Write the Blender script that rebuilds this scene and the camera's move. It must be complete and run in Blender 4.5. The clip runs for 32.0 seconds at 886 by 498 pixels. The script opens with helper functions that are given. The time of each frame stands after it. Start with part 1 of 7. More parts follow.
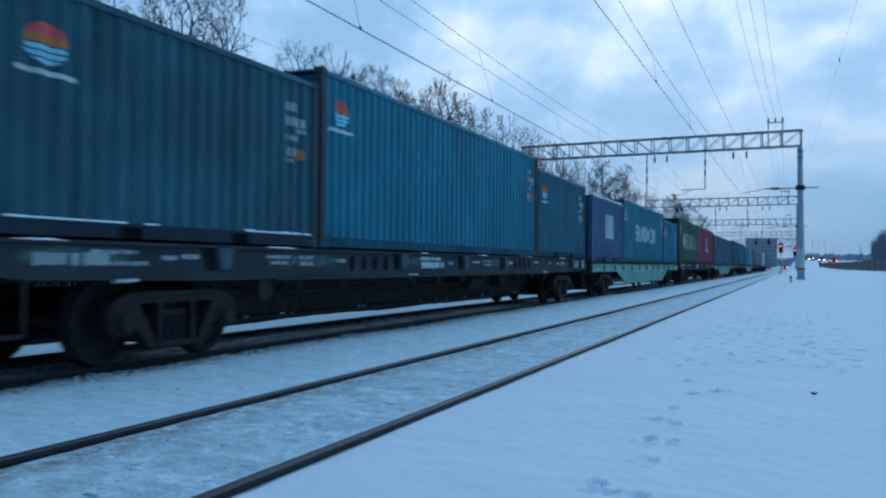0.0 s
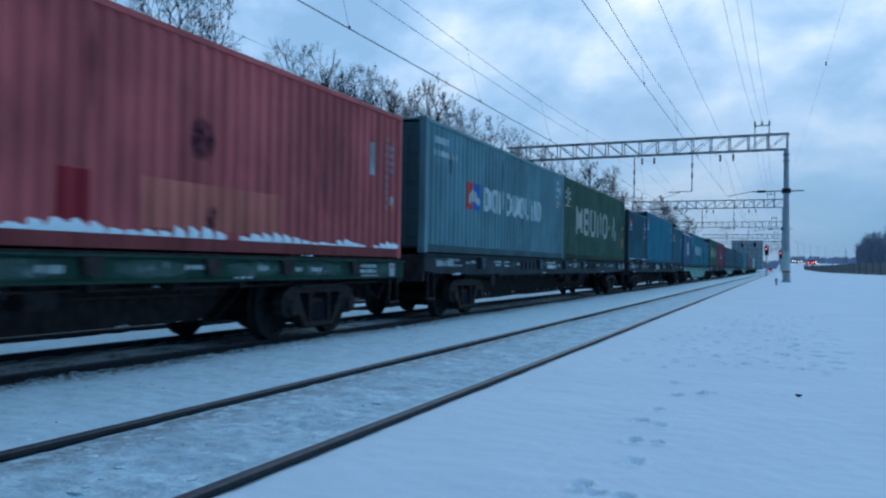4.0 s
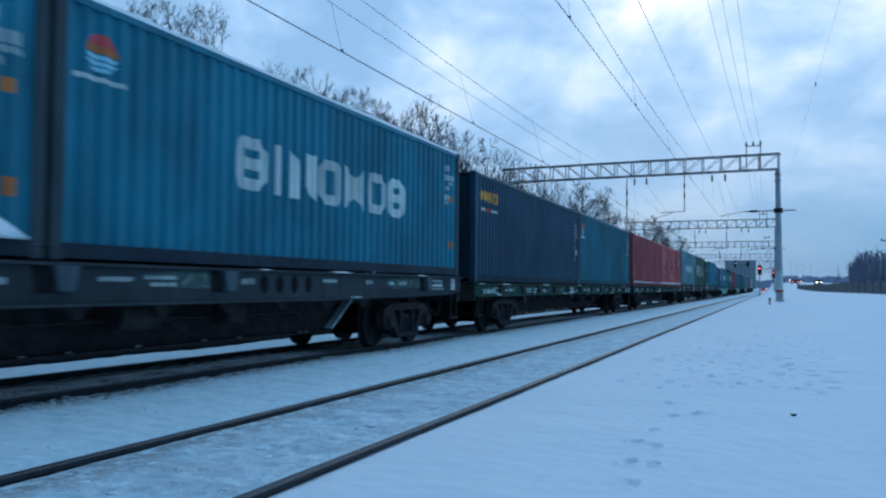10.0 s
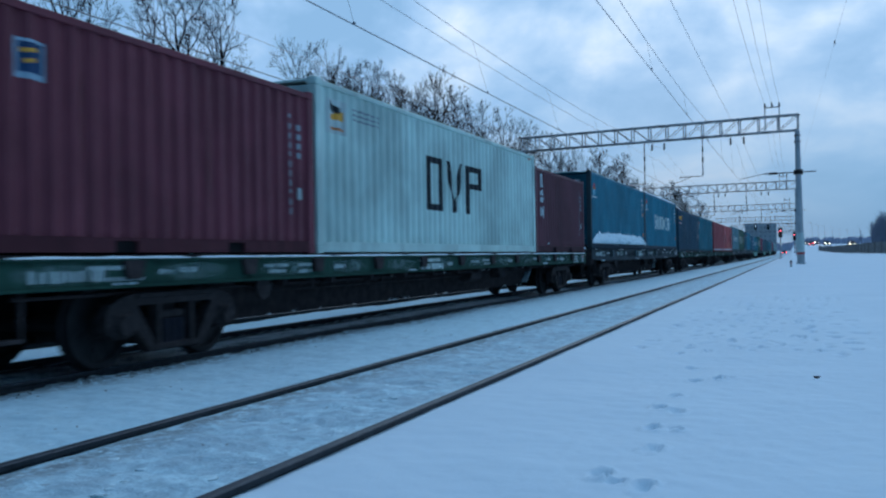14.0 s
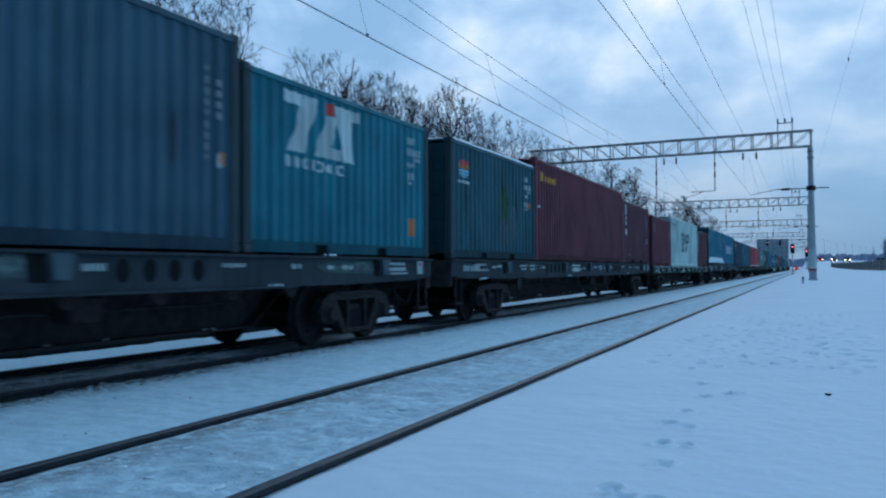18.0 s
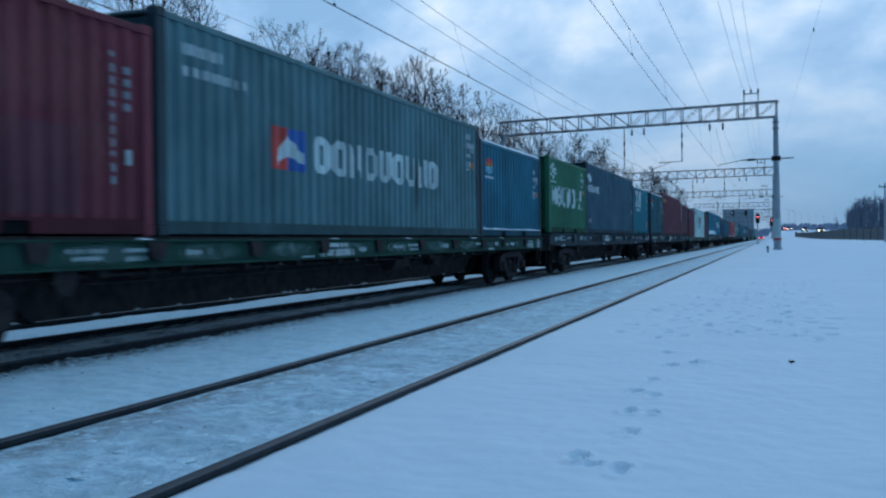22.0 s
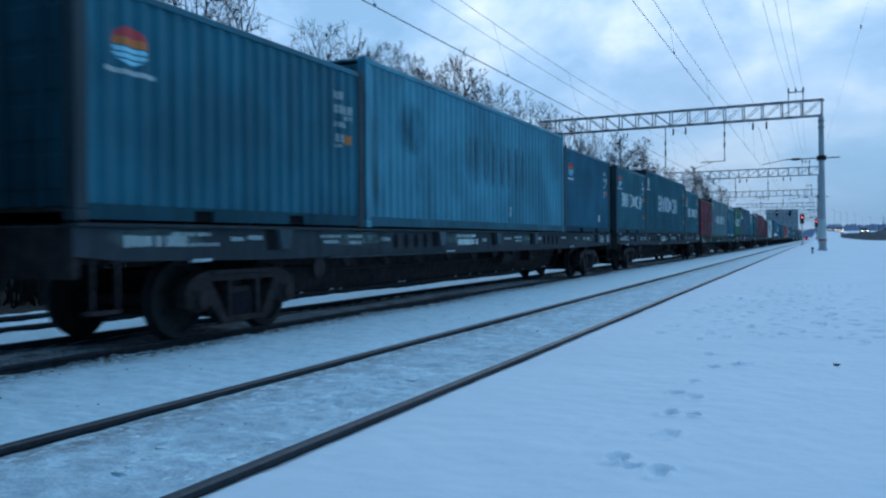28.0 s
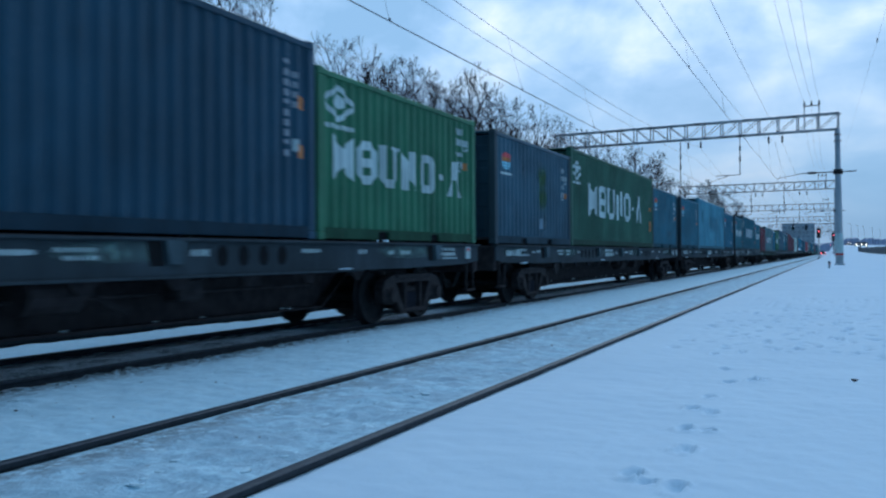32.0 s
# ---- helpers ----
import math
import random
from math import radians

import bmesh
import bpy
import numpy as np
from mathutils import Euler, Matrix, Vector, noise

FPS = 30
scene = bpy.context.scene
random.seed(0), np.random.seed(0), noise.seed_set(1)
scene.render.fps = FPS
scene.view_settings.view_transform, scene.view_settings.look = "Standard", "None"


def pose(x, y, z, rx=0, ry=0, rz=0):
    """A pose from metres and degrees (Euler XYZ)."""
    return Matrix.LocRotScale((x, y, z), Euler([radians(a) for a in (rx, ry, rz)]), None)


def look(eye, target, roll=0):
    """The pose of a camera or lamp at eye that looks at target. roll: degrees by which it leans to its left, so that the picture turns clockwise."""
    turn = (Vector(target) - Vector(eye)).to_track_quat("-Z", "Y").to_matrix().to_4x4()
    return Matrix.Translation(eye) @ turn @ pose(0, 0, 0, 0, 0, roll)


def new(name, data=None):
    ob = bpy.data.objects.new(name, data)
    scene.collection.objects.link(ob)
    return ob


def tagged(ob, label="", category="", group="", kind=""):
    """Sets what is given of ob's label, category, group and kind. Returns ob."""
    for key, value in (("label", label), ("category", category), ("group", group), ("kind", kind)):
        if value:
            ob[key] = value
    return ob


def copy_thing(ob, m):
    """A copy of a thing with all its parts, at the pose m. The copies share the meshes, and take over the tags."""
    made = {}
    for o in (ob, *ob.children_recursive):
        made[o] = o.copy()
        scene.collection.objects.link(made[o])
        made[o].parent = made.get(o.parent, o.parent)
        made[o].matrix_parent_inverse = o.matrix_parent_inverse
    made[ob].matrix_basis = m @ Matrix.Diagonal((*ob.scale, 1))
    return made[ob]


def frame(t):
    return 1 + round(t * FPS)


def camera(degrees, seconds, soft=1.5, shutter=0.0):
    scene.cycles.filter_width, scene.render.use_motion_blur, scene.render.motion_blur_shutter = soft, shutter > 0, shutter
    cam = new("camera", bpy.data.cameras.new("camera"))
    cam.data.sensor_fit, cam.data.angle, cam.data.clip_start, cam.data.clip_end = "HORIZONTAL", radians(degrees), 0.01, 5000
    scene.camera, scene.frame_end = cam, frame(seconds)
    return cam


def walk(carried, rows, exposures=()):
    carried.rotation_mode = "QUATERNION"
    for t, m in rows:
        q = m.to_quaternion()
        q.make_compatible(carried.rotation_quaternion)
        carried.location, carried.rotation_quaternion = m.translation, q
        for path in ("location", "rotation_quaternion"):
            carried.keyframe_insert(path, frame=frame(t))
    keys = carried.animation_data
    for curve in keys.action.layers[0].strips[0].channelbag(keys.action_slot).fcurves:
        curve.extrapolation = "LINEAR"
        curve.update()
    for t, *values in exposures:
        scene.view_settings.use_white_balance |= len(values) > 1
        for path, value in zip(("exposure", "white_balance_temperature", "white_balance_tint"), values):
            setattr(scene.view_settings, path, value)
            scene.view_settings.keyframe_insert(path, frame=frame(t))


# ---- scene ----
cam = camera(52.5, 32.0, soft=2.25, shutter=0.35)
EYE = (0.0, 0.0, 1.11)
PATH = [
    (0, -18.261, 46.546, 1.923, 0.51),
    (0.5, -18.161, 46.585, 1.938, 0.85),
    (1, -18.123, 46.600, 1.819, 0.96),
    (1.5, -17.842, 46.708, 2.308, 1.62),
    (2, -17.860, 46.701, 1.921, 1.29),
    (2.5, -17.656, 46.779, 1.425, 1.05),
    (3, -17.450, 46.856, 1.272, 1.05),
    (3.5, -16.940, 47.043, 1.728, 1.42),
    (4, -17.609, 46.797, 1.944, 0.92),
    (4.5, -17.427, 46.865, 2.283, 0.54),
    (6.5, -17.334, 46.899, 1.837, -1.02),
    (7, -16.430, 47.224, 2.267, -0.27),
    (7.5, -16.134, 47.325, 2.185, -0.34),
    (8, -16.649, 47.147, 1.910, -0.75),
    (8.5, -17.402, 46.874, 2.463, -0.68),
    (9, -17.998, 46.648, 2.371, -0.27),
    (9.5, -17.643, 46.784, 1.951, 0.25),
    (10, -17.291, 46.915, 3.152, 0.54),
    (10.5, -17.492, 46.840, 2.412, 0.52),
    (11, -17.280, 46.919, 1.382, 0.31),
    (11.5, -17.703, 46.761, 1.760, 0.15),
    (12, -18.101, 46.608, 1.864, -0.31),
    (12.5, -18.067, 46.622, 1.572, -0.57),
    (13, -18.041, 46.632, 1.677, -0.95),
    (13.5, -18.121, 46.601, 2.034, -1.17),
    (14, -18.244, 46.553, 1.563, -0.97),
    (14.5, -17.672, 46.773, 1.024, -1.73),
    (16.5, -17.997, 46.649, 1.528, 0.84),
    (17, -18.629, 46.400, 1.648, 0.63),
    (17.5, -18.595, 46.413, 1.875, -0.24),
    (18, -18.780, 46.339, 2.226, -0.25),
    (18.5, -18.597, 46.413, 2.160, -0.22),
    (19, -17.699, 46.763, 2.152, -0.06),
    (19.5, -17.312, 46.907, 1.623, -0.22),
    (20, -17.225, 46.939, 1.166, -0.34),
    (20.5, -16.904, 47.056, 0.825, -0.66),
    (21, -16.964, 47.034, 0.440, -0.74),
    (21.5, -17.311, 46.908, 0.565, -0.87),
    (22, -17.199, 46.949, 0.635, -0.60),
    (22.5, -16.513, 47.195, 0.463, -1.11),
    (23, -16.295, 47.270, 0.466, -1.10),
    (23.5, -16.714, 47.124, 0.361, -0.54),
    (24, -17.610, 46.796, 0.519, -0.48),
    (24.5, -18.990, 46.254, 1.802, 0.23),
    (25, -20.534, 45.589, 2.209, -0.61),
    (25.5, -20.667, 45.529, 2.607, -0.79),
    (27.5, -19.879, 45.878, 0.958, -0.39),
    (28, -19.213, 46.161, 0.637, -0.41),
    (28.5, -19.081, 46.216, 0.418, -0.82),
    (29, -18.988, 46.254, 0.525, -0.93),
    (29.5, -19.271, 46.137, 0.537, -0.68),
    (30, -19.270, 46.138, 0.601, -0.06),
    (30.5, -19.480, 46.049, 0.445, 0.17),
    (31, -19.177, 46.176, 0.700, -0.20),
    (31.5, -19.093, 46.211, 1.379, -0.32),
    (32, -19.942, 45.851, 1.402, -0.33),
]
walk(cam, [(t, look(EYE, (x, y, z), roll)) for t, x, y, z, roll in PATH], exposures=[(0.0, 0.10), (4.0, 0.05), (8.0, 0.05), (10.0, 0.11), (12.0, 0.05), (18.0, -0.01), (23.0, -0.01), (28.0, 0.15), (32.0, 0.15)])

# ---- sky and light: an overcast winter dusk ----
world = bpy.data.worlds.new("dusk_sky")
scene.world = world
world.use_nodes = True
wn, wl = world.node_tree.nodes, world.node_tree.links
wn.clear()
w_out, w_bg = wn.new("ShaderNodeOutputWorld"), wn.new("ShaderNodeBackground")
w_sky = wn.new("ShaderNodeTexSky")
w_sky.sky_type, w_sky.sun_disc, w_sky.sun_elevation, w_sky.sun_rotation = "NISHITA", False, radians(8), radians(-5)
w_tc, w_sep = wn.new("ShaderNodeTexCoord"), wn.new("ShaderNodeSeparateXYZ")
wl.new(w_tc.outputs["Generated"], w_sep.inputs[0])


def wmath(op, a, b=None):
    n = wn.new("ShaderNodeMath")
    n.operation = op
    for i, v in enumerate((a, b)):
        if v is None:
            continue
        if isinstance(v, (int, float)):
            n.inputs[i].default_value = v
        else:
            wl.new(v, n.inputs[i])
    return n.outputs[0]


def wramp(fac, stops):
    n = wn.new("ShaderNodeValToRGB")
    while len(n.color_ramp.elements) < len(stops):
        n.color_ramp.elements.new(0.5)
    for e, (p, c) in zip(n.color_ramp.elements, stops):
        e.position, e.color = p, (*c, 1)
    wl.new(fac, n.inputs[0])
    return n.outputs[0]


def wmix(fac, a, b):
    n = wn.new("ShaderNodeMix")
    n.data_type = "RGBA"
    for sock, v in ((n.inputs[0], fac), (n.inputs[6], a), (n.inputs[7], b)):
        if isinstance(v, (int, float)):
            sock.default_value = v
        elif isinstance(v, tuple):
            sock.default_value = (*v, 1)
        else:
            wl.new(v, sock)
    return n.outputs[2]


w_up = wmath("MAXIMUM", w_sep.outputs[2], 0.0)


def wnoise(scale, detail, rough, distortion, vec):
    n = wn.new("ShaderNodeTexNoise")
    n.inputs["Scale"].default_value, n.inputs["Detail"].default_value, n.inputs["Roughness"].default_value = scale, detail, rough
    n.inputs["Distortion"].default_value = distortion
    wl.new(vec, n.inputs["Vector"])
    return n.outputs[0]


# a broken cloud deck: broad banks, and lumps on them that flatten towards the horizon
w_den = wmath("ADD", w_up, 0.30)
w_vec = wn.new("ShaderNodeCombineXYZ")
wl.new(wmath("DIVIDE", w_sep.outputs[0], w_den), w_vec.inputs[0])
wl.new(wmath("DIVIDE", w_sep.outputs[1], w_den), w_vec.inputs[1])
w_vec.inputs[2].default_value = 8.2
w_lumps = wn.new("ShaderNodeMapping")
w_lumps.inputs["Scale"].default_value, w_lumps.inputs["Location"].default_value = (1.0, 1.0, 1.5), (3.1, 0.4, 0.7)
wl.new(w_tc.outputs["Generated"], w_lumps.inputs["Vector"])
w_bank = wnoise(1.9, 4.0, 0.50, 0.3, w_vec.outputs[0])
w_lump = wnoise(8.0, 7.0, 0.55, 0.25, w_lumps.outputs[0])
# the sun stands behind the deck, ahead and a little to the left of the line
w_dot = wn.new("ShaderNodeVectorMath")
w_dot.operation = "DOT_PRODUCT"
wl.new(w_tc.outputs["Generated"], w_dot.inputs[0])
w_dot.inputs[1].default_value = (-0.142, 0.958, 0.250)
w_glow = wramp(w_dot.outputs["Value"], [(0.955, (0.0, 0.0, 0.0)), (0.985, (0.45, 0.45, 0.45)), (1.0, (1.0, 1.0, 1.0))])
w_n = wmath("ADD", wmath("MULTIPLY", w_bank, 0.42), wmath("MULTIPLY", w_lump, 0.57))
w_n = wmath("ADD", w_n, wmath("MULTIPLY", w_glow, 0.11))
# away from the sun, over the trees, the deck is duller
w_n = wmath("SUBTRACT", w_n, wmath("MINIMUM", wmath("MULTIPLY", wmath("MAXIMUM", wmath("SUBTRACT", -0.15, w_sep.outputs[0]), 0.0), 0.30), 0.06))
w_cloud = wramp(w_n, [(0.40, (0.245, 0.445, 0.72)), (0.47, (0.320, 0.525, 0.82)), (0.53, (0.43, 0.625, 0.90)), (0.60, (0.62, 0.77, 0.98)), (0.69, (0.94, 0.96, 1.06))])
w_low = wramp(w_up, [(0.0, (0.095, 0.29, 0.535)), (0.08, (0.125, 0.325, 0.575)), (0.17, (0.200, 0.40, 0.67)), (0.30, (0.27, 0.48, 0.77))])
w_fac = wramp(w_up, [(0.02, (0.06, 0.06, 0.06)), (0.14, (0.55, 0.55, 0.55)), (0.24, (0.95, 0.95, 0.95))])
w_col = wmix(w_fac, w_low, w_cloud)
w_skyc = wmix(0.9985, w_sky.outputs[0], w_col)
# the dusk sky is brightest where the sun has gone down, ahead, and dull behind
w_lean = wmath("ADD", wmath("MULTIPLY", w_sep.outputs[1], 0.42), wmath("MULTIPLY", w_up, 0.29))
w_side = wramp(wmath("ADD", w_lean, 0.42), [(0.0, (0.09, 0.17, 0.22)), (0.42, (0.20, 0.37, 0.47)), (0.62, (0.42, 0.66, 0.82)), (0.82, (0.98, 1.0, 0.99))])
w_mul = wn.new("ShaderNodeMix")
w_mul.data_type, w_mul.blend_type = "RGBA", "MULTIPLY"
w_mul.inputs[0].default_value = 1.0
wl.new(w_skyc, w_mul.inputs[6])
wl.new(w_side, w_mul.inputs[7])
w_skyc = w_mul.outputs[2]
wl.new(w_skyc, w_bg.inputs[0])
w_bg.inputs[1].default_value = 1.10
wl.new(w_bg.outputs[0], w_out.inputs[0])

sun = new("sun", bpy.data.lights.new("sun", "SUN"))
sun.data.energy, sun.data.angle, sun.data.color = 0.25, radians(40), (0.80, 0.92, 1.0)
sun.matrix_world = look((-8, 60, 34), (0, 0, 0))

# ---- materials ----


class Nodes:
    """A small helper to wire one material."""

    def __init__(self, name, rough=0.6, metal=0.0):
        self.mat = bpy.data.materials.new(name)
        self.mat.use_nodes = True
        self.tree = self.mat.node_tree
        self.bsdf = self.tree.nodes["Principled BSDF"]
        self.bsdf.inputs["Roughness"].default_value = rough
        self.bsdf.inputs["Metallic"].default_value = metal
        self.coord = self.tree.nodes.new("ShaderNodeTexCoord").outputs["Object"]

    def add(self, kind):
        return self.tree.nodes.new(kind)

    def link(self, a, b):
        self.tree.links.new(a, b)

    def shifted(self, scale=(1, 1, 1)):
        """Object space, scaled, and moved by a random amount for each object."""
        m, info, s = self.add("ShaderNodeMapping"), self.add("ShaderNodeObjectInfo"), self.add("ShaderNodeVectorMath")
        s.operation = "SCALE"
        s.inputs[0].default_value = (37.0, 53.0, 19.0)
        self.link(info.outputs["Random"], s.inputs["Scale"])
        m.inputs["Scale"].default_value = scale
        self.link(self.coord, m.inputs["Vector"])
        self.link(s.outputs[0], m.inputs["Location"])
        return m.outputs[0]

    def noise(self, vec, scale, detail=4.0, rough=0.55):
        n = self.add("ShaderNodeTexNoise")
        n.inputs["Scale"].default_value, n.inputs["Detail"].default_value, n.inputs["Roughness"].default_value = scale, detail, rough
        self.link(vec, n.inputs["Vector"])
        return n.outputs[0]

    def ramp(self, fac, stops):
        n = self.add("ShaderNodeValToRGB")
        while len(n.color_ramp.elements) < len(stops):
            n.color_ramp.elements.new(0.5)
        for e, (p, c) in zip(n.color_ramp.elements, stops):
            c = (c, c, c) if isinstance(c, (int, float)) else c
            e.position, e.color = p, (*c, 1)
        self.link(fac, n.inputs[0])
        return n.outputs[0]

    def mix(self, fac, a, b, mode="MIX"):
        n = self.add("ShaderNodeMix")
        n.data_type, n.blend_type = "RGBA", mode
        for sock, v in ((n.inputs[0], fac), (n.inputs[6], a), (n.inputs[7], b)):
            if isinstance(v, (int, float)):
                sock.default_value = v
            elif isinstance(v, tuple):
                sock.default_value = (*v, 1)
            else:
                self.link(v, sock)
        return n.outputs[2]

    def math(self, op, a, b):
        n = self.add("ShaderNodeMath")
        n.operation, n.use_clamp = op, True
        for i, v in enumerate((a, b)):
            if isinstance(v, (int, float)):
                n.inputs[i].default_value = v
            else:
                self.link(v, n.inputs[i])
        return n.outputs[0]

    def bump(self, height, strength, distance):
        n = self.add("ShaderNodeBump")
        n.inputs["Strength"].default_value, n.inputs["Distance"].default_value = strength, distance
        self.link(height, n.inputs["Height"])
        self.link(n.outputs[0], self.bsdf.inputs["Normal"])

    def colour(self, c):
        self.link(c, self.bsdf.inputs["Base Color"])


def scaled(c, k):
    return tuple(min(1.0, v * k) for v in c)


def paint(name, c, rough=0.5, dirt=0.5, rust=0.15, gloss=0.2):
    """Weathered enamel on steel: faded patches, rain streaks, grime and rust spots."""
    m = Nodes(name, rough)
    m.bsdf.inputs["Specular IOR Level"].default_value = gloss
    big = m.noise(m.shifted((1, 1, 1)), 0.7, 3)
    streak = m.noise(m.shifted((5.5, 5.5, 0.35)), 1.0, 5)
    fine = m.noise(m.shifted((1, 1, 1)), 14.0, 5, 0.65)
    base = m.mix(m.ramp(big, [(0.35, 0.0), (0.65, 1.0)]), scaled(c, 0.78), scaled(c, 1.20))
    grime = m.math("MULTIPLY", m.ramp(streak, [(0.48, 0.0), (0.72, 1.0)]), dirt)
    base = m.mix(grime, base, tuple(0.42 * v + 0.004 for v in c))
    chalk = m.math("MULTIPLY", m.ramp(m.noise(m.shifted((3.0, 3.0, 0.25)), 1.7, 4), [(0.55, 0.0), (0.8, 1.0)]), 0.28)
    base = m.mix(chalk, base, tuple(v * 1.35 + 0.006 for v in c))
    spots = m.math("MULTIPLY", m.ramp(fine, [(0.64, 0.0), (0.72, 1.0)]), rust)
    base = m.mix(spots, base, (0.11, 0.045, 0.02))
    runs = m.math("MULTIPLY", m.ramp(m.noise(m.shifted((11.0, 11.0, 0.28)), 1.0, 6, 0.6), [(0.62, 0.0), (0.72, 1.0)]), min(1.0, rust * 1.6))
    base = m.mix(runs, base, tuple(0.5 * v + 0.5 * q for v, q in zip(c, (0.09, 0.045, 0.025))))
    m.colour(base)
    m.link(m.ramp(fine, [(0.3, rough - 0.08), (0.7, rough + 0.18)]), m.bsdf.inputs["Roughness"])
    m.bump(fine, 0.12, 0.004)
    return m.mat


def plain(name, c, rough=0.6, metal=0.0, vary=0.18, scale=9.0, bump=0.15, gloss=0.2):
    m = Nodes(name, rough, metal)
    m.bsdf.inputs["Specular IOR Level"].default_value = gloss
    n = m.noise(m.shifted(), scale, 5)
    m.colour(m.mix(m.ramp(n, [(0.3, 0.0), (0.7, 1.0)]), scaled(c, 1 - vary), scaled(c, 1 + vary)))
    m.bump(n, bump, 0.006)
    return m.mat


def glow(name, c, strength):
    m = Nodes(name, 0.3)
    m.bsdf.inputs["Base Color"].default_value = (*c, 1)
    m.bsdf.inputs["Emission Color"].default_value = (*c, 1)
    m.bsdf.inputs["Emission Strength"].default_value = strength
    return m.mat


def snow_ground():
    m = Nodes("snow_ground", 0.75)
    sep = m.add("ShaderNodeSeparateXYZ")
    m.link(m.coord, sep.inputs[0])
    broad, grain, clod = m.noise(m.coord, 0.5, 4), m.noise(m.coord, 48.0, 4, 0.7), m.noise(m.coord, 5.0, 6, 0.6)
    lump = m.noise(m.coord, 12.0, 5, 0.58)
    edge = m.add("ShaderNodeMath")
    edge.operation = "MULTIPLY_ADD"
    m.link(broad, edge.inputs[0])
    edge.inputs[1].default_value = 0.25
    m.link(sep.outputs[0], edge.inputs[2])

    def band(lo0, lo1, hi0, hi1):
        up, down = m.add("ShaderNodeMapRange"), m.add("ShaderNodeMapRange")
        for n, (p, q) in ((up, (lo0, lo1)), (down, (hi1, hi0))):
            n.inputs["From Min"].default_value, n.inputs["From Max"].default_value = p, q
            m.link(edge.outputs[0], n.inputs["Value"])
        return m.math("MULTIPLY", up.outputs[0], down.outputs[0])

    track = band(-14.5, -13.5, -2.68, -2.43)
    grimy = band(-7.10, -6.90, -6.78, -6.05)
    clean = m.mix(m.ramp(broad, [(0.3, 0.0), (0.7, 1.0)]), (0.69, 0.80, 0.87), (0.75, 0.85, 0.91))
    trod = m.mix(m.ramp(m.mix(0.5, clod, lump), [(0.38, 0.0), (0.60, 1.0)]), (0.50, 0.69, 0.76), (0.62, 0.83, 0.90))
    between = band(-3.95, -3.80, -2.70, -2.55)
    mottled = m.mix(m.ramp(m.mix(0.5, clod, lump), [(0.40, 0.0), (0.58, 1.0)]), (0.41, 0.59, 0.67), (0.66, 0.87, 0.94))
    dull = m.math("MULTIPLY", m.ramp(m.noise(m.coord, 2.6, 5, 0.65), [(0.40, 0.55), (0.60, 0.0)]), 1.0)
    trod = m.mix(between, trod, m.mix(dull, mottled, (0.35, 0.46, 0.53)))
    # soot thrown along the inner foot of the far rail
    foot = m.math("MULTIPLY", band(-4.02, -3.96, -3.90, -3.55), m.ramp(m.noise(m.coord, 9.0, 6, 0.75), [(0.44, 0.75), (0.58, 0.0)]))
    trod = m.mix(foot, trod, (0.15, 0.155, 0.16))
    col = m.mix(track, clean, trod)
    specks = m.math("MULTIPLY", m.ramp(m.noise(m.coord, 15.0, 3, 0.6), [(0.69, 0.0), (0.73, 1.0)]), m.math("MULTIPLY", track, 0.7))
    col = m.mix(specks, col, (0.16, 0.15, 0.14))
    soot = m.math("MULTIPLY", grimy, m.ramp(m.noise(m.coord, 10.0, 6, 0.75), [(0.48, 0.9), (0.57, 0.0)]))
    col = m.mix(soot, col, (0.085, 0.08, 0.075))
    m.colour(col)
    relief = m.mix(0.08, m.mix(0.45, clod, lump), grain)
    ease = m.add("ShaderNodeMapRange")
    ease.inputs["To Min"].default_value, ease.inputs["To Max"].default_value = 0.15, 1.0
    m.link(m.math("MULTIPLY", track, m.mix(between, (0.45, 0.45, 0.45), (1.0, 1.0, 1.0))), ease.inputs["Value"])
    m.bump(m.math("MULTIPLY", relief, ease.outputs[0]), 1.0, 0.05)
    return m.mat


def track_bed():
    """Dark ballast under the train with dirty snow left in the middle."""
    m = Nodes("sooty_track_bed", 0.9)
    sep = m.add("ShaderNodeSeparateXYZ")
    m.link(m.coord, sep.inputs[0])
    lump, patch = m.noise(m.coord, 16.0, 6, 0.7), m.noise(m.coord, 2.2, 5, 0.6)
    mid = m.add("ShaderNodeMapRange")
    mid.inputs["From Min"].default_value, mid.inputs["From Max"].default_value = -8.45, -8.2
    m.link(sep.outputs[0], mid.inputs["Value"])
    snow = m.math("MULTIPLY", m.ramp(m.mix(0.5, lump, patch), [(0.37, 0.0), (0.52, 1.0)]), mid.outputs[0])
    m.colour(m.mix(snow, (0.044, 0.037, 0.036), (0.66, 0.67, 0.67)))
    m.bump(lump, 0.8, 0.05)
    return m.mat


def bark(name, lo, hi):
    m = Nodes(name, 0.95)
    m.bsdf.inputs["Specular IOR Level"].default_value = 0.05
    n = m.noise(m.shifted((6, 6, 1.2)), 4.0, 5)
    # tints all bark bluish; on the far trees this acts as haze
    m.colour(m.mix(m.ramp(n, [(0.3, 0.0), (0.7, 1.0)]), (lo * 0.92, lo * 0.96, lo * 1.18), (hi * 0.92, hi * 0.96, hi * 1.18)))
    return m.mat


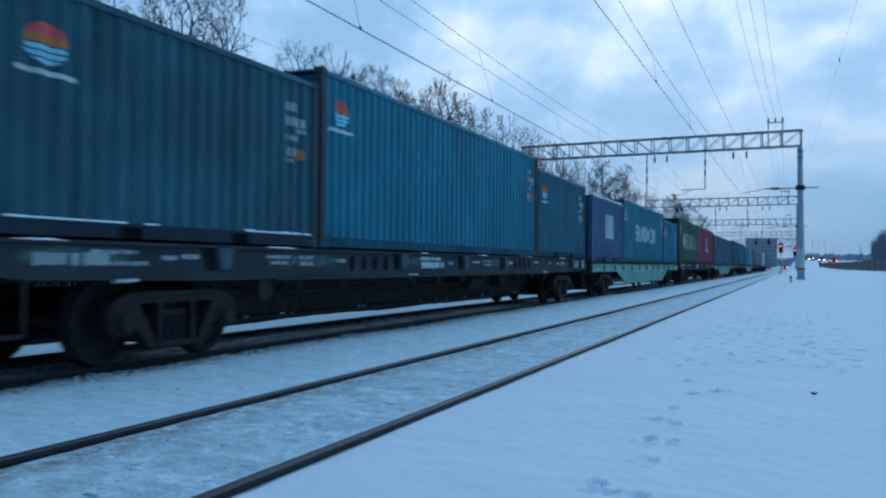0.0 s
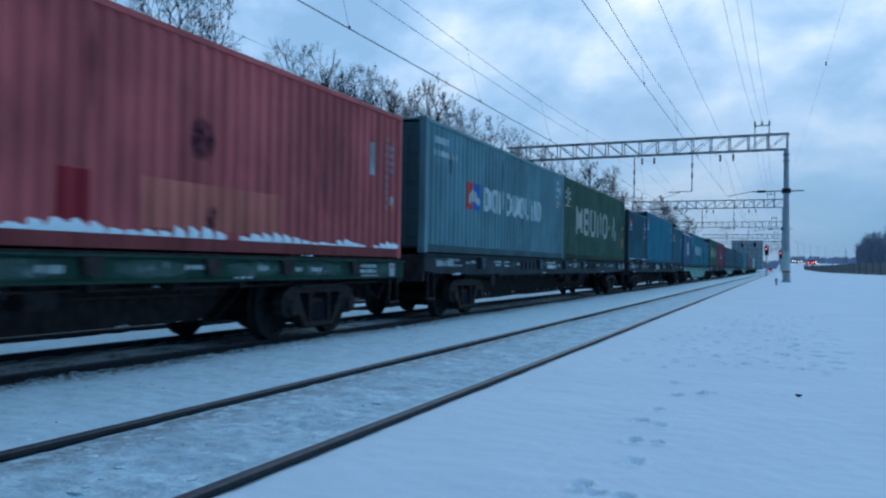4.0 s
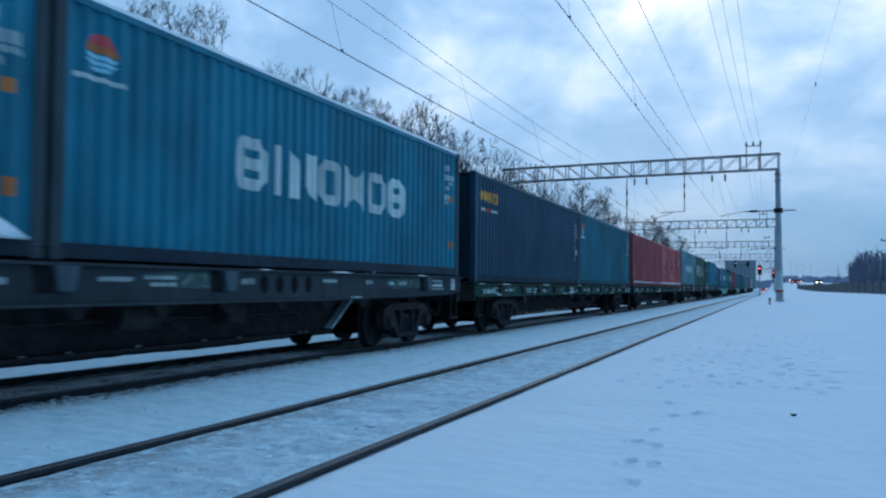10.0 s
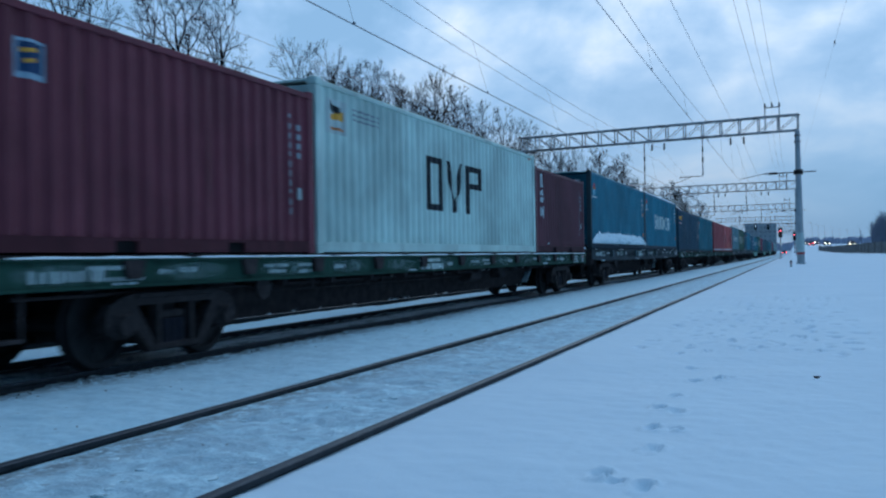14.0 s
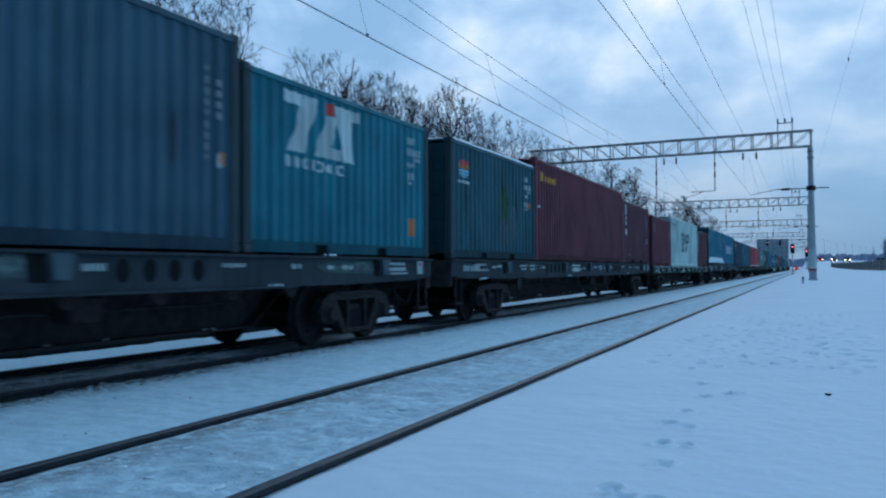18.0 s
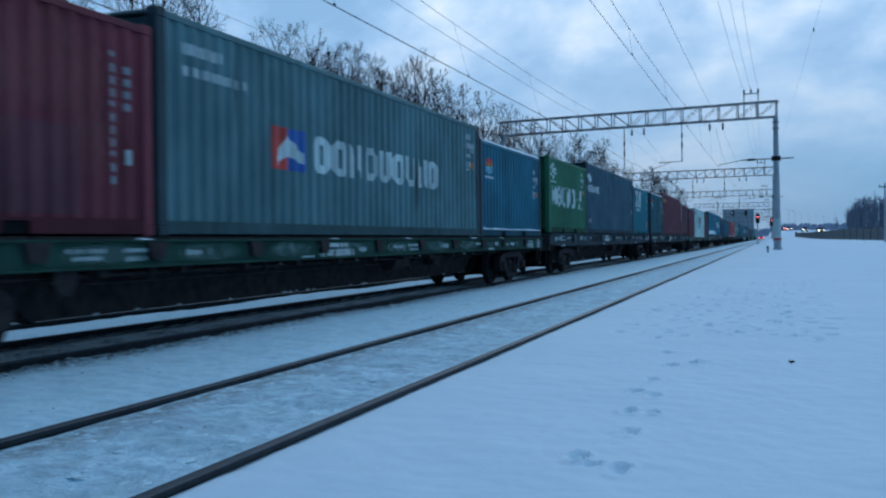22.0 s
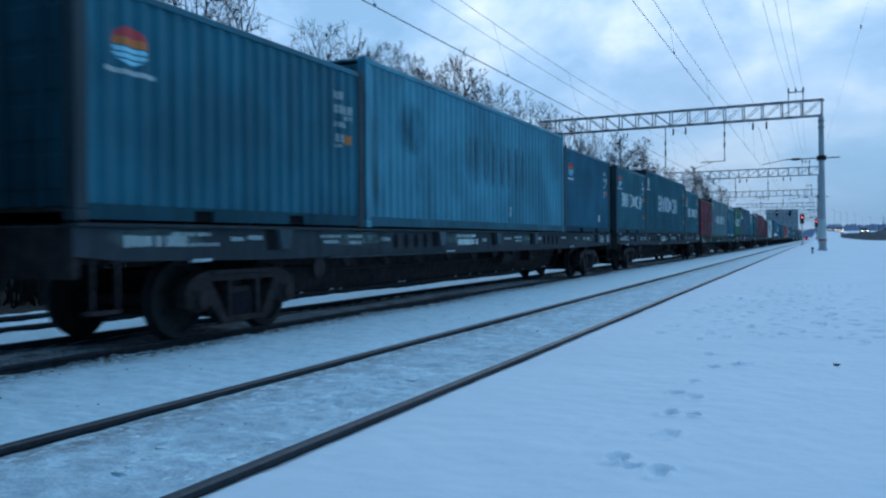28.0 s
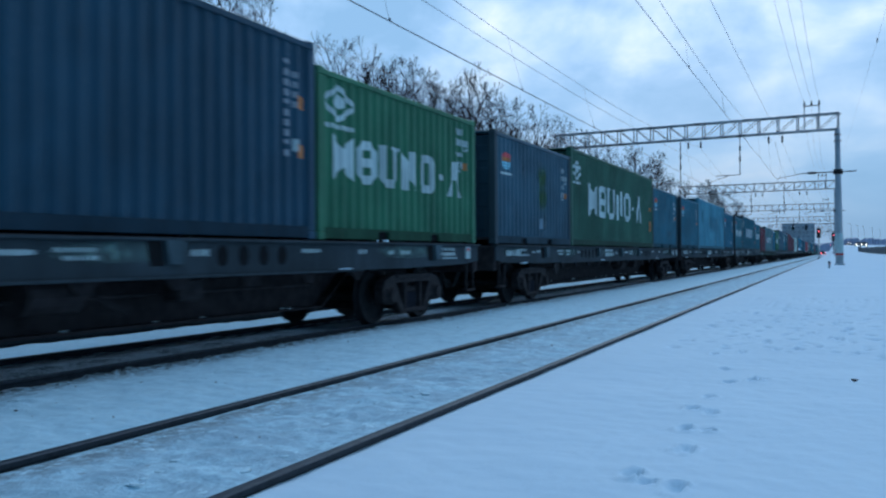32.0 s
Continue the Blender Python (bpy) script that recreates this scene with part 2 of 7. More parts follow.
def concrete(name, c):
    m = Nodes(name, 0.85)
    n, s = m.noise(m.shifted(), 2.0, 5), m.noise(m.shifted((8, 8, 0.6)), 1.0, 4)
    base = m.mix(m.ramp(n, [(0.3, 0.0), (0.7, 1.0)]), scaled(c, 0.82), scaled(c, 1.15))
    m.colour(m.mix(m.math("MULTIPLY", m.ramp(s, [(0.5, 0.0), (0.75, 1.0)]), 0.35), base, (0.17, 0.16, 0.15)))
    m.bump(m.noise(m.shifted(), 40.0, 4), 0.25, 0.005)
    return m.mat


def steel_galv():
    m = Nodes("lattice_steel", 0.65, 0.2)
    n = m.noise(m.shifted(), 1.3, 5, 0.7)
    m.colour(m.ramp(n, [(0.36, (0.17, 0.115, 0.10)), (0.48, (0.36, 0.33, 0.33)), (0.62, (0.58, 0.56, 0.56))]))
    m.bump(n, 0.3, 0.01)
    return m.mat


SNOW = snow_ground()
BED = track_bed()
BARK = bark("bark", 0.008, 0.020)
# bark of the wood, lightened in its colour to suggest haze
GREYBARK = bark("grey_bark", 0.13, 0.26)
# distant haze is put into this pale bark colour
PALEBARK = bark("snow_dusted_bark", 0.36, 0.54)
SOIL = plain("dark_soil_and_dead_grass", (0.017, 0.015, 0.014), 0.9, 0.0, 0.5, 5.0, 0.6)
TROD = plain("trodden_snow_lumps", (0.68, 0.84, 0.89), 0.85, vary=0.12, scale=30.0, bump=0.5)
SNOWCAP = plain("lying_snow", (0.82, 0.92, 0.95), 0.8, vary=0.05, scale=22.0, bump=0.6)
CONCRETE = concrete("post_concrete", (0.46, 0.46, 0.47))
# the far block's haze is mixed into its concrete colour
WALLGREY = concrete("far_concrete", (0.52, 0.54, 0.56))
LATTICE = steel_galv()
RAILSTEEL = plain("rail_side", (0.032, 0.036, 0.042), 0.7, 0.3, 0.35, 12.0)
RAILTOP = plain("rail_head", (0.065, 0.073, 0.085), 0.5, 0.5, 0.25, 20.0)
UNDER = plain("underframe_black", (0.050, 0.038, 0.038), 0.9, 0.0, 0.4, 6.0, 0.3, 0.10)
CASTING = plain("cast_bogie_steel", (0.041, 0.032, 0.032), 0.85, 0.0, 0.4, 10.0, 0.4, 0.12)
WHEEL = plain("wheel_steel", (0.034, 0.030, 0.031), 0.75, 0.0, 0.3, 8.0, 0.2, 0.12)
SPRING = plain("dark_spring_steel", (0.020, 0.019, 0.027), 0.9, 0.0)
FRAME_A = paint("slate_frame_paint", (0.046, 0.058, 0.066), 0.8, 0.55, 0.25, 0.12)
# about twice as pale as the slate frame
POCKET_A = paint("worn_pocket_paint", (0.085, 0.120, 0.135), 0.8, 0.7, 0.4, 0.1)
FRAME_B = paint("green_frame_paint", (0.026, 0.070, 0.052), 0.8, 0.6, 0.3, 0.08)
FRAME_C = paint("pale_green_frame_paint", (0.16, 0.37, 0.30), 0.55, 0.5, 0.2)
# black for unlit lenses and for the painted shade of openings
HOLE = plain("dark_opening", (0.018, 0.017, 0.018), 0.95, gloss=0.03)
WHITE = paint("white_lettering", (0.60, 0.67, 0.64), 0.65, 0.35, 0.05)
PALEWHITE = paint("faded_white_lettering", (0.56, 0.61, 0.62), 0.6, 0.4, 0.05)
WORN = paint("worn_white_stencil", (0.44, 0.51, 0.50), 0.65, 0.5, 0.05)
BLACKP = paint("black_lettering", (0.018, 0.020, 0.024), 0.6, 0.1, 0.02)
ORANGE = paint("orange_decal", (0.62, 0.19, 0.055), 0.5, 0.3, 0.05)
YELLOW = paint("yellow_decal", (0.84, 0.37, 0.05), 0.5, 0.25, 0.05)
REDP = paint("red_decal", (0.68, 0.08, 0.06), 0.5, 0.25, 0.05)
PINKRED = paint("pinkish_red_decal", (0.72, 0.09, 0.10), 0.5, 0.3, 0.05)
BEIGE = paint("dulled_cream_lettering", (0.46, 0.45, 0.38), 0.65, 0.4, 0.05)
FRESHRED = paint("fresh_red_patch", (0.34, 0.022, 0.032), 0.6, 0.3, 0.1)
CYANP = paint("cyan_decal", (0.30, 0.66, 0.76), 0.5, 0.25, 0.05)
BLUEP = paint("blue_decal", (0.05, 0.15, 0.45), 0.5, 0.25, 0.05)
WIRE = plain("wire_weathered_copper", (0.26, 0.25, 0.27), 0.6, 0.2)
INSUL = plain("brown_insulator", (0.035, 0.025, 0.022), 0.3)
LAMPRED = glow("signal_red_light", (1.0, 0.10, 0.14), 6.0)
LAMPWHITE = glow("signal_white_light", (0.85, 0.95, 1.0), 4.0)
TAILRED = glow("tail_light_glow", (1.0, 0.10, 0.12), 7.0)
HEADWHITE = glow("headlight_glow", (1.0, 0.86, 0.72), 10.0)
CARDARK = plain("dark_car_paint", (0.05, 0.055, 0.065), 0.35)
# window grey lifted for the same haze as the far walls
GREYGLASS = plain("grey_window_glass", (0.29, 0.33, 0.36), 0.3)
GLASS = plain("dark_glass", (0.02, 0.025, 0.03), 0.08)
RUBBER = plain("rubber", (0.02, 0.02, 0.02), 0.85)
FENCE = plain("grey_fence_sheet", (0.20, 0.185, 0.18), 0.8, 0.0, 0.3, 3.0)
WOODPOLE = plain("weathered_pole_wood", (0.16, 0.14, 0.12), 0.85, 0.0, 0.3, 5.0)

POSTS = paint("weathered_post_paint", (0.042, 0.062, 0.070), 0.65, 0.55, 0.7)
# container paints: colour, roughness, dirt, rust
PAINTS = {
    "royal": ((0.017, 0.150, 0.212), 0.55, 0.4, 0.15),
    "deepblue": ((0.013, 0.130, 0.190), 0.55, 0.35, 0.15),
    "dullred": ((0.420, 0.080, 0.086), 0.6, 0.45, 0.3),
    "steelblue": ((0.062, 0.140, 0.225), 0.55, 0.4, 0.15),
    "dustyblue": ((0.017, 0.118, 0.150), 0.6, 0.75, 0.3),
    "greyblue": ((0.030, 0.120, 0.152), 0.6, 0.7, 0.3),
    "petrol": ((0.008, 0.145, 0.190), 0.5, 0.4, 0.15),
    "teal": ((0.009, 0.192, 0.242), 0.5, 0.45, 0.15),
    "blue": ((0.017, 0.142, 0.192), 0.5, 0.45, 0.15),
    "tealblue": ((0.014, 0.136, 0.170), 0.5, 0.5, 0.2),
    "azure": ((0.015, 0.190, 0.265), 0.5, 0.4, 0.15),
    "bright": ((0.007, 0.188, 0.268), 0.5, 0.4, 0.15),
    "faded": ((0.078, 0.290, 0.365), 0.6, 0.5, 0.3),
    "darkteal": ((0.024, 0.110, 0.132), 0.55, 0.6, 0.3),
    "navy": ((0.018, 0.066, 0.102), 0.5, 0.4, 0.2),
    "slate": ((0.045, 0.110, 0.148), 0.5, 0.45, 0.2),
    "greyteal": ((0.138, 0.275, 0.300), 0.55, 0.4, 0.2),
    "agedteal": ((0.108, 0.210, 0.218), 0.55, 0.5, 0.25),
    "green": ((0.042, 0.172, 0.090), 0.55, 0.45, 0.2),
    "duskgreen": ((0.040, 0.122, 0.078), 0.6, 0.55, 0.25),
    "darkgreen": ((0.050, 0.116, 0.076), 0.55, 0.5, 0.2),
    "red": ((0.600, 0.118, 0.115), 0.6, 0.4, 0.25),
    "crimson": ((0.300, 0.045, 0.085), 0.55, 0.4, 0.2),
    "maroon": ((0.142, 0.042, 0.054), 0.55, 0.4, 0.25),
    "rosewood": ((0.205, 0.037, 0.050), 0.55, 0.5, 0.3),
    "winered": ((0.180, 0.040, 0.055), 0.55, 0.4, 0.25),
    "white": ((0.56, 0.70, 0.635), 0.55, 0.25, 0.12),
    "grey": ((0.278, 0.348, 0.383), 0.55, 0.4, 0.2),
}
COL = {k: paint(k + "_container_paint", c, rough, dirt, rust) for k, (c, rough, dirt, rust) in PAINTS.items()}
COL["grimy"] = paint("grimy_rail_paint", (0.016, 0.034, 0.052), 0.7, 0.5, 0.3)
# each paint again at 0.45 of its strength with a little brown
DARKENED = {k: paint("grimy_" + k + "_steel_paint", tuple(0.45 * v + 0.10 * q for v, q in zip(p[0], (0.10, 0.09, 0.085))), 0.75, 0.6, 0.35, 0.1) for k, p in PAINTS.items()}
DARKENED["white"] = COL["white"]


def stain(name, c, cover=0.8, streak=1.0, rough=0.8):
    """A blotch with ragged, fading edges on the paint below it."""
    m = Nodes(name, rough)
    m.bsdf.inputs["Specular IOR Level"].default_value = 0.1
    gen, sep = m.add("ShaderNodeTexCoord").outputs["Generated"], m.add("ShaderNodeSeparateXYZ")
    m.link(gen, sep.inputs[0])
    r2 = []
    for axis in (1, 2):
        n = m.add("ShaderNodeMath")
        n.operation = "SUBTRACT"
        m.link(sep.outputs[axis], n.inputs[0])
        n.inputs[1].default_value = 0.5
        q = m.add("ShaderNodeMath")
        q.operation = "MULTIPLY"
        m.link(n.outputs[0], q.inputs[0])
        m.link(n.outputs[0], q.inputs[1])
        r2.append(q.outputs[0])
    fall = m.ramp(m.math("ADD", r2[0], r2[1]), [(0.0, 1.0), (0.12, 0.8), (0.25, 0.0)])
    ragged = m.ramp(m.noise(m.shifted((7.0, 7.0, 7.0 / (1 + 3 * streak))), 1.0, 6, 0.65), [(0.34, 0.0), (0.60, 1.0)])
    m.link(m.math("MULTIPLY", m.math("MULTIPLY", fall, ragged), cover), m.bsdf.inputs["Alpha"])
    m.colour(m.mix(m.noise(m.shifted(), 9.0, 4), scaled(c, 0.8), scaled(c, 1.2)))
    return m.mat


PALESTAIN = stain("pale_chalky_stain", (0.22, 0.27, 0.28), 0.6, 0.3)
GREENSTAIN = stain("algae_green_stain", (0.10, 0.19, 0.045), 0.75, 0.2)
DARKSTAIN = stain("dark_dirt_stain", (0.016, 0.026, 0.030), 0.45, 1.5)
RUSTSTAIN = stain("rust_streak_stain", (0.085, 0.050, 0.034), 0.38, 3.0)
SOOTSTAIN = stain("dark_scorch_stain", (0.05, 0.025, 0.05), 0.9, 0.0)
REDSTAIN = stain("faded_red_stain", (0.40, 0.13, 0.13), 0.55, 1.5)
BROWNSTAIN = stain("brown_faded_letter_stain", (0.120, 0.235, 0.285), 0.65, 2.0)
SILLWEAR = stain("worn_pale_sill_paint", (0.17, 0.25, 0.23), 0.75, 0.0)

# ---- mesh building ----


class Geo:
    """Collects vertices and faces of one part."""

    def __init__(self):
        self.v, self.f = [], []

    def quad(self, a, b, c, d):
        n = len(self.v)
        self.v += [a, b, c, d]
        self.f.append((n, n + 1, n + 2, n + 3))

    def box(self, x0, x1, y0, y1, z0, z1, c=0.0):
        """A box; with c its edges are chamfered."""
        n = len(self.v)
        if not c:
            self.v += [(x, y, z) for z in (z0, z1) for y in (y0, y1) for x in (x0, x1)]
            self.f += [tuple(n + i for i in q) for q in ((0, 2, 3, 1), (4, 5, 7, 6), (0, 1, 5, 4), (2, 6, 7, 3), (0, 4, 6, 2), (1, 3, 7, 5))]
            return self
        at = {}
        for i in (0, 1):
            for j in (0, 1):
                for k in (0, 1):
                    x, y, z = (x0, x1)[i], (y0, y1)[j], (z0, z1)[k]
                    dx, dy, dz = c * (1 - 2 * i), c * (1 - 2 * j), c * (1 - 2 * k)
                    for ax, p in enumerate(((x, y + dy, z + dz), (x + dx, y, z + dz), (x + dx, y + dy, z))):
                        at[i, j, k, ax] = len(self.v)
                        self.v.append(p)
        for i in (0, 1):
            q = [at[i, 0, 0, 0], at[i, 1, 0, 0], at[i, 1, 1, 0], at[i, 0, 1, 0]]
            self.f.append(tuple(q if i else q[::-1]))
            q = [at[0, i, 0, 1], at[0, i, 1, 1], at[1, i, 1, 1], at[1, i, 0, 1]]
            self.f.append(tuple(q if i else q[::-1]))
            q = [at[0, 0, i, 2], at[1, 0, i, 2], at[1, 1, i, 2], at[0, 1, i, 2]]
            self.f.append(tuple(q if i else q[::-1]))
            for j in (0, 1):
                self.f.append((at[i, j, 0, 0], at[i, j, 1, 0], at[i, j, 1, 1], at[i, j, 0, 1]))
                self.f.append((at[i, 0, j, 0], at[i, 1, j, 0], at[i, 1, j, 2], at[i, 0, j, 2]))
                self.f.append((at[0, i, j, 1], at[1, i, j, 1], at[1, i, j, 2], at[0, i, j, 2]))
                for k in (0, 1):
                    self.f.append((at[i, j, k, 0], at[i, j, k, 1], at[i, j, k, 2]))
        return self

    def tube(self, p, q, r0, r1=None, n=8, caps=True):
        r1 = r0 if r1 is None else r1
        p, q = Vector(p), Vector(q)
        d = (q - p).normalized()
        u = d.orthogonal().normalized()
        w = d.cross(u)
        s = len(self.v)
        for o, r in ((p, r0), (q, r1)):
            for i in range(n):
                a = 2 * math.pi * i / n
                self.v.append(tuple(o + r * (math.cos(a) * u + math.sin(a) * w)))
        for i in range(n):
            j = (i + 1) % n
            self.f.append((s + i, s + j, s + n + j, s + n + i))
        if caps:
            self.f.append(tuple(s + i for i in range(n))[::-1])
            self.f.append(tuple(s + n + i for i in range(n)))
        return self

    def prism(self, outline, x0, x1):
        """An outline of (y, z) drawn out along x."""
        n, s = len(outline), len(self.v)
        self.v += [(x0, y, z) for y, z in outline] + [(x1, y, z) for y, z in outline]
        self.f += [tuple(range(s, s + n))[::-1], tuple(range(s + n, s + 2 * n))]
        self.f += [(s + i, s + (i + 1) % n, s + n + (i + 1) % n, s + n + i) for i in range(n)]
        return self

    def lathe(self, profile, n=24):
        """A profile of (x, r) turned about the x axis."""
        s, k = len(self.v), len(profile)
        for x, r in profile:
            self.v += [(x, r * math.cos(2 * math.pi * i / n), r * math.sin(2 * math.pi * i / n)) for i in range(n)]
        for a in range(k - 1):
            for i in range(n):
                j = (i + 1) % n
                self.f.append((s + a * n + i, s + a * n + j, s + (a + 1) * n + j, s + (a + 1) * n + i))
        return self

    def mesh(self, name, material, smooth=False):
        me = bpy.data.meshes.new(name)
        me.from_pydata(self.v, [], self.f)
        me.materials.append(material)
        if smooth:
            me.polygons.foreach_set("use_smooth", [True] * len(me.polygons))
        bm = bmesh.new()
        bm.from_mesh(me)
        bmesh.ops.recalc_face_normals(bm, faces=bm.faces)
        bm.to_mesh(me)
        bm.free()
        return me


def part(name, geo, material, parent, label="", at=None, smooth=False):
    """Links one mesh under a thing or under a part."""
    data = geo.mesh(name, material, smooth) if isinstance(geo, Geo) else geo  # or a mesh that several parts share
    ob = new(name, data)
    ob.parent = parent
    if at is not None:
        ob.matrix_basis = at
    return tagged(ob, label) if label else ob


def thing(name, label, category, at=None, group="", kind=""):
    ob = new(name)
    if at is not None:
        ob.matrix_basis = at
    return tagged(ob, label, category, group, kind)


def solid(name, geo, material, label, category, group="", kind="", smooth=False):
    """A thing of one mesh."""
    return tagged(new(name, geo.mesh(name, material, smooth)), label, category, group, kind)

# ---- the plan ----
NEAR_X, TRAIN_X, THIRD_X = -3.385, -7.89, -11.2   # track centres
HALF_GAUGE = 0.765
RISE = -0.05                                       # the middle track's rail head below the near one's
GANTRIES = [62.0, 120.0, 176.0, 240.0, 300.0, 360.0, 420.0]
# footprints: place and length
PRINTS = [(-0.92, 7.41, 1.21), (-0.96, 6.8, 0.99), (-0.82, 6.69, 1.43), (-0.9, 6.02, 1.43), (-0.745, 6.02, 0.66), (-0.8, 5.35, 1.43), (-0.96, 4.63, 1.43),
          (-0.86, 4.49, 0.66), (-0.71, 4.42, 1.32), (-1, 9.3, 0.99), (-0.86, 8.36, 0.99), (-0.6, 8.62, 1.1), (-0.66, 8.5, 0.88), (-1.22, 11.48, 1.36),
          (-1.06, 12.93, 1.87), (-0.97, 10.88, 1.53), (-1.25, 10.5, 1.36), (-0.62, 11.31, 1.7), (-0.41, 11.39, 1.53), (-0.18, 11.78, 2.04), (-0.39, 12.34, 1.7),
          (-0.81, 12.51, 1.7), (0.07, 13.08, 2.72), (0, 13.2, 1.7), (-0.31, 13.87, 2.04), (0.11, 14.21, 2.89), (0.17, 14.3, 1.87), (0.01, 15.4, 2.89), (0.08, 15.7, 2.04),
          (-0.86, 15.57, 2.04), (0.21, 11.2, 1.53), (0.47, 10.85, 2.38), (-0.9, 19.7, 2.21), (-1.4, 14.4, 1.87), (-0.5, 16.2, 2.04), (0.05, 18.4, 2.38), (-0.3, 19.3, 2.21)]


def lerp_table(y, table):
    if y <= table[0][0]:
        return table[0][1]
    for (a, u), (b, v) in zip(table, table[1:]):
        if y <= b:
            k = (y - a) / (b - a)
            return u + (v - u) * k * k * (3 - 2 * k)
    return table[-1][1]


RIGHT_RISE = [(15, 0.0), (62, 0.33), (143, 0.72), (250, 2.0), (300, 2.7), (420, 3.9)]


def ground_z(x, y):
    """The height of the snow."""
    right = max(0.0, min(1.0, (x + 2.4) / 2.0))
    z = -0.085
    if x > -2.62:
        z += lerp_table(y, RIGHT_RISE) * right + 0.035 + 0.01 * max(0.0, min(1.0, (x + 2.62) / 0.5))
    elif x > -4.15:
        z += 0.040 - 0.012 * abs(x - NEAR_X)
    elif x > -6.985:
        k = min(1.0, (-4.15 - x) / 1.2)
        z += 0.02 + 0.015 * k - 0.045 * max(0.0, (-5.9 - x) / 1.0)
    elif x > -8.58:
        z += -0.055 + 0.02 * math.exp(-((x + 7.9) / 0.3) ** 2)
    elif x > -16:
        z += -0.055
    else:
        z += -0.055 + 0.4 * min(1.0, (-16 - x) / 4)
    if y > 520:
        z += 3.0 * min(1.0, (y - 520) / 300) * (1 - right)
    return z


def spread(stops):
    """Grid lines: (from, to, step) stretches joined."""
    out = []
    for a, b, step in stops:
        n = max(1, round((b - a) / step))
        out += [a + (b - a) * i / n for i in range(n)]
    return out + [stops[-1][1]]


def surface_z(x, y):
    """The height of the snow with its unevenness."""
    z = ground_z(x, y)
    if -60 < x < 30 and -5 < y < 200:
        z += (0.03 if not -4.6 < x < -2.3 else 0.012) * noise.noise((x * 0.35, y * 0.35, 0.0))
        if y < 40:
            if x > -2.6:
                z += 0.012 * noise.noise((x * 1.7, y * 1.7, 4.0)) + 0.006 * noise.noise((x * 6, y * 6, 1.0)) + 0.003 * noise.noise((x * 17, y * 13, 1.0))
                if 11.0 < y < 24 and -1.9 < x < 0.9:
                    z += 0.16 * min(0.0, noise.noise((x * 7.0, y * 3.6, 9.0)) + 0.27)
            elif x > -6.985:
                calm = min(1.0, 0.15 + 2.2 * min(abs(x + 4.15), abs(x + 2.62)))
                z += calm * (0.026 * noise.noise((x * 2.6, y * 2.6, 2.0)) + 0.018 * noise.noise((x * 8, y * 8, 3.0)))
                if x > -4.1:
                    z += calm * 0.022 * max(0.0, noise.noise((x * 4.5, y * 2.2, 12.0)) - 0.1)
            elif x < -7.1:
                z += 0.02 * noise.noise((x * 3, y * 3, 5.0))
            if -6.985 < x < -6.5:
                z += 0.018 * noise.noise((x * 1.5, y * 1.1, 7.0))
    return z


def wobble(y):
    """The uneven edge of the snow beside the dark track bed."""
    return 0.085 * noise.noise((y * 0.75, 3.0, 0.0)) + 0.025 * noise.noise((y * 2.3, 8.0, 0.0)) if y < 120 else 0.0


def build_ground():
    xs = spread([(-2500, -600, 300), (-600, -60, 60), (-60, -16, 4), (-16, -9, 0.5), (-9, -7.15, 0.07), (-7.15, -7.0, 0.05), (-7.0, -6.97, 0.03), (-6.97, -6.0, 0.06), (-6.0, -4.3, 0.10), (-4.3, -2.5, 0.06),
                 (-2.5, -1.4, 0.045), (-1.4, 0.3, 0.024), (0.3, 1.4, 0.045), (1.4, 4, 0.2), (4, 40, 2), (40, 300, 30), (300, 2500, 300)])
    ys = spread([(-300, -20, 20), (-20, 3.6, 1.0), (3.6, 11, 0.027), (11, 20, 0.05), (20, 40, 0.35), (40, 120, 2.0), (120, 600, 15), (600, 4500, 300)])
    nx, ny = len(xs), len(ys)
    verts = []
    for y in ys:
        for x in xs:
            z = surface_z(x, y)
            if y < 22 and -2.0 < x < 1.4:
                for px, py, k in PRINTS:
                    d = ((x - px + 0.02 * noise.noise((x * 9, y * 7, 6.0))) / 0.046) ** 2 + ((y - py) / (0.075 * k)) ** 2
                    if d < 4.0:
                        heel = 1 - 0.45 * math.exp(-((y - py + 0.02 * k) / (0.016 * k)) ** 2)
                        z += -0.046 / (1 + d ** 3) * heel * (0.75 + 0.8 * noise.noise((x * 24, y * 16, 3.0))) + 0.016 * math.exp(-(d - 1.9) ** 2 * 2) * (1 + 1.4 * noise.noise((x * 13, y * 9, 5.0)))
            verts.append((x + wobble(y) * math.exp(-((x + 6.985) / 0.12) ** 2), y, z))
    faces = [(j * nx + i, j * nx + i + 1, (j + 1) * nx + i + 1, (j + 1) * nx + i) for j in range(ny - 1) for i in range(nx - 1)]
    me = bpy.data.meshes.new("ground")
    me.from_pydata(verts, [], faces)
    me.polygons.foreach_set("use_smooth", [True] * len(me.polygons))
    me.materials.append(SNOW)
    me.materials.append(BED)
    me.materials.append(SOIL)
    mids = [(a + b) / 2 for a, b in zip(xs, xs[1:])]
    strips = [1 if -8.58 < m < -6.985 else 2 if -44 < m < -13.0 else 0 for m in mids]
    me.polygons.foreach_set("material_index", strips * (ny - 1))
    return tagged(new("ground", me), "snow-covered ground with trodden snow between the tracks and footprints", "ground", kind="structure")


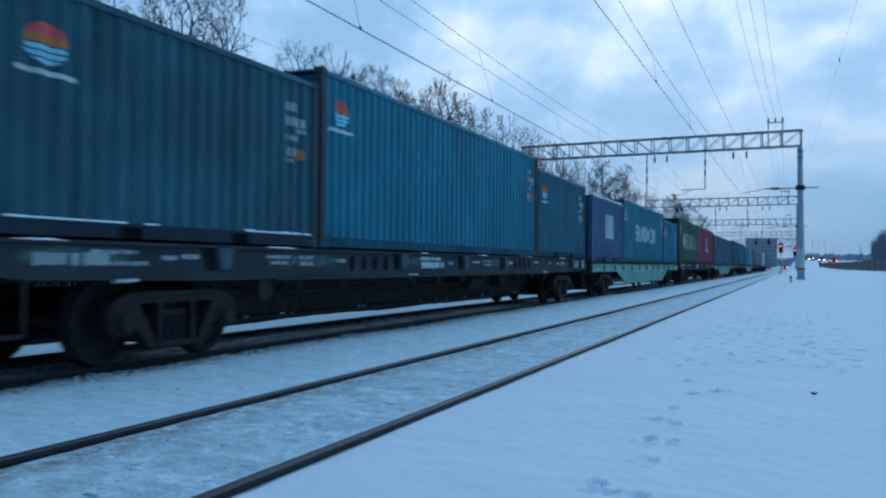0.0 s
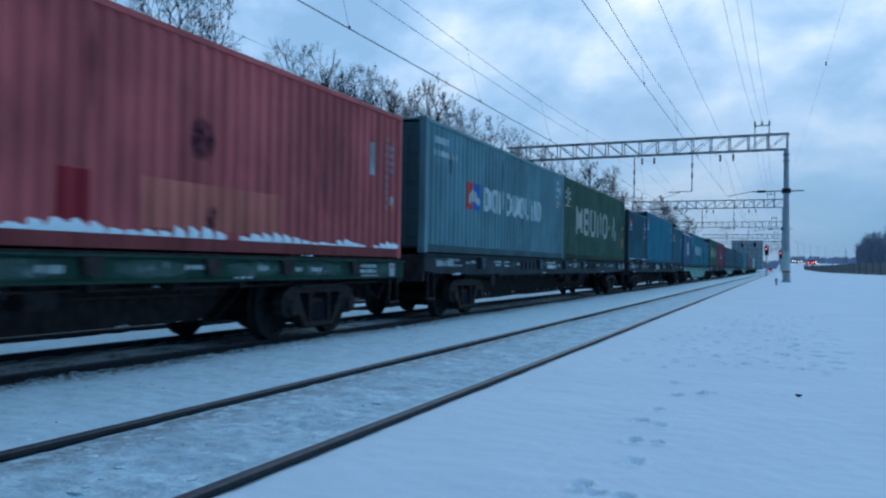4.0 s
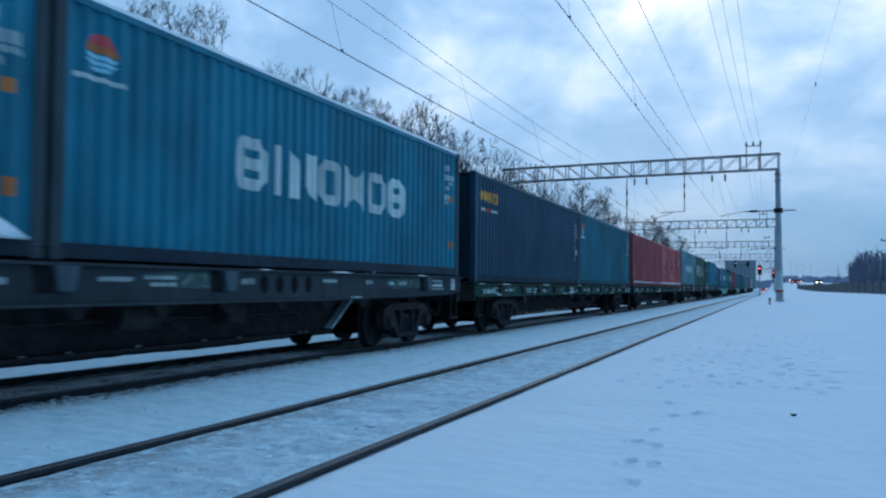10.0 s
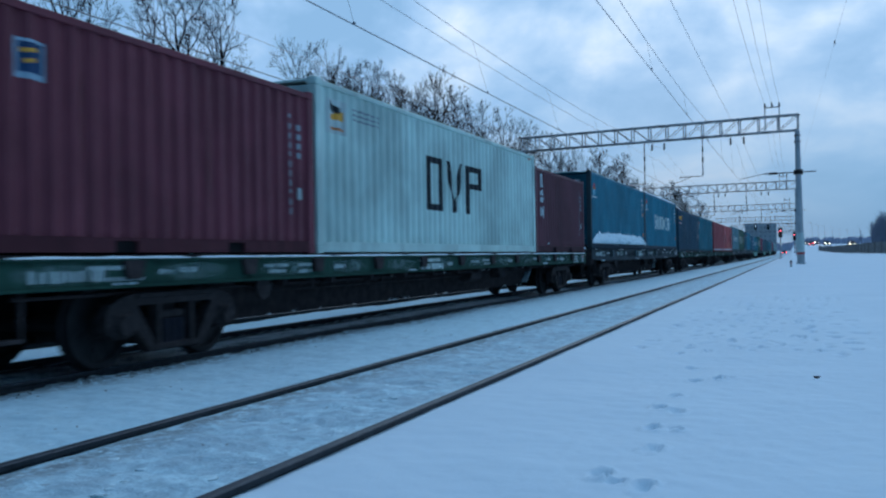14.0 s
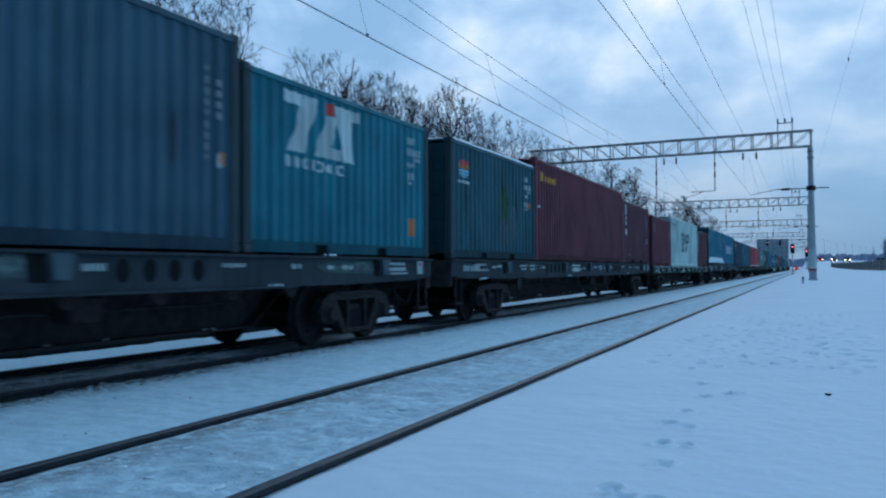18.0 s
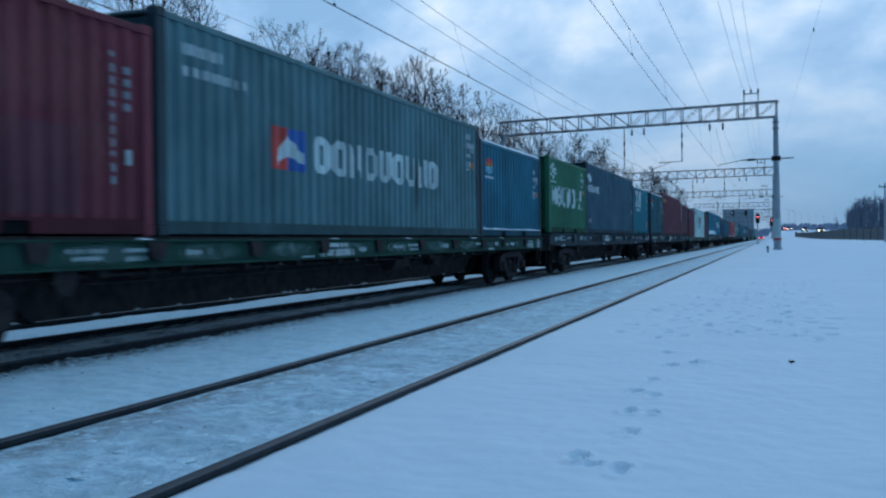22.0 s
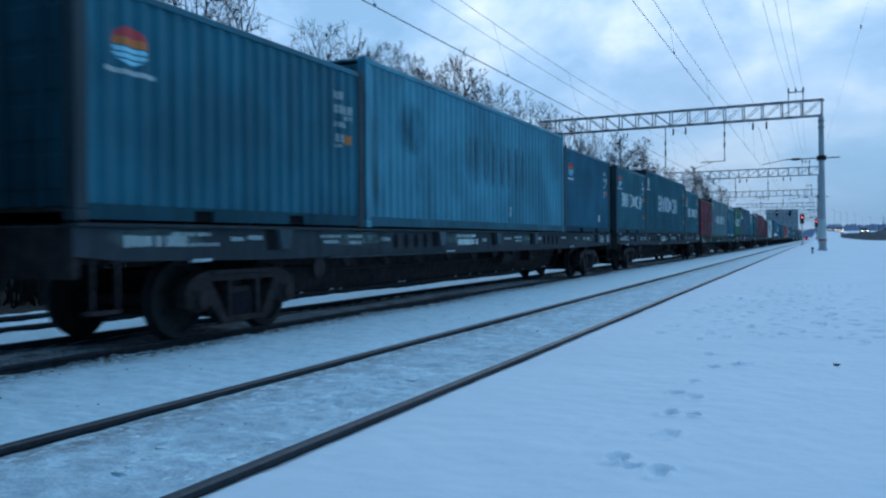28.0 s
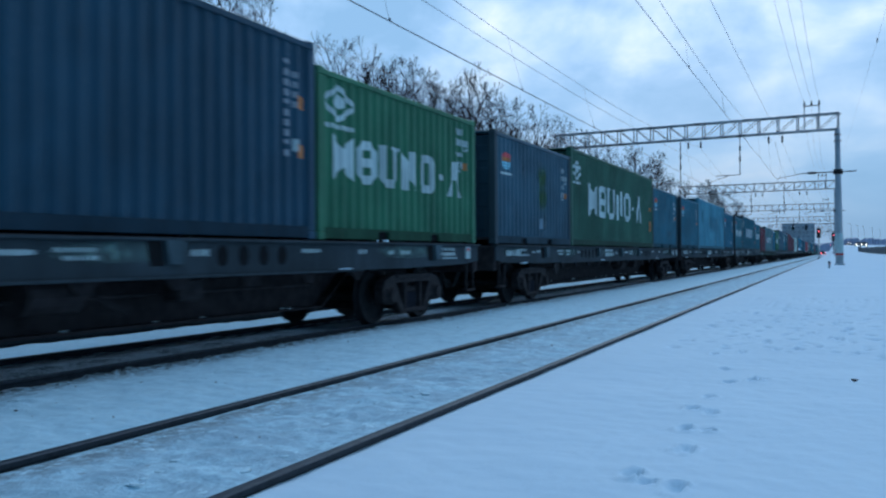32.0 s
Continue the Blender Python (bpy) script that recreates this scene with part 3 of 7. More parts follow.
def blob(g, x, y, z, r, rnd, flat=0.6):
    """A small uneven lump lying on the ground."""
    n, s = 6, len(g.v)
    for k, (h, q) in enumerate(((-0.3, 0.9), (0.25, 1.0), (0.75, 0.6))):
        for i in range(n):
            a = 6.2832 * i / n + k * 0.4
            d = r * q * rnd.uniform(0.75, 1.2)
            g.v.append((x + d * math.cos(a), y + 1.3 * d * math.sin(a), z + r * flat * h))
    g.v.append((x, y, z + r * flat))
    for k in range(2):
        for i in range(n):
            j = (i + 1) % n
            g.f.append((s + k * n + i, s + k * n + j, s + (k + 1) * n + j, s + (k + 1) * n + i))
    g.f += [(s + 2 * n + i, s + 2 * n + (i + 1) % n, s + 3 * n) for i in range(n)]


def build_litter():
    """Clods of trodden snow and dark bits of ballast along the tracks."""
    rnd = random.Random(77)
    clods, grit = Geo(), Geo()
    for i in range(1300):
        y = 3.5 + 24 * rnd.random() ** 1.5
        x = rnd.choice((rnd.uniform(-4.1, -2.68), rnd.uniform(-4.1, -2.68), rnd.uniform(-6.9, -4.2)))
        blob(clods, x, y, surface_z(x, y) - 0.004, rnd.uniform(0.012, 0.032) if rnd.random() < 0.85 else rnd.uniform(0.032, 0.05), rnd, 0.13)
    for i in range(420):
        y = 3.5 + 24 * rnd.random() ** 1.4
        near = rnd.random() < 0.92
        x = rnd.uniform(-6.97, -6.97 + rnd.random() ** 2 * 0.7) if near else rnd.uniform(-6.8, -2.7)
        blob(grit, x, y, surface_z(x, y) + 0.001, rnd.uniform(0.005, 0.014), rnd, 0.6)
    solid("snow_clods", clods, TROD, "small clods of trodden snow scattered over the track", "snow", kind="stuff", smooth=True)
    solid("ballast_grit", grit, UNDER, "dark bits of ballast scattered on the dirty snow", "gravel", kind="stuff")


def rail_geo(y0, y1, lift, seed):
    """A rail along y: foot, web and head, with the small dips of old track."""
    prof = [(-0.066, -0.18), (0.066, -0.18), (0.066, -0.168), (0.012, -0.145), (0.010, -0.045), (0.036, -0.035), (0.036, -0.008)]
    prof = prof + [(-x, z) for x, z in prof[:1:-1]]
    g = Geo()
    n = max(2, int((y1 - y0) / 2.5))
    k = len(prof)
    for i in range(n + 1):
        y = y0 + (y1 - y0) * i / n
        dz = 0.006 * noise.noise((y * 0.11, seed, 0.0)) if y < 80 else 0.0
        dx = 0.008 * noise.noise((y * 0.08, seed, 5.0)) if y < 80 else 0.0
        g.v += [(x + dx, y, z + lift + dz) for x, z in prof]
    for i in range(n):
        for a in range(k):
            b = (a + 1) % k
            g.f.append((i * k + a, i * k + b, (i + 1) * k + b, (i + 1) * k + a))
    return g


def head_geo(y0, y1, lift, seed):
    g = Geo()
    n = max(2, int((y1 - y0) / 2.5))
    for i in range(n + 1):
        y = y0 + (y1 - y0) * i / n
        dz = 0.006 * noise.noise((y * 0.11, seed, 0.0)) if y < 80 else 0.0
        dx = 0.008 * noise.noise((y * 0.08, seed, 5.0)) if y < 80 else 0.0
        g.v += [(x + dx, y, z + lift + dz) for x, z in ((-0.036, -0.008), (-0.030, -0.001), (0.0, 0.001), (0.030, -0.001), (0.036, -0.008))]
    for i in range(n):
        for a in range(4):
            g.f.append((i * 5 + a, i * 5 + a + 1, i * 5 + a + 6, i * 5 + a + 5))
    return g


def build_track(name, x, lift, label, seed):
    track = thing(name, label, "railway track", pose(x, 0, 0), kind="structure")
    ends = [-75.0, -50.0, -25.0, 0.0, 12.4, 37.4, 62.4, 87.4, 112.4, 200.0, 400.0, 600.0]
    for side in (-1, 1):
        for i, (a, b) in enumerate(zip(ends, ends[1:])):
            rail = part("rail", rail_geo(a + 0.004, b - 0.004, lift, seed + side * 3), RAILSTEEL, track, at=pose(side * HALF_GAUGE, 0, 0))
            part("running_surface", head_geo(a + 0.004, b - 0.004, lift, seed + side * 3), RAILTOP, rail, "worn bright rail head")
        for y in ends[3:9]:
            g = Geo()
            g.box(0.012, 0.03, y - 0.4, y + 0.4, lift - 0.14, lift - 0.05, 0.006)
            g.box(-0.03, -0.012, y - 0.4, y + 0.4, lift - 0.14, lift - 0.05, 0.006)
            part("fishplate", g, RAILSTEEL, track, at=pose(side * HALF_GAUGE, 0, 0))
    return track


def truss_bar(p, q, w):
    g = Geo()
    g.tube(p, q, w, n=4)
    return g


def build_gantry(y, detail):
    """A lattice crossbeam on two tapered concrete posts, with its hangers and arms."""
    g0 = ground_z(0.45, y)
    gantry = thing("catenary_gantry", "grey lattice steel crossbeam on tapered concrete posts carrying overhead wires", "gantry", pose(0, y, 0) @ pose(0.32, 0, 0) @ pose(0, 0, 0, 0, 0, -8.0) @ pose(-0.32, 0, 0), "overhead line gantries")
    xr, xl, zb, zt = 0.32, -19.0, 8.88, 9.88
    for x, b in ((xr, g0), (xl, 0.0)):
        post = Geo()
        post.tube((x + 0.02, 0, b - 0.3), (x - 0.06 if x > 0 else x, 0, zb), 0.235, 0.15, 16)
        p = part("post", post, CONCRETE, gantry, smooth=False)
        part("footing", Geo().box(x - 0.26, x + 0.30, -0.28, 0.28, b - 0.4, b + 0.10, 0.04), CONCRETE, gantry)
        if x > 0:
            part("band", Geo().tube((x + 0.02, 0, b + 0.75), (x + 0.01, 0, b + 2.0), 0.238, 0.23, 16), WHITE, p, "whitewashed lower part of the post")
            part("band", Geo().tube((x + 0.02, 0, b + 0.62), (x + 0.02, 0, b + 0.74), 0.245, 0.245, 16), REDP, p, "faded red painted ring")
            for z in (zb - 0.35, zb - 0.75):
                part("clamp", Geo().tube((x - 0.05, 0, z - 0.05), (x - 0.05, 0, z + 0.05), 0.21, 0.21, 12), LATTICE, p)
    for dy in (-0.3, 0.3):
        for z in (zb, zt):
            part("chord", Geo().box(xl - 0.3, xr + (0.12 if z == zt else 0.04), dy - 0.04, dy + 0.04, z - 0.045, z + 0.045, 0.01), LATTICE, gantry)
    n = 16
    step = (xr - xl) / n
    for dy in (-0.3, 0.3):
        for i in range(n + 1):
            x = xl + i * step
            part("upright", Geo().box(x - 0.03, x + 0.03, dy - 0.03, dy + 0.03, zb, zt), LATTICE, gantry)
            if i < n and (detail or dy < 0):
                a, b = ((x, dy, zb), (x + step, dy, zt)) if i >= n // 2 else ((x, dy, zt), (x + step, dy, zb))
                part("brace", truss_bar(a, b, 0.026), LATTICE, gantry)
    if detail:
        for i in range(n + 1):
            x = xl + i * step
            part("tie", Geo().box(x - 0.025, x + 0.025, -0.3, 0.3, zt - 0.03, zt + 0.03), LATTICE, gantry)
    # hangers with their registration arms
    for x, zl, reach in ((-5.75, 6.30, -1.95), (-9.75, 5.95, -2.2)):
        part("hanger", Geo().tube((x, 0, zl), (x, 0, zb), 0.045, n=6), LATTICE, gantry)
        for z in (zl + 0.9, zl + 1.6):
            part("insulator", Geo().tube((x, 0, z), (x, 0, z + 0.35), 0.055, n=8), INSUL, gantry)
        part("arm", Geo().tube((x, 0, zl), (x + reach * 0.8, 0, zl - 0.02), 0.03, n=6), LATTICE, gantry)
        part("steady_arm", Geo().tube((x + reach * 0.35, 0, zl), (x + reach, 0, zl - 0.42), 0.02, n=5), LATTICE, gantry)
    for x in (-3.05, -3.9, -8.35, -9.2):
        part("insulator", Geo().tube((x, 0, zb - 0.62), (x, 0, zb - 0.2), 0.06, 0.06, 8), INSUL, gantry)
        part("hook", Geo().tube((x, 0, zb - 0.25), (x, 0, zb), 0.02, n=5), LATTICE, gantry)
    # the arm across the right post
    part("cross_arm", Geo().box(-1.85, 1.36, -0.05, 0.05, 6.14, 6.22, 0.01), LATTICE, gantry)
    part("clamp", Geo().tube((xr - 0.03, 0, 6.03), (xr - 0.03, 0, 6.33), 0.29, 0.29, 12), INSUL, gantry)
    part("insulator", Geo().tube((-1.5, 0, 6.18), (-1.0, 0, 6.18), 0.08, n=8), INSUL, gantry)
    part("steady_arm", Geo().tube((-1.85, 0, 6.18), (-3.35, 0, 5.92), 0.025, n=5), LATTICE, gantry)
    # the frame on top with three pin insulators
    for x in (-1.69, -0.80):
        part("upright", Geo().box(x - 0.03, x + 0.03, -0.04, 0.04, zb, 10.66), LATTICE, gantry)
    part("crosspiece", Geo().box(-1.73, -0.76, -0.03, 0.03, 10.46, 10.53), LATTICE, gantry)
    for x in (-1.69, -1.25, -0.80):
        part("insulator", Geo().tube((x, 0, 10.53), (x, 0, 10.80), 0.065, 0.04, 8), INSUL, gantry)
    return gantry


def wire(name, label, pts, r=0.011, group="overhead wires"):
    g, n = Geo(), 5
    for x, y, z in pts:
        g.v += [(x + r * math.cos(6.2832 * i / n), y, z + r * math.sin(6.2832 * i / n)) for i in range(n)]
    for k in range(len(pts) - 1):
        g.f += [(k * n + i, k * n + (i + 1) % n, (k + 1) * n + (i + 1) % n, (k + 1) * n + i) for i in range(n)]
    return solid(name, g, WIRE, label, "wire", group)


def askew(x):
    """How far behind its right post a gantry carries what hangs at x."""
    return 0.1405 * (0.32 - x)


def sagging(x, z, sag, y0, y1, n=14, dx=0.0):
    y0, y1 = (y + askew(x) if y > 0 else y for y in (y0, y1))
    return [(x + dx * (1 - (2 * i / n - 1) ** 2), y0 + (y1 - y0) * i / n, z - sag * (1 - (2 * i / n - 1) ** 2)) for i in range(n + 1)]


def build_wires():
    spans = [-8.0] + GANTRIES
    for k, (a, b) in enumerate(zip(spans, spans[1:])):
        r = 1.0 if k < 2 else 1.2
        for x, zc, zm, sag in ((NEAR_X, 5.9, 8.35, 1.75), (TRAIN_X, 5.67, 8.3, 1.15)):
            far = x == TRAIN_X
            wire("contact_wire", "dark copper contact wire above the track", sagging(x, zc, 0.02, a, b, 6), (0.013 if far else 0.0085) * r)
            mx = x - (0.42 if far else 0.1)
            wire("messenger_wire", "sagging messenger wire above the contact wire", sagging(mx, zm, sag, a, b), 0.0075 * r)
            for i in range(1, 9 if k < 3 else 1):
                drop = Geo()
                y = a + (b - a) * (i - 0.1) / 8.6
                u = 2 * (y - a) / (b - a) - 1
                z1 = zm - sag * (1 - u * u)
                if z1 > zc + 0.15:
                    drop.tube((mx, y, z1), (x, y, zc), 0.004, n=4, caps=False)
                drop.box(x - 0.018, x + 0.018, y - 0.03, y + 0.03, zc - 0.015, zc + 0.035)
                solid("dropper", drop, WIRE, "thin dropper wire clamped to the contact wire", "wire", "overhead wires")
        wire("feeder_wire", "feeder wire slung below the crossbeams", sagging(-8.6, 7.5, 0.6, a, b), 0.007 * r)
        wire("feeder_wire", "feeder wire slung below the crossbeams", sagging(-3.05, 8.4, 0.35, a, b), 0.0075 * r)
        wire("contact_wire", "dark copper contact wire above the track", sagging(-12.3, 5.8, 0.02, a, b, 6), 0.014 * r)
        for x in (-1.69, -1.25, -0.80):
            wire("line_wire", "thin line wire on pin insulators above the crossbeams", sagging(x, 10.79, 0.5, a, b, dx=-0.25), 0.007 * r)
    slant = [(4.2 - 4.0 * k / 16, -40 + 10 * k, 14.4 - 4.5 * k / 16 - 0.6 * (1 - (k / 8 - 1) ** 2)) for k in range(17)]
    side = wire("line_wire", "thin line wire with a small dark marker", slant, 0.004)
    part("marker", Geo().box(1.97, 2.03, 47.92, 48.08, 11.20, 11.40, 0.02), INSUL, side)
    wire("line_wire", "thin line wire before the trees", sagging(-19.0, 10.04, 0.5, -8, 62), 0.008)
    wire("line_wire", "thin line wire before the trees", sagging(-19.0, 10.04, 0.4, 62, 120), 0.008)


# ---- bare trees ----


def tree_mesh(seed, spread_out, base, limbs, levels, slim=0.80, twig=0.0008):
    """Trunk and crown of a leafless tree one metre high: a trunk that breaks into rising limbs, forking down to fine twigs."""
    rnd = random.Random(seed)
    trunk, crown = Geo(), Geo()
    p, d, r = Vector((0, 0, -0.03)), Vector((rnd.uniform(-0.06, 0.06), rnd.uniform(-0.06, 0.06), 1)), 0.0200
    spine = [(p, r)]
    for i in range(8):
        d = (d + Vector((rnd.uniform(-0.10, 0.10), rnd.uniform(-0.10, 0.10), 0.25))).normalized()
        q, r1 = p + d * (0.90 / 8), r * 0.86
        trunk.tube(p, q, r, r1, 7, caps=False)
        p, r = q, r1
        spine.append((p, r))

    def grow(p, d, length, r, level):
        bend = Vector((rnd.uniform(-1, 1), rnd.uniform(-1, 1), rnd.uniform(-0.5, 0.7))) * 0.22
        for i in range(2):
            d = (d + bend * 0.6 + Vector((0, 0, 0.03))).normalized()
            q, r1 = p + d * (length / 2), max(twig, r * 0.86)
            crown.tube(p, q, r, r1, 4 if level < 2 else 3, caps=False)
            p, r = q, r1
            if i == 0 and level < levels and rnd.random() < 0.65:
                shoot(p, d, length * rnd.uniform(0.35, 0.6), r * 0.5, level + 1)
        if level < levels:
            turn = rnd.uniform(0, 6.283)
            n = 2 if rnd.random() < (0.9 if level < 3 else 0.55) else 3
            for j in range(n):
                side = d.orthogonal().normalized()
                side.rotate(Matrix.Rotation(turn + 6.283 * j / n + rnd.uniform(-0.5, 0.5), 3, d))
                nd = (d + side * rnd.uniform(0.32, 0.68 + 0.08 * level) + Vector((0, 0, 0.07))).normalized()
                grow(p, nd, length * rnd.uniform(0.56, 0.80), max(twig, r * rnd.uniform(0.66, 0.86)), level + 1)

    def shoot(p, d, length, r, level):
        side = d.orthogonal().normalized()
        side.rotate(Matrix.Rotation(rnd.uniform(0, 6.283), 3, d))
        grow(p, (d * 0.6 + side).normalized(), length, max(twig, r), max(level, levels - 2))

    for i in range(limbs):
        f = base + (1.0 - base) * (i / max(1, limbs - 1))
        k = min(7.99, f * 8)
        (p, r0), (q, r1) = spine[int(k)], spine[int(k) + 1]
        p, r = p.lerp(q, k - int(k)), r0 + (r1 - r0) * (k - int(k))
        a = i * 2.4 + rnd.uniform(-0.4, 0.4)
        out = spread_out * (1.25 - 0.75 * f)
        d = Vector((math.cos(a) * out, math.sin(a) * out, 0.85)).normalized()
        grow(p, d, 0.150 * rnd.uniform(0.8, 1.15) * (1.15 - 0.40 * f), r * 0.70, 0)
    top = max(v[2] for v in crown.v)
    out = []
    for g, nm in ((trunk, "trunk"), (crown, "crown")):
        me = bpy.data.meshes.new(nm)
        me.from_pydata([(x * slim / top, y * slim / top, z / top) for x, y, z in g.v], [], g.f)
        out.append(me)
    return out


def build_trees():
    kinds = [tree_mesh(11 + i, w, 0.42, n, 5) for i, (w, n) in enumerate(((0.62, 12), (0.75, 12), (0.55, 11), (0.70, 12), (0.60, 12)))]
    stout = [tree_mesh(21 + i, w, 0.40, 11, 4, 0.75, 0.0015) for i, w in enumerate((0.55, 0.68, 0.60))]
    far = [tree_mesh(31 + i, 0.6, 0.35, 10, 5, 0.80, 0.0017) for i in range(2)]
    slim = [tree_mesh(40 + i, 0.26, 0.35, 7, 4, twig=0.0013) for i in range(3)]
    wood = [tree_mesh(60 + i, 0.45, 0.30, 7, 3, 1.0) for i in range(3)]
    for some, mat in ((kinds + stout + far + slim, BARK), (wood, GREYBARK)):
        for pair in some:
            for me in pair:
                me.materials.append(mat)
    rnd = random.Random(5)

    def plant(name, label, meshes, x, y, h, group):
        t = thing(name, label, "tree", Matrix.LocRotScale((x, y, ground_z(x, y) - 0.05), Euler((0, 0, rnd.uniform(0, 6.28))), (h,) * 3), group)
        part("trunk", meshes[0], None, t)
        part("crown", meshes[1], None, t)

    label = "bare deciduous tree with a dark trunk and fine twigs"
    # bearing of each tree (metres aside for each metre ahead) and of its top
    row = [(1.5, 0.62), (1.25, 0.55), (1.08, 0.48), (0.96, 0.44), (0.88, 0.41), (0.81, 0.385), (0.755, 0.37), (0.715, 0.362), (0.569, 0.281), (0.545, 0.262), (0.500, 0.240), (0.478, 0.238),
           (0.452, 0.215), (0.432, 0.217), (0.412, 0.226), (0.392, 0.212), (0.374, 0.198), (0.355, 0.188), (0.336, 0.177), (0.317, 0.169), (0.300, 0.156), (0.284, 0.144), (0.264, 0.138), (0.245, 0.130),
           (0.231, 0.120), (0.200, 0.115), (0.184, 0.109), (0.124, 0.076), (0.116, 0.070), (0.106, 0.066), (0.092, 0.055)]
    for i, (k, top) in enumerate(row):
        x = -30.0 + rnd.uniform(-0.5, 0.5)
        y = -x / k
        plant("bare_tree", label, kinds[i % 5] if k > 0.40 else stout[i % 3] if k > 0.21 else far[i % 2], x, y, top * y * 1.04 + 0.9, "trees along the line")
    for i in range(32):
        k = 0.20 + (0.54 - 0.20) * i / 31
        x = -35.0 + rnd.uniform(-2.5, 2)
        y = -x / k
        plant("bare_tree", "young bare tree in the thicket behind the line", slim[i % 3], x, y, (0.48 * k + 0.006) * y * rnd.uniform(0.88, 1.0) + 0.9, "trees along the line")
    for i in range(18):
        k = 0.088 + 0.11 * i / 17
        x = -34.0
        plant("bare_tree", "young bare tree in the thicket behind the line", slim[i % 3], x, -x / k, (0.5 * k + 0.006) * -x / k * rnd.uniform(0.9, 1.05) + 0.9, "trees along the line")
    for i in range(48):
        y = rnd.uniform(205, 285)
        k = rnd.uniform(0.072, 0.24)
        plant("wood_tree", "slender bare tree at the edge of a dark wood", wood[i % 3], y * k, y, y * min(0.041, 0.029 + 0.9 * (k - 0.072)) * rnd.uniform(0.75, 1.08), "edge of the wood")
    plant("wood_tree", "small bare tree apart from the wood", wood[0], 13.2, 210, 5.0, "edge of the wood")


def build_far():
    """The wood's darker inside, the far tree line, the block beyond the line."""
    rnd = random.Random(9)
    wood = Geo()
    for i in range(900):
        y = rnd.uniform(285, 330)
        x = y * rnd.uniform(0.072, 0.26)
        h = y * rnd.uniform(0.6, 1.0) * min(0.036, 0.025 + 0.9 * (x / y - 0.072))
        z = ground_z(x, y) - 0.3
        a = rnd.uniform(-0.4, 0.4)
        wood.tube((x, y, z), (x + a, y, z + h), 0.16, 0.05, 3, caps=False)
        for k in range(6):
            f = rnd.uniform(0.25, 0.95)
            wood.tube((x + a * f, y, z + h * f), (x + a * f + rnd.uniform(-1.6, 1.6), y + rnd.uniform(-1, 1), z + h * f + rnd.uniform(0.4, 1.8)), 0.09, 0.02, 3, caps=False)
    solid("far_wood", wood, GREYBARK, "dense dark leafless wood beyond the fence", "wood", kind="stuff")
    brush = Geo()
    for i in range(4200):
        y = 4 + 150 * rnd.random() ** 1.4
        x = rnd.uniform(-18.5, -14.0)
        z = ground_z(x, y) - 0.1
        for k in range(2):
            brush.tube((x, y, z), (x + rnd.uniform(-0.5, 0.5), y + rnd.uniform(-0.5, 0.5), z + rnd.uniform(0.5, 2.2)), 0.03, 0.008, 3, caps=False)
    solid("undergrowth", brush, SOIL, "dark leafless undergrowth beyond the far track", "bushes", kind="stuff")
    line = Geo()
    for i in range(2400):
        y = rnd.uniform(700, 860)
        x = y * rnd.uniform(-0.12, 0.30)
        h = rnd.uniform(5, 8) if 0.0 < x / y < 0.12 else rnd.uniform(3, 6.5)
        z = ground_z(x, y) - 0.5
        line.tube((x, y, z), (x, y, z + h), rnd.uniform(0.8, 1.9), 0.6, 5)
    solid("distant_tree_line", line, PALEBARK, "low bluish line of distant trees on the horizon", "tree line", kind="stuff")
    b = thing("far_building", "plain grey concrete block with rows of windows", "building", pose(-20.5, 620, 0.5))
    w, d, h = 9.6, 7.0, 18.5
    part("wall", Geo().box(-w, w, -d, d, 0, h, 0.1), WALLGREY, b)
    part("roof", Geo().box(-w - 0.3, w + 0.3, -d - 0.3, d + 0.3, h, h + 0.5, 0.1), WALLGREY, b)
    win = Geo().box(-0.6, 0.6, -0.06, 0.06, 0, 1.3).mesh("window", GREYGLASS)
    for r in range(6):
        for c in range(7):
            part("window", win, GREYGLASS, b, at=pose(-w + 1.6 + c * 2.72, -d - 0.05, 1.2 + r * 2.9))


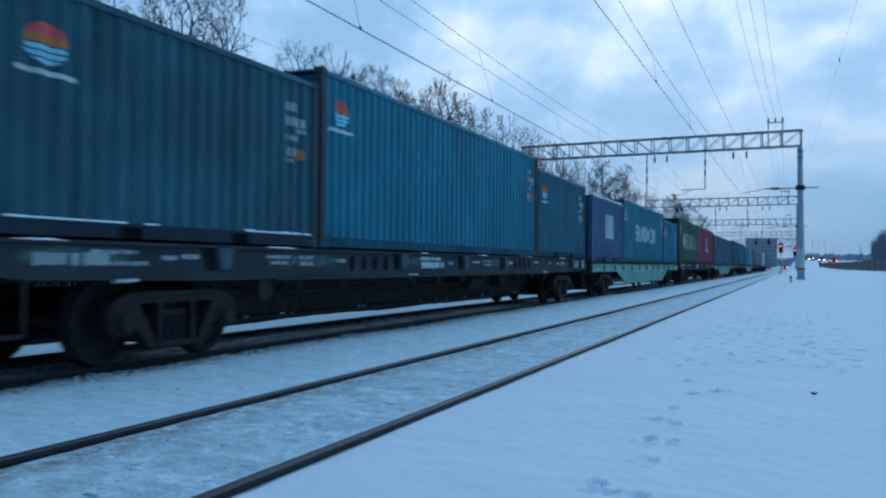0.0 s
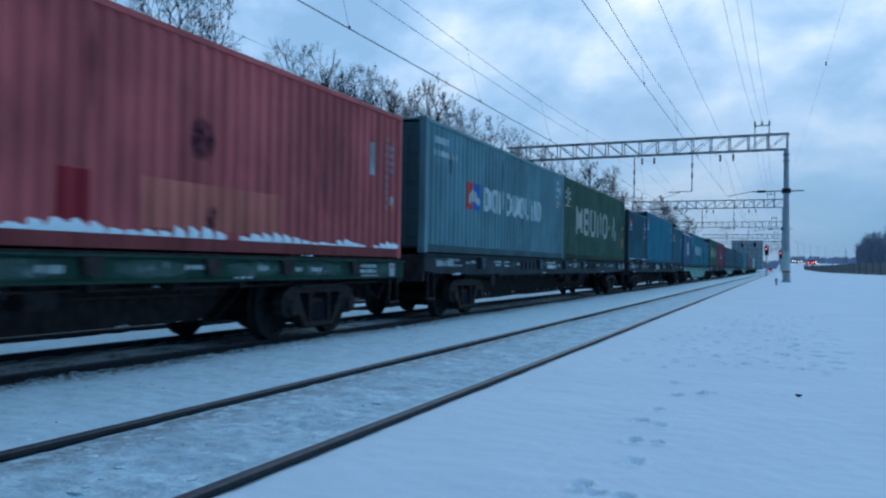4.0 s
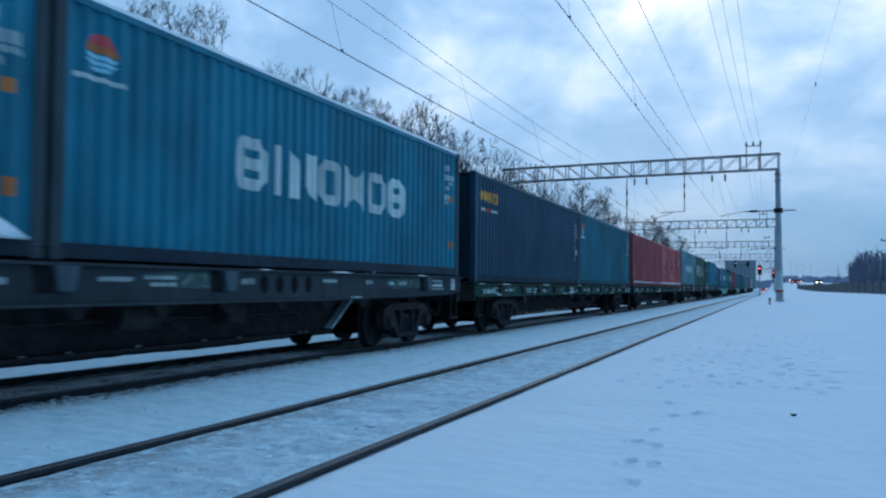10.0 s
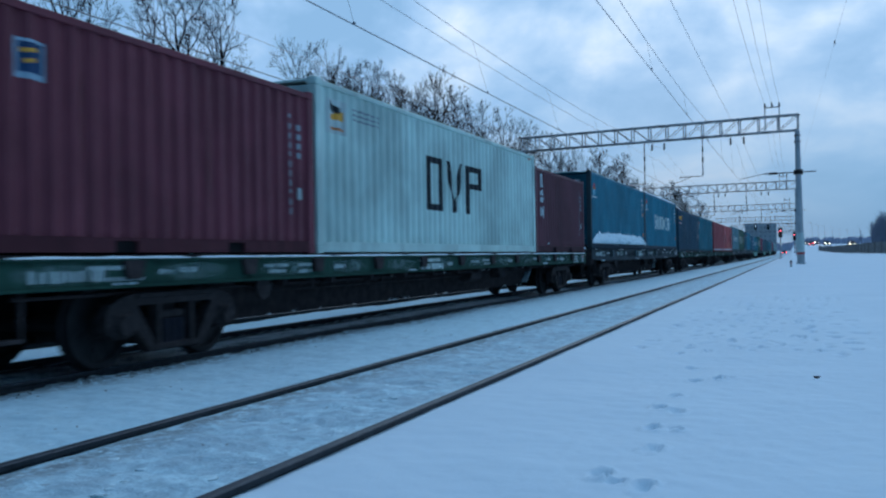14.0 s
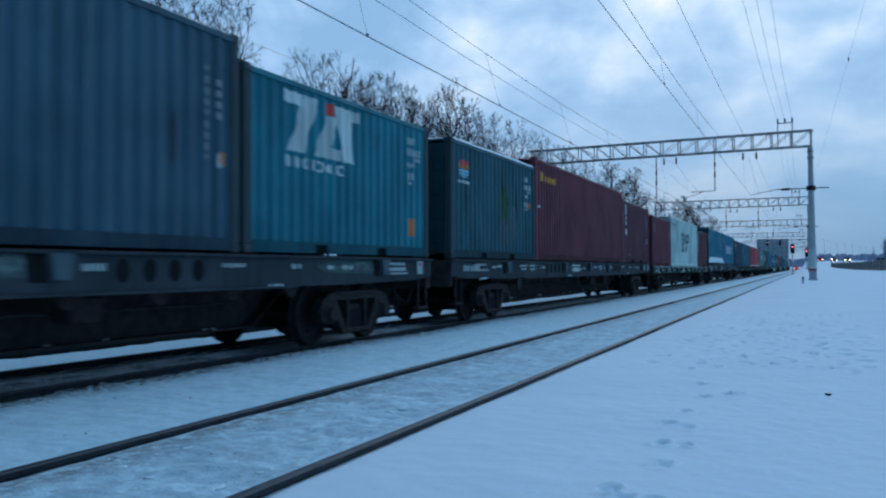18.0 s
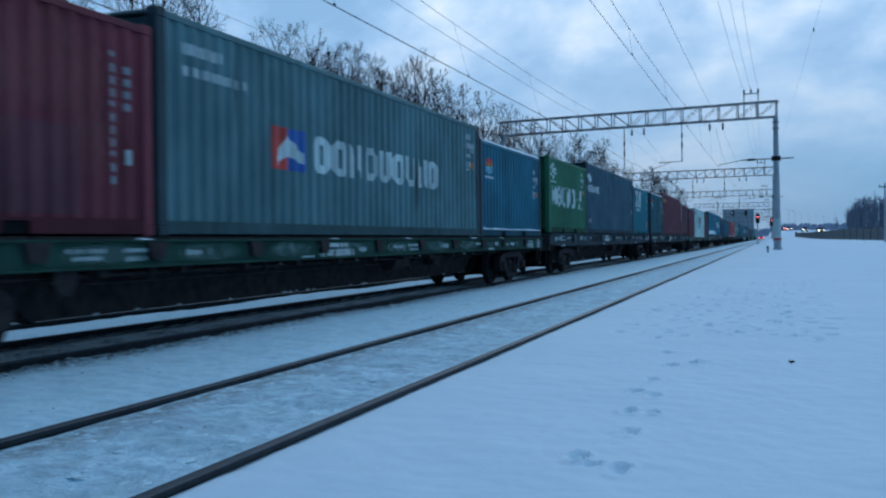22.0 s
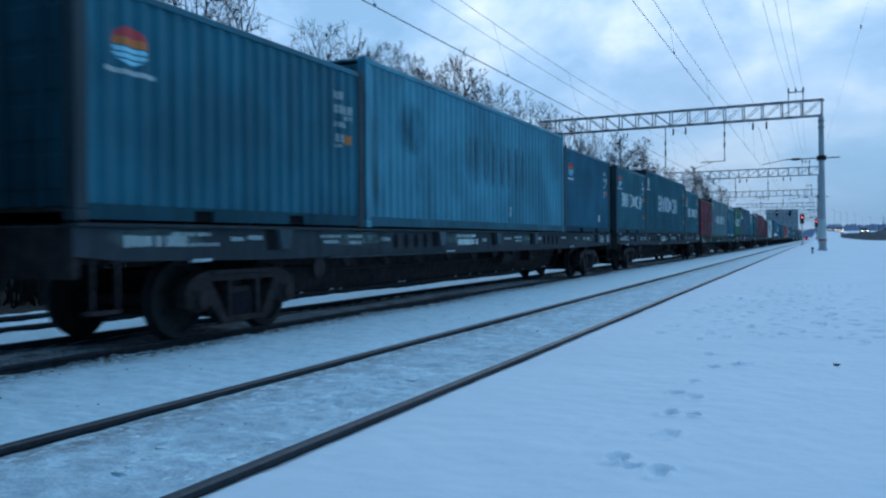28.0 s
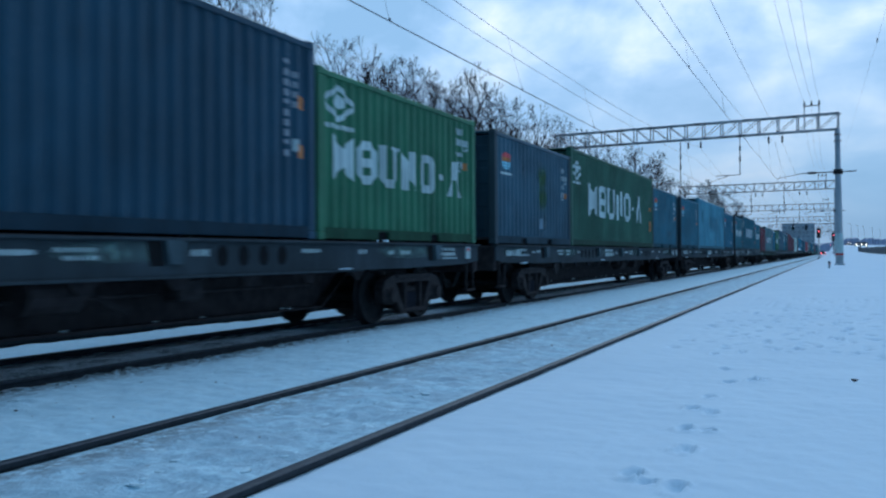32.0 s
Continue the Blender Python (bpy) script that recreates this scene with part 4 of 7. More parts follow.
def build_right_side():
    # the fence and its posts
    rnd = random.Random(3)
    pts = [(27.0, 84.0), (14.0, 107.0), (8.85, 129.0), (4.2, 187.0)]
    fence = thing("long_fence", "long grey sheet fence with upright posts along the road", "fence", kind="")
    for (x0, y0), (x1, y1) in zip(pts, pts[1:]):
        n = max(1, round(math.hypot(x1 - x0, y1 - y0) / 2.6))
        for i in range(n):
            xa, ya = x0 + (x1 - x0) * i / n, y0 + (y1 - y0) * i / n
            xb, yb = x0 + (x1 - x0) * (i + 1) / n, y0 + (y1 - y0) * (i + 1) / n
            za = ground_z(xa, ya)
            top = 1.62 + rnd.uniform(-0.06, 0.05) - 0.75 * max(0.0, min(1.0, (ya - 107) / 72))
            ang = math.degrees(math.atan2(yb - ya, xb - xa))
            part("post", Geo().box(-0.06, 0.06, -0.06, 0.06, -0.3, top + 0.1, 0.01), WOODPOLE, fence, at=pose(xa, ya, za))
            g = Geo()
            ln = math.hypot(xb - xa, yb - ya)
            for k in range(19):
                d = 0.02 * (1 if k % 4 < 2 else -1)
                g.v += [(0.06 + k * (ln - 0.12) / 18, d + o, z) for o in (-0.004, 0.004) for z in (0.05, top)]
            for k in range(18):
                a = 4 * k
                g.f += [(a, a + 4, a + 5, a + 1), (a + 2, a + 3, a + 7, a + 6), (a + 1, a + 5, a + 7, a + 3), (a, a + 2, a + 6, a + 4)]
            part("panel", g, FENCE, fence, at=pose(xa, ya, za, 0, 0, ang))
    # a pole with a crossbar before the fence
    x, y = 10.9, 102.0
    pole = thing("power_pole", "pale grey power pole with a short dark crossbar before the fence", "pole", pose(x, y, ground_z(x, y)))
    part("shaft", Geo().tube((0, 0, -0.5), (0, 0, 5.9), 0.11, 0.08, 10), CONCRETE, pole)
    part("crossbar", Geo().box(-0.6, 0.6, -0.06, 0.06, 5.60, 5.71, 0.01), WOODPOLE, pole)
    for dx in (-0.5, 0, 0.5):
        part("insulator", Geo().tube((dx, 0, 5.71 if dx else 5.9), (dx, 0, 5.9 if dx else 6.08), 0.05, 0.04, 6), INSUL, pole)
    for i in range(8):
        y = 300 + i * 31 + rnd.uniform(-12, 12)
        x = y * (0.016 + 0.0065 * i + rnd.uniform(-0.002, 0.002))
        p = thing("street_lamp", "thin distant lamp post beside the road", "lamp post", pose(x, y, ground_z(x, y)), "lamp posts by the road")
        part("shaft", Geo().tube((0, 0, -0.3), (0, 0, 7.0), 0.06, 0.035, 6), CONCRETE, p)
        part("bracket", Geo().tube((0, 0, 6.95), (-1.0, 0, 7.15), 0.04, 0.04, 5), LATTICE, p)
    # the short marker peg beside the track
    x, y = -0.22, 52.0
    peg = thing("marker_peg", "short dark marker peg with a red band in the snow", "marker post", pose(x, y, ground_z(x, y)))
    part("stake", Geo().box(-0.055, 0.055, -0.055, 0.055, -0.2, 0.27, 0.015), CONCRETE, peg)
    part("cap", Geo().box(-0.06, 0.06, -0.06, 0.06, 0.27, 0.36, 0.015), BLACKP, peg)
    part("band", Geo().box(-0.059, 0.059, -0.059, 0.059, 0.20, 0.23), REDP, peg)
    # a dark clod lying on the snow
    rock = Geo()
    for i in range(5):
        a = i * 1.25
        rock.tube((0, 0, -0.005), (0.032 * math.cos(a), 0.02 * math.sin(a), 0.008), 0.014, 0.004, 5)
    c = solid("stone", rock, UNDER, "small dark stone lying on the snow", "stone")
    c.matrix_basis = pose(0.16, 8.82, ground_z(0.16, 8.82) + 0.005)


def build_signal(x, y, z, light, label, hung=False, dark=False):
    s = thing("railway_signal", label, "signal", pose(x, y, 0))
    if not hung:
        part("mast", Geo().tube((0, 0, ground_z(x, y) - 0.3), (0, 0, z + 0.7), 0.08, 0.07, 8), LATTICE, s)
        part("footing", Geo().box(-0.25, 0.25, -0.25, 0.25, ground_z(x, y) - 0.3, ground_z(x, y) + 0.15, 0.03), CONCRETE, s)
    else:
        part("hanger", Geo().tube((0, 0, z + 0.4), (0, 0, 8.93), 0.05, n=6), LATTICE, s)
    head = part("head", Geo().box(-0.28, 0.28, -0.22, -0.06, z - 0.95, z + 0.45, 0.04), BLACKP, s)
    for k, dz in enumerate((0.0, -0.6)):
        g = Geo().tube((0, -0.30, z + dz), (0, -0.22, z + dz), 0.09, 0.09, 14)
        part("lens", g, light if k == 0 and not dark else HOLE, head, "lit lens" if k == 0 and not dark else "unlit lens")
        part("hood", Geo().box(-0.2, 0.2, -0.42, -0.22, z + dz + 0.18, z + dz + 0.21), BLACKP, head)
    return s


def build_signals():
    build_signal(-1.96, 140.0, 4.1, LAMPRED, "mast signal beside the track showing a red light")
    build_signal(-0.05, 165.0, 3.9, LAMPRED, "mast signal beside the track showing a red light")
    build_signal(-9.2, 239.7, 7.5, LAMPWHITE, "signal head hung from a crossbeam showing a white light", hung=True)
    build_signal(-6.2, 239.7, 7.5, LAMPWHITE, "unlit signal head hung from a crossbeam", hung=True, dark=True)


def car_geo(facing):
    """A far-off car: body, cabin, wheels and the lamps of the end that shows."""
    c = thing("car", "dark car on the road with its lamps lit", "car")
    part("body", Geo().prism([(-2.1, 0.35), (2.1, 0.35), (2.15, 0.75), (1.2, 0.95), (-1.9, 0.98), (-2.15, 0.8)], -0.85, 0.85), CARDARK, c)
    part("cabin", Geo().prism([(-1.6, 0.96), (0.9, 0.96), (0.35, 1.45), (-1.1, 1.45)], -0.75, 0.75), GLASS, c)
    for x in (-0.8, 0.8):
        for y in (-1.3, 1.3):
            part("wheel", Geo().tube((x - 0.1, y, 0.32), (x + 0.1, y, 0.32), 0.32, 0.32, 12), RUBBER, c)
    for x in (-0.62, 0.62):
        part("headlight", Geo().box(x - 0.12, x + 0.12, 2.10, 2.2, 0.60, 0.78, 0.03), HEADWHITE, c)
        part("tail_light", Geo().box(x - 0.15, x + 0.15, -2.22, -2.12, 0.62, 0.86, 0.03), TAILRED, c)
    return c

# ---- the train ----
PALEBLUE = paint("pale_blue_decal", (0.30, 0.42, 0.50), 0.6, 0.4, 0.05)
DEEPBLUE = paint("deep_blue_decal", (0.02, 0.06, 0.14), 0.6, 0.3, 0.05)
DULL = paint("dull_code_paint", (0.26, 0.28, 0.30), 0.6, 0.5, 0.05)
PITCH = 25.645
DECK = {"A": 1.376, "B": 1.246, "C": 1.276}


def train_y(t):
    return 18.03 + 9.119 * t + 0.0026 * t * t


TRAIN = []       # every moving thing with its place in the train
WHEELSETS = []   # turning axles with their place in the bogie


def build_bogie(wagon, y):
    """A cast three-piece bogie with two wheelsets."""
    bogie = part("bogie", Geo().box(-0.95, 0.95, -0.22, 0.22, 0.52, 0.78, 0.03), CASTING, wagon, "dark cast steel bogie", at=pose(0, y, 0))
    # added dark block that hides the bright snow behind the springs
    part("transom", Geo().box(-0.90, 0.90, -0.20, 0.20, 0.20, 0.53, 0.03), UNDER, bogie)
    for k in (-0.46, 0.46):
        part("brake_beam", Geo().box(-0.80, 0.80, k - 0.05, k + 0.05, 0.30, 0.50, 0.02), UNDER, bogie)
    for s in (-1, 1):
        x0, x1 = s * 0.96, s * 1.12
        g = Geo()
        g.prism([(-1.15, 0.40), (-1.17, 0.58), (-1.10, 0.70), (-0.92, 0.78), (-0.70, 0.82), (0.70, 0.82), (0.92, 0.78), (1.10, 0.70), (1.17, 0.58), (1.15, 0.40), (1.07, 0.36), (1.02, 0.54),
                 (0.76, 0.57), (0.66, 0.685), (-0.66, 0.685), (-0.76, 0.57), (-1.02, 0.54), (-1.07, 0.36)], x0, x1)
        for q in (-1, 1):
            leg = [(q * 0.86, 0.57), (q * 0.67, 0.67), (q * 0.42, 0.30), (q * 0.36, 0.14), (q * 0.46, 0.16), (q * 0.56, 0.27)]
            g.prism(leg if q < 0 else leg[::-1], x0, x1)
            g.box(min(x0, x1), max(x0, x1), min(q * 0.26, q * 0.34), max(q * 0.26, q * 0.34), 0.16, 0.70, 0.012)
        g.box(min(x0, x1), max(x0, x1), -0.42, 0.42, 0.155, 0.235, 0.02)
        g.box(min(x1, x1 + s * 0.025), max(x1, x1 + s * 0.025), -0.68, 0.68, 0.76, 0.82, 0.008)
        part("side_frame", g, CASTING, bogie)
        for k in (-0.13, 0.0, 0.13):
            coil = Geo()
            for i in range(5):
                coil.tube((s * 1.04, k, 0.23 + i * 0.055), (s * 1.04, k, 0.285 + i * 0.055), 0.064, 0.057, 10)
            part("spring", coil, SPRING, bogie)
        part("bolster_end", Geo().box(min(s * 0.90, s * 1.05), max(s * 0.90, s * 1.05), -0.24, 0.24, 0.50, 0.60, 0.02), CASTING, bogie)
        for k in (-0.925, 0.925):
            shoe = Geo().prism([(k * 0.42, 0.36), (k * 0.48, 0.36), (k * 0.48, 0.60), (k * 0.42, 0.66)], s * 0.76, s * 0.86)
            part("brake_shoe", shoe, UNDER, bogie)
            g = Geo()
            g.box(min(s * 0.93, s * 1.15), max(s * 0.93, s * 1.15), k - 0.17, k + 0.17, 0.33, 0.64, 0.05)
            g.tube((s * 1.15, k, 0.475), (s * 1.21, k, 0.475), 0.13, 0.11, 14)
            part("axle_box", g, CASTING, bogie)
    for k in (-0.925, 0.925):
        g = Geo()
        for s in (-1, 1):
            prof = [(0.66, 0.0), (0.66, 0.10), (0.70, 0.12), (0.715, 0.38), (0.69, 0.40), (0.69, 0.503), (0.715, 0.503), (0.73, 0.475), (0.82, 0.468), (0.82, 0.40), (0.775, 0.38), (0.76, 0.14), (0.84, 0.12), (0.84, 0.0)]
            g.lathe([(s * x, r) for x, r in prof], 28)
        g.tube((-0.7, 0, 0), (0.7, 0, 0), 0.085, n=10)
        for i in range(6):
            a = i * math.pi / 3
            for s in (-1, 1):
                g.tube((s * 0.765, 0.26 * math.cos(a), 0.26 * math.sin(a)), (s * 0.785, 0.26 * math.cos(a), 0.26 * math.sin(a)), 0.03, n=6)
        part("wheelset", g, WHEEL, bogie, "steel wheelset with worn treads", at=pose(0, k, 0.475))
    return bogie


def marking(g, y0, y1, z0, z1, x):
    g.box(min(x, x + 0.003 * (1 if x > 0 else -1)), max(x, x + 0.003 * (1 if x > 0 else -1)), y0, y1, z0, z1)


def build_wagon(kind):
    """An eighty-foot flat wagon for containers."""
    label = {"A": "slate-blue flat container wagon with holed side sills on dark bogies",
             "B": "dark green flat container wagon with a deep black centre sill",
             "C": "pale green flat container wagon with fish-bellied side sills"}[kind]
    frame = {"A": FRAME_A, "B": FRAME_B, "C": FRAME_C}[kind]
    w = thing("container_wagon", label, "railway wagon", group="wagons of the freight train")
    dk = DECK[kind] - {"A": 0.008, "B": 0.025, "C": 0.07}[kind]
    half = 12.30
    xs = 1.24
    for s in (-1, 1):
        g = Geo()
        lo = {"A": dk - 0.44, "B": dk - 0.31, "C": dk - 0.30}[kind]
        if kind == "A":
            outline = [(-half, dk - 0.02), (-half, dk - 0.34), (-half + 0.7, lo + 0.04), (-9.0, lo), (9.0, lo), (half - 0.7, lo + 0.04), (half, dk - 0.34), (half, dk - 0.02)]
        elif kind == "C":
            outline = [(-half, dk - 0.02), (-half, lo), (-7.6, lo), (-5.6, lo - 0.5), (5.6, lo - 0.5), (7.6, lo), (half, lo), (half, dk - 0.02)]
        else:
            outline = [(-half, dk - 0.02), (-half, lo), (half, lo), (half, dk - 0.02)]
        g.prism(outline, s * (xs - 0.02), s * xs)
        sill = part("side_sill", g, frame, w)
        g = Geo().box(min(s * (xs - 0.1), s * (xs + 0.05)), max(s * (xs - 0.1), s * (xs + 0.05)), -half, half, dk - 0.045, dk - 0.012, 0.006)
        part("top_flange", g, frame, sill)
        g = Geo()
        a, b = (-7.4, 7.4) if kind != "B" else (-half + 0.1, half - 0.1)
        zl = lo if kind != "C" else lo - 0.5
        if kind == "C":
            a, b = -5.5, 5.5
        g.box(min(s * (xs - 0.1), s * (xs + 0.04)), max(s * (xs - 0.1), s * (xs + 0.04)), a, b, zl - 0.02, zl + 0.012, 0.004)
        part("bottom_flange", g, frame, sill)
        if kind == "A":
            # thin black ovals on the sill stand in for shaded holes
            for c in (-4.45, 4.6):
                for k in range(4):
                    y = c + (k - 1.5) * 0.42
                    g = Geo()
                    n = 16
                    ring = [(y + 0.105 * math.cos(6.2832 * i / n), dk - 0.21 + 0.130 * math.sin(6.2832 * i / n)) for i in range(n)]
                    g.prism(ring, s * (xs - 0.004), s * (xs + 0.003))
                    part("lightening_hole", g, HOLE, sill, "flat black oval standing for a shaded opening")
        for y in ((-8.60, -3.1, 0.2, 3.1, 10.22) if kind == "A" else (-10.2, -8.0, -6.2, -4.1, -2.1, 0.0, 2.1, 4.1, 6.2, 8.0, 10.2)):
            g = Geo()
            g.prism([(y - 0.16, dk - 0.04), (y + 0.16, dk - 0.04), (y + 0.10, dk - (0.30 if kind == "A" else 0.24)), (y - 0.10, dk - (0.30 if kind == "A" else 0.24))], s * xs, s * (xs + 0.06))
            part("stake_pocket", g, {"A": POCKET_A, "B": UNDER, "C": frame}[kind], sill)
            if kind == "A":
                # the opening's shade is a black plate just proud of the sill
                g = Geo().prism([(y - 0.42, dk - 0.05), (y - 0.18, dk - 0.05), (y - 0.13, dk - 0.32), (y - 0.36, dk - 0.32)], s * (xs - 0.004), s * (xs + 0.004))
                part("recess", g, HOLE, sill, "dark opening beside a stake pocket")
        # painted notes: bars in the place of unreadable stencils (from, to, depth below the deck, height)
        rows = [(-11.6, -10.6, 0.13, 0.13), (-10.85, -10.15, 0.09, 0.05), (-10.75, -10.0, 0.21, 0.05), (-9.75, -9.5, 0.14, 0.06), (-9.4, -9.05, 0.12, 0.07), (-7.6, -7.0, 0.11, 0.05),
                (-7.5, -7.05, 0.19, 0.05), (-6.75, -6.3, 0.11, 0.05), (-6.7, -6.35, 0.20, 0.06), (-5.62, -5.3, 0.14, 0.07), (-2.25, -1.2, 0.08, 0.07), (-2.2, -1.0, 0.175, 0.13), (-0.75, -0.5, 0.16, 0.08),
                (0.70, 1.25, 0.14, 0.06), (1.45, 2.0, 0.12, 0.05), (1.55, 2.0, 0.20, 0.05), (3.4, 3.75, 0.13, 0.09), (5.7, 6.2, 0.12, 0.06), (7.3, 7.55, 0.12, 0.08), (8.3, 8.5, 0.14, 0.07),
                (8.75, 9.1, 0.14, 0.07), (10.42, 11.1, 0.085, 0.06), (10.46, 11.15, 0.17, 0.07), (10.5, 11.2, 0.26, 0.04)]
        rnd = random.Random(19 + ord(kind))
        for j, (a, b, dz, tall) in enumerate(rows if s > 0 else ()):
            g = Geo()
            y = a
            while y < b - 0.02:
                wide = min(rnd.uniform(0.35, 0.75) * tall, b - y)
                marking(g, y, y + wide, dk - dz - tall * rnd.uniform(0.85, 1.0), dk - dz - tall * rnd.uniform(0.0, 0.12), s * (xs + 0.001))
                y += wide + (0.18 if rnd.random() < 0.85 else 0.6) * tall
            tagged(part("stencil", g, WHITE if j in (10, 11, 22) else WORN, sill, "worn white stencilled marking"), kind="stuff")
        wear = {"A": ((-11.9, -10.2), (-7.6, -5.4), (-3.0, -1.0), (1.3, 3.4), (7.8, 10.5)), "B": tuple((y0, y0 + 1.45) for y0 in (-11.9, -9.85, -7.75, -5.85, -3.8, -1.75, 0.3, 2.4, 4.4, 6.5, 8.35, 10.5)), "C": ()}[kind]
        for a, b in wear if s > 0 else ():
            g = Geo()
            g.quad((s * (xs + 0.0006), a, dk - 0.29), (s * (xs + 0.0006), b, dk - 0.29), (s * (xs + 0.0006), b, dk - 0.05), (s * (xs + 0.0006), a, dk - 0.05))
            part("worn_patch", g, SILLWEAR, sill, "pale patch of worn sill paint")
        g = Geo()
        g.box(min(s * xs, s * (xs + 0.03)), max(s * xs, s * (xs + 0.03)), 11.6, 11.84, dk - 0.30, dk - 0.06, 0.01)
        plate = part("end_plate", g, WORN, sill, "pale rectangular plate with a red mark")
        part("mark", Geo().box(min(s * (xs + 0.029), s * (xs + 0.033)), max(s * (xs + 0.029), s * (xs + 0.033)), 11.66, 11.76, dk - 0.15, dk - 0.09), REDP, plate, "small red mark")
        # corner step and grab rail
        for e in (-1, 1):
            g = Geo()
            for y in (11.7, 12.05):
                g.box(min(s * 1.2, s * 1.24), max(s * 1.2, s * 1.24), min(e * y, e * y + 0.03), max(e * y, e * y + 0.03), 0.45, dk - 0.3)
            g.box(min(s * 1.14, s * 1.26), max(s * 1.14, s * 1.26), min(e * 11.68, e * 12.1), max(e * 11.68, e * 12.1), 0.43, 0.47)
            part("step", g, UNDER, w, "black steel corner step")
    # pads under the container corners
    for s in (-1, 1):
        for y in (-12.1, -6.32, -5.98, -0.16, 0.16, 5.98, 6.32, 12.1):
            part("container_pad", Geo().box(s * 1.12 - 0.09, s * 1.12 + 0.09, y - 0.1, y + 0.1, dk - 0.012, DECK[kind], 0.012), CASTING, w)
        for j, y in enumerate((-10.3, -2.6, 6.9)):
            rnd = random.Random(j * 7 + ord(kind))
            clump = Geo()
            z = dk - {"A": 0.43, "B": 0.30, "C": 0.29}[kind]
            for i in range(4):
                a = y + (i - 1.5) * 0.09 + rnd.uniform(-0.03, 0.03)
                clump.tube((s * 1.18, a, z + 0.01), (s * 1.272, a + rnd.uniform(-0.04, 0.04), z + 0.012), rnd.uniform(0.02, 0.04), 0.015, 7)
            if kind != "C":
                part("snow_clump", clump, SNOWCAP, w, "small clump of snow on the flange", smooth=True)
    # the centre sill, cross bearers and deck
    zl = {"A": 0.345, "B": 0.326, "C": 0.606}[kind]
    end = {"A": 7.35, "B": 7.3, "C": 6.0}[kind]
    g = Geo().prism([(-half, dk - 0.06), (-half, 0.92), (-end - 0.9, 0.92), (-end, zl), (end, zl), (end + 0.9, 0.92), (half, 0.92), (half, dk - 0.06)], -0.38, 0.38)
    part("centre_sill", g, UNDER, w, "black fish-bellied centre sill")
    if kind == "A":
        for s in (-1, 1):
            part("sill_flange", Geo().box(min(s * 0.38, s * 0.55), max(s * 0.38, s * 0.55), -end, end, zl - 0.01, zl + 0.02), UNDER, w)
    if kind != "C":
        # bottom flange on the rising ends of the centre sill, brake pipe, valve box, white bits for see-through gaps
        for e in (-1, 1):
            slope = [(e * end, zl - 0.012), (e * (end + 0.9), 0.908), (e * (end + 0.9), 0.935), (e * end, zl + 0.018)]
            for s in (-1, 1):
                part("sloping_flange", Geo().prism(slope, s * 0.30, s * 0.56), UNDER, w)
        for s in (1,):
            part("brake_pipe", Geo().tube((s * 1.02, -11.6, dk - 0.40), (s * 1.02, 11.6, dk - 0.40), 0.020, n=6), UNDER, w)
            for y in (-6.0, -3.5, 3.2, 5.9):
                part("pipe_clip", Geo().box(min(s * 0.99, s * 1.06), max(s * 0.99, s * 1.06), y - 0.03, y + 0.03, dk - 0.47, dk - 0.33), UNDER, w)
            part("valve_box", Geo().box(min(s * 0.72, s * 1.0), max(s * 0.72, s * 1.0), 3.5, 3.95, 0.62, 0.90, 0.03), CASTING, w)
            part("lever", Geo().prism([(2.2, 0.80), (2.28, 0.84), (3.0, 0.55), (2.94, 0.50)], s * 0.70, s * 0.73), CASTING, w)
            part("hand_wheel", Geo().tube((s * 1.16, -7.55, 0.80), (s * 1.20, -7.55, 0.80), 0.17, 0.17, 14), CASTING, w)
            part("wheel_shaft", Geo().tube((s * 0.6, -7.55, 0.80), (s * 1.2, -7.55, 0.80), 0.02, n=6), UNDER, w)
        rnd = random.Random(ord(kind))
        # added white bits imitate bright snow showing through the brake rigging
        bits = Geo()
        for i in range(16):
            blob(bits, rnd.uniform(0.44, 0.54), rnd.uniform(-end, end), zl + 0.022, rnd.uniform(0.012, 0.035), rnd, 0.8)
        for i in range(9):
            blob(bits, rnd.uniform(0.98, 1.05), rnd.uniform(-7, 7), dk - 0.385, rnd.uniform(0.014, 0.034), rnd, 0.9)
        tagged(part("snow_bits", bits, SNOWCAP, w, "white bits imitating snow seen through underframe gaps"), kind="stuff")
    for i in range(11):
        y = -7.0 + i * 1.4
        g = Geo().prism([(y - 0.05, dk - 0.05), (y + 0.05, dk - 0.05), (y + 0.05, dk - 0.42), (y - 0.05, dk - 0.42)], -1.2, 1.2)
        part("cross_bearer", g, UNDER, w)
        if kind == "A":
            for s in (-1, 1):
                part("gusset", Geo().prism([(y + 0.35, dk - 0.43), (y + 0.85, dk - 0.43), (y + 0.66, dk - 0.60), (y + 0.54, dk - 0.60)], s * 1.02, s * 1.06), UNDER, w)
    for i in range(6):
        y0 = -half + 0.3 + i * (2 * half - 0.6) / 6
        part("deck_plate", Geo().box(-1.2, 1.2, y0 + 0.02, y0 + (2 * half - 0.6) / 6 - 0.02, dk - 0.05, DECK[kind] - 0.006), UNDER, w)
    part("brake_reservoir", Geo().tube((-0.75, -2.2, 0.75), (-0.75, -1.0, 0.75), 0.24, n=14), UNDER, w)
    part("brake_cylinder", Geo().tube((0.8, 1.4, 0.78), (0.8, 2.1, 0.78), 0.2, n=14), UNDER, w)
    part("brake_rod", Geo().tube((0.72, -6.8, 0.72), (0.72, 6.8, 0.72), 0.022, n=6), UNDER, w)
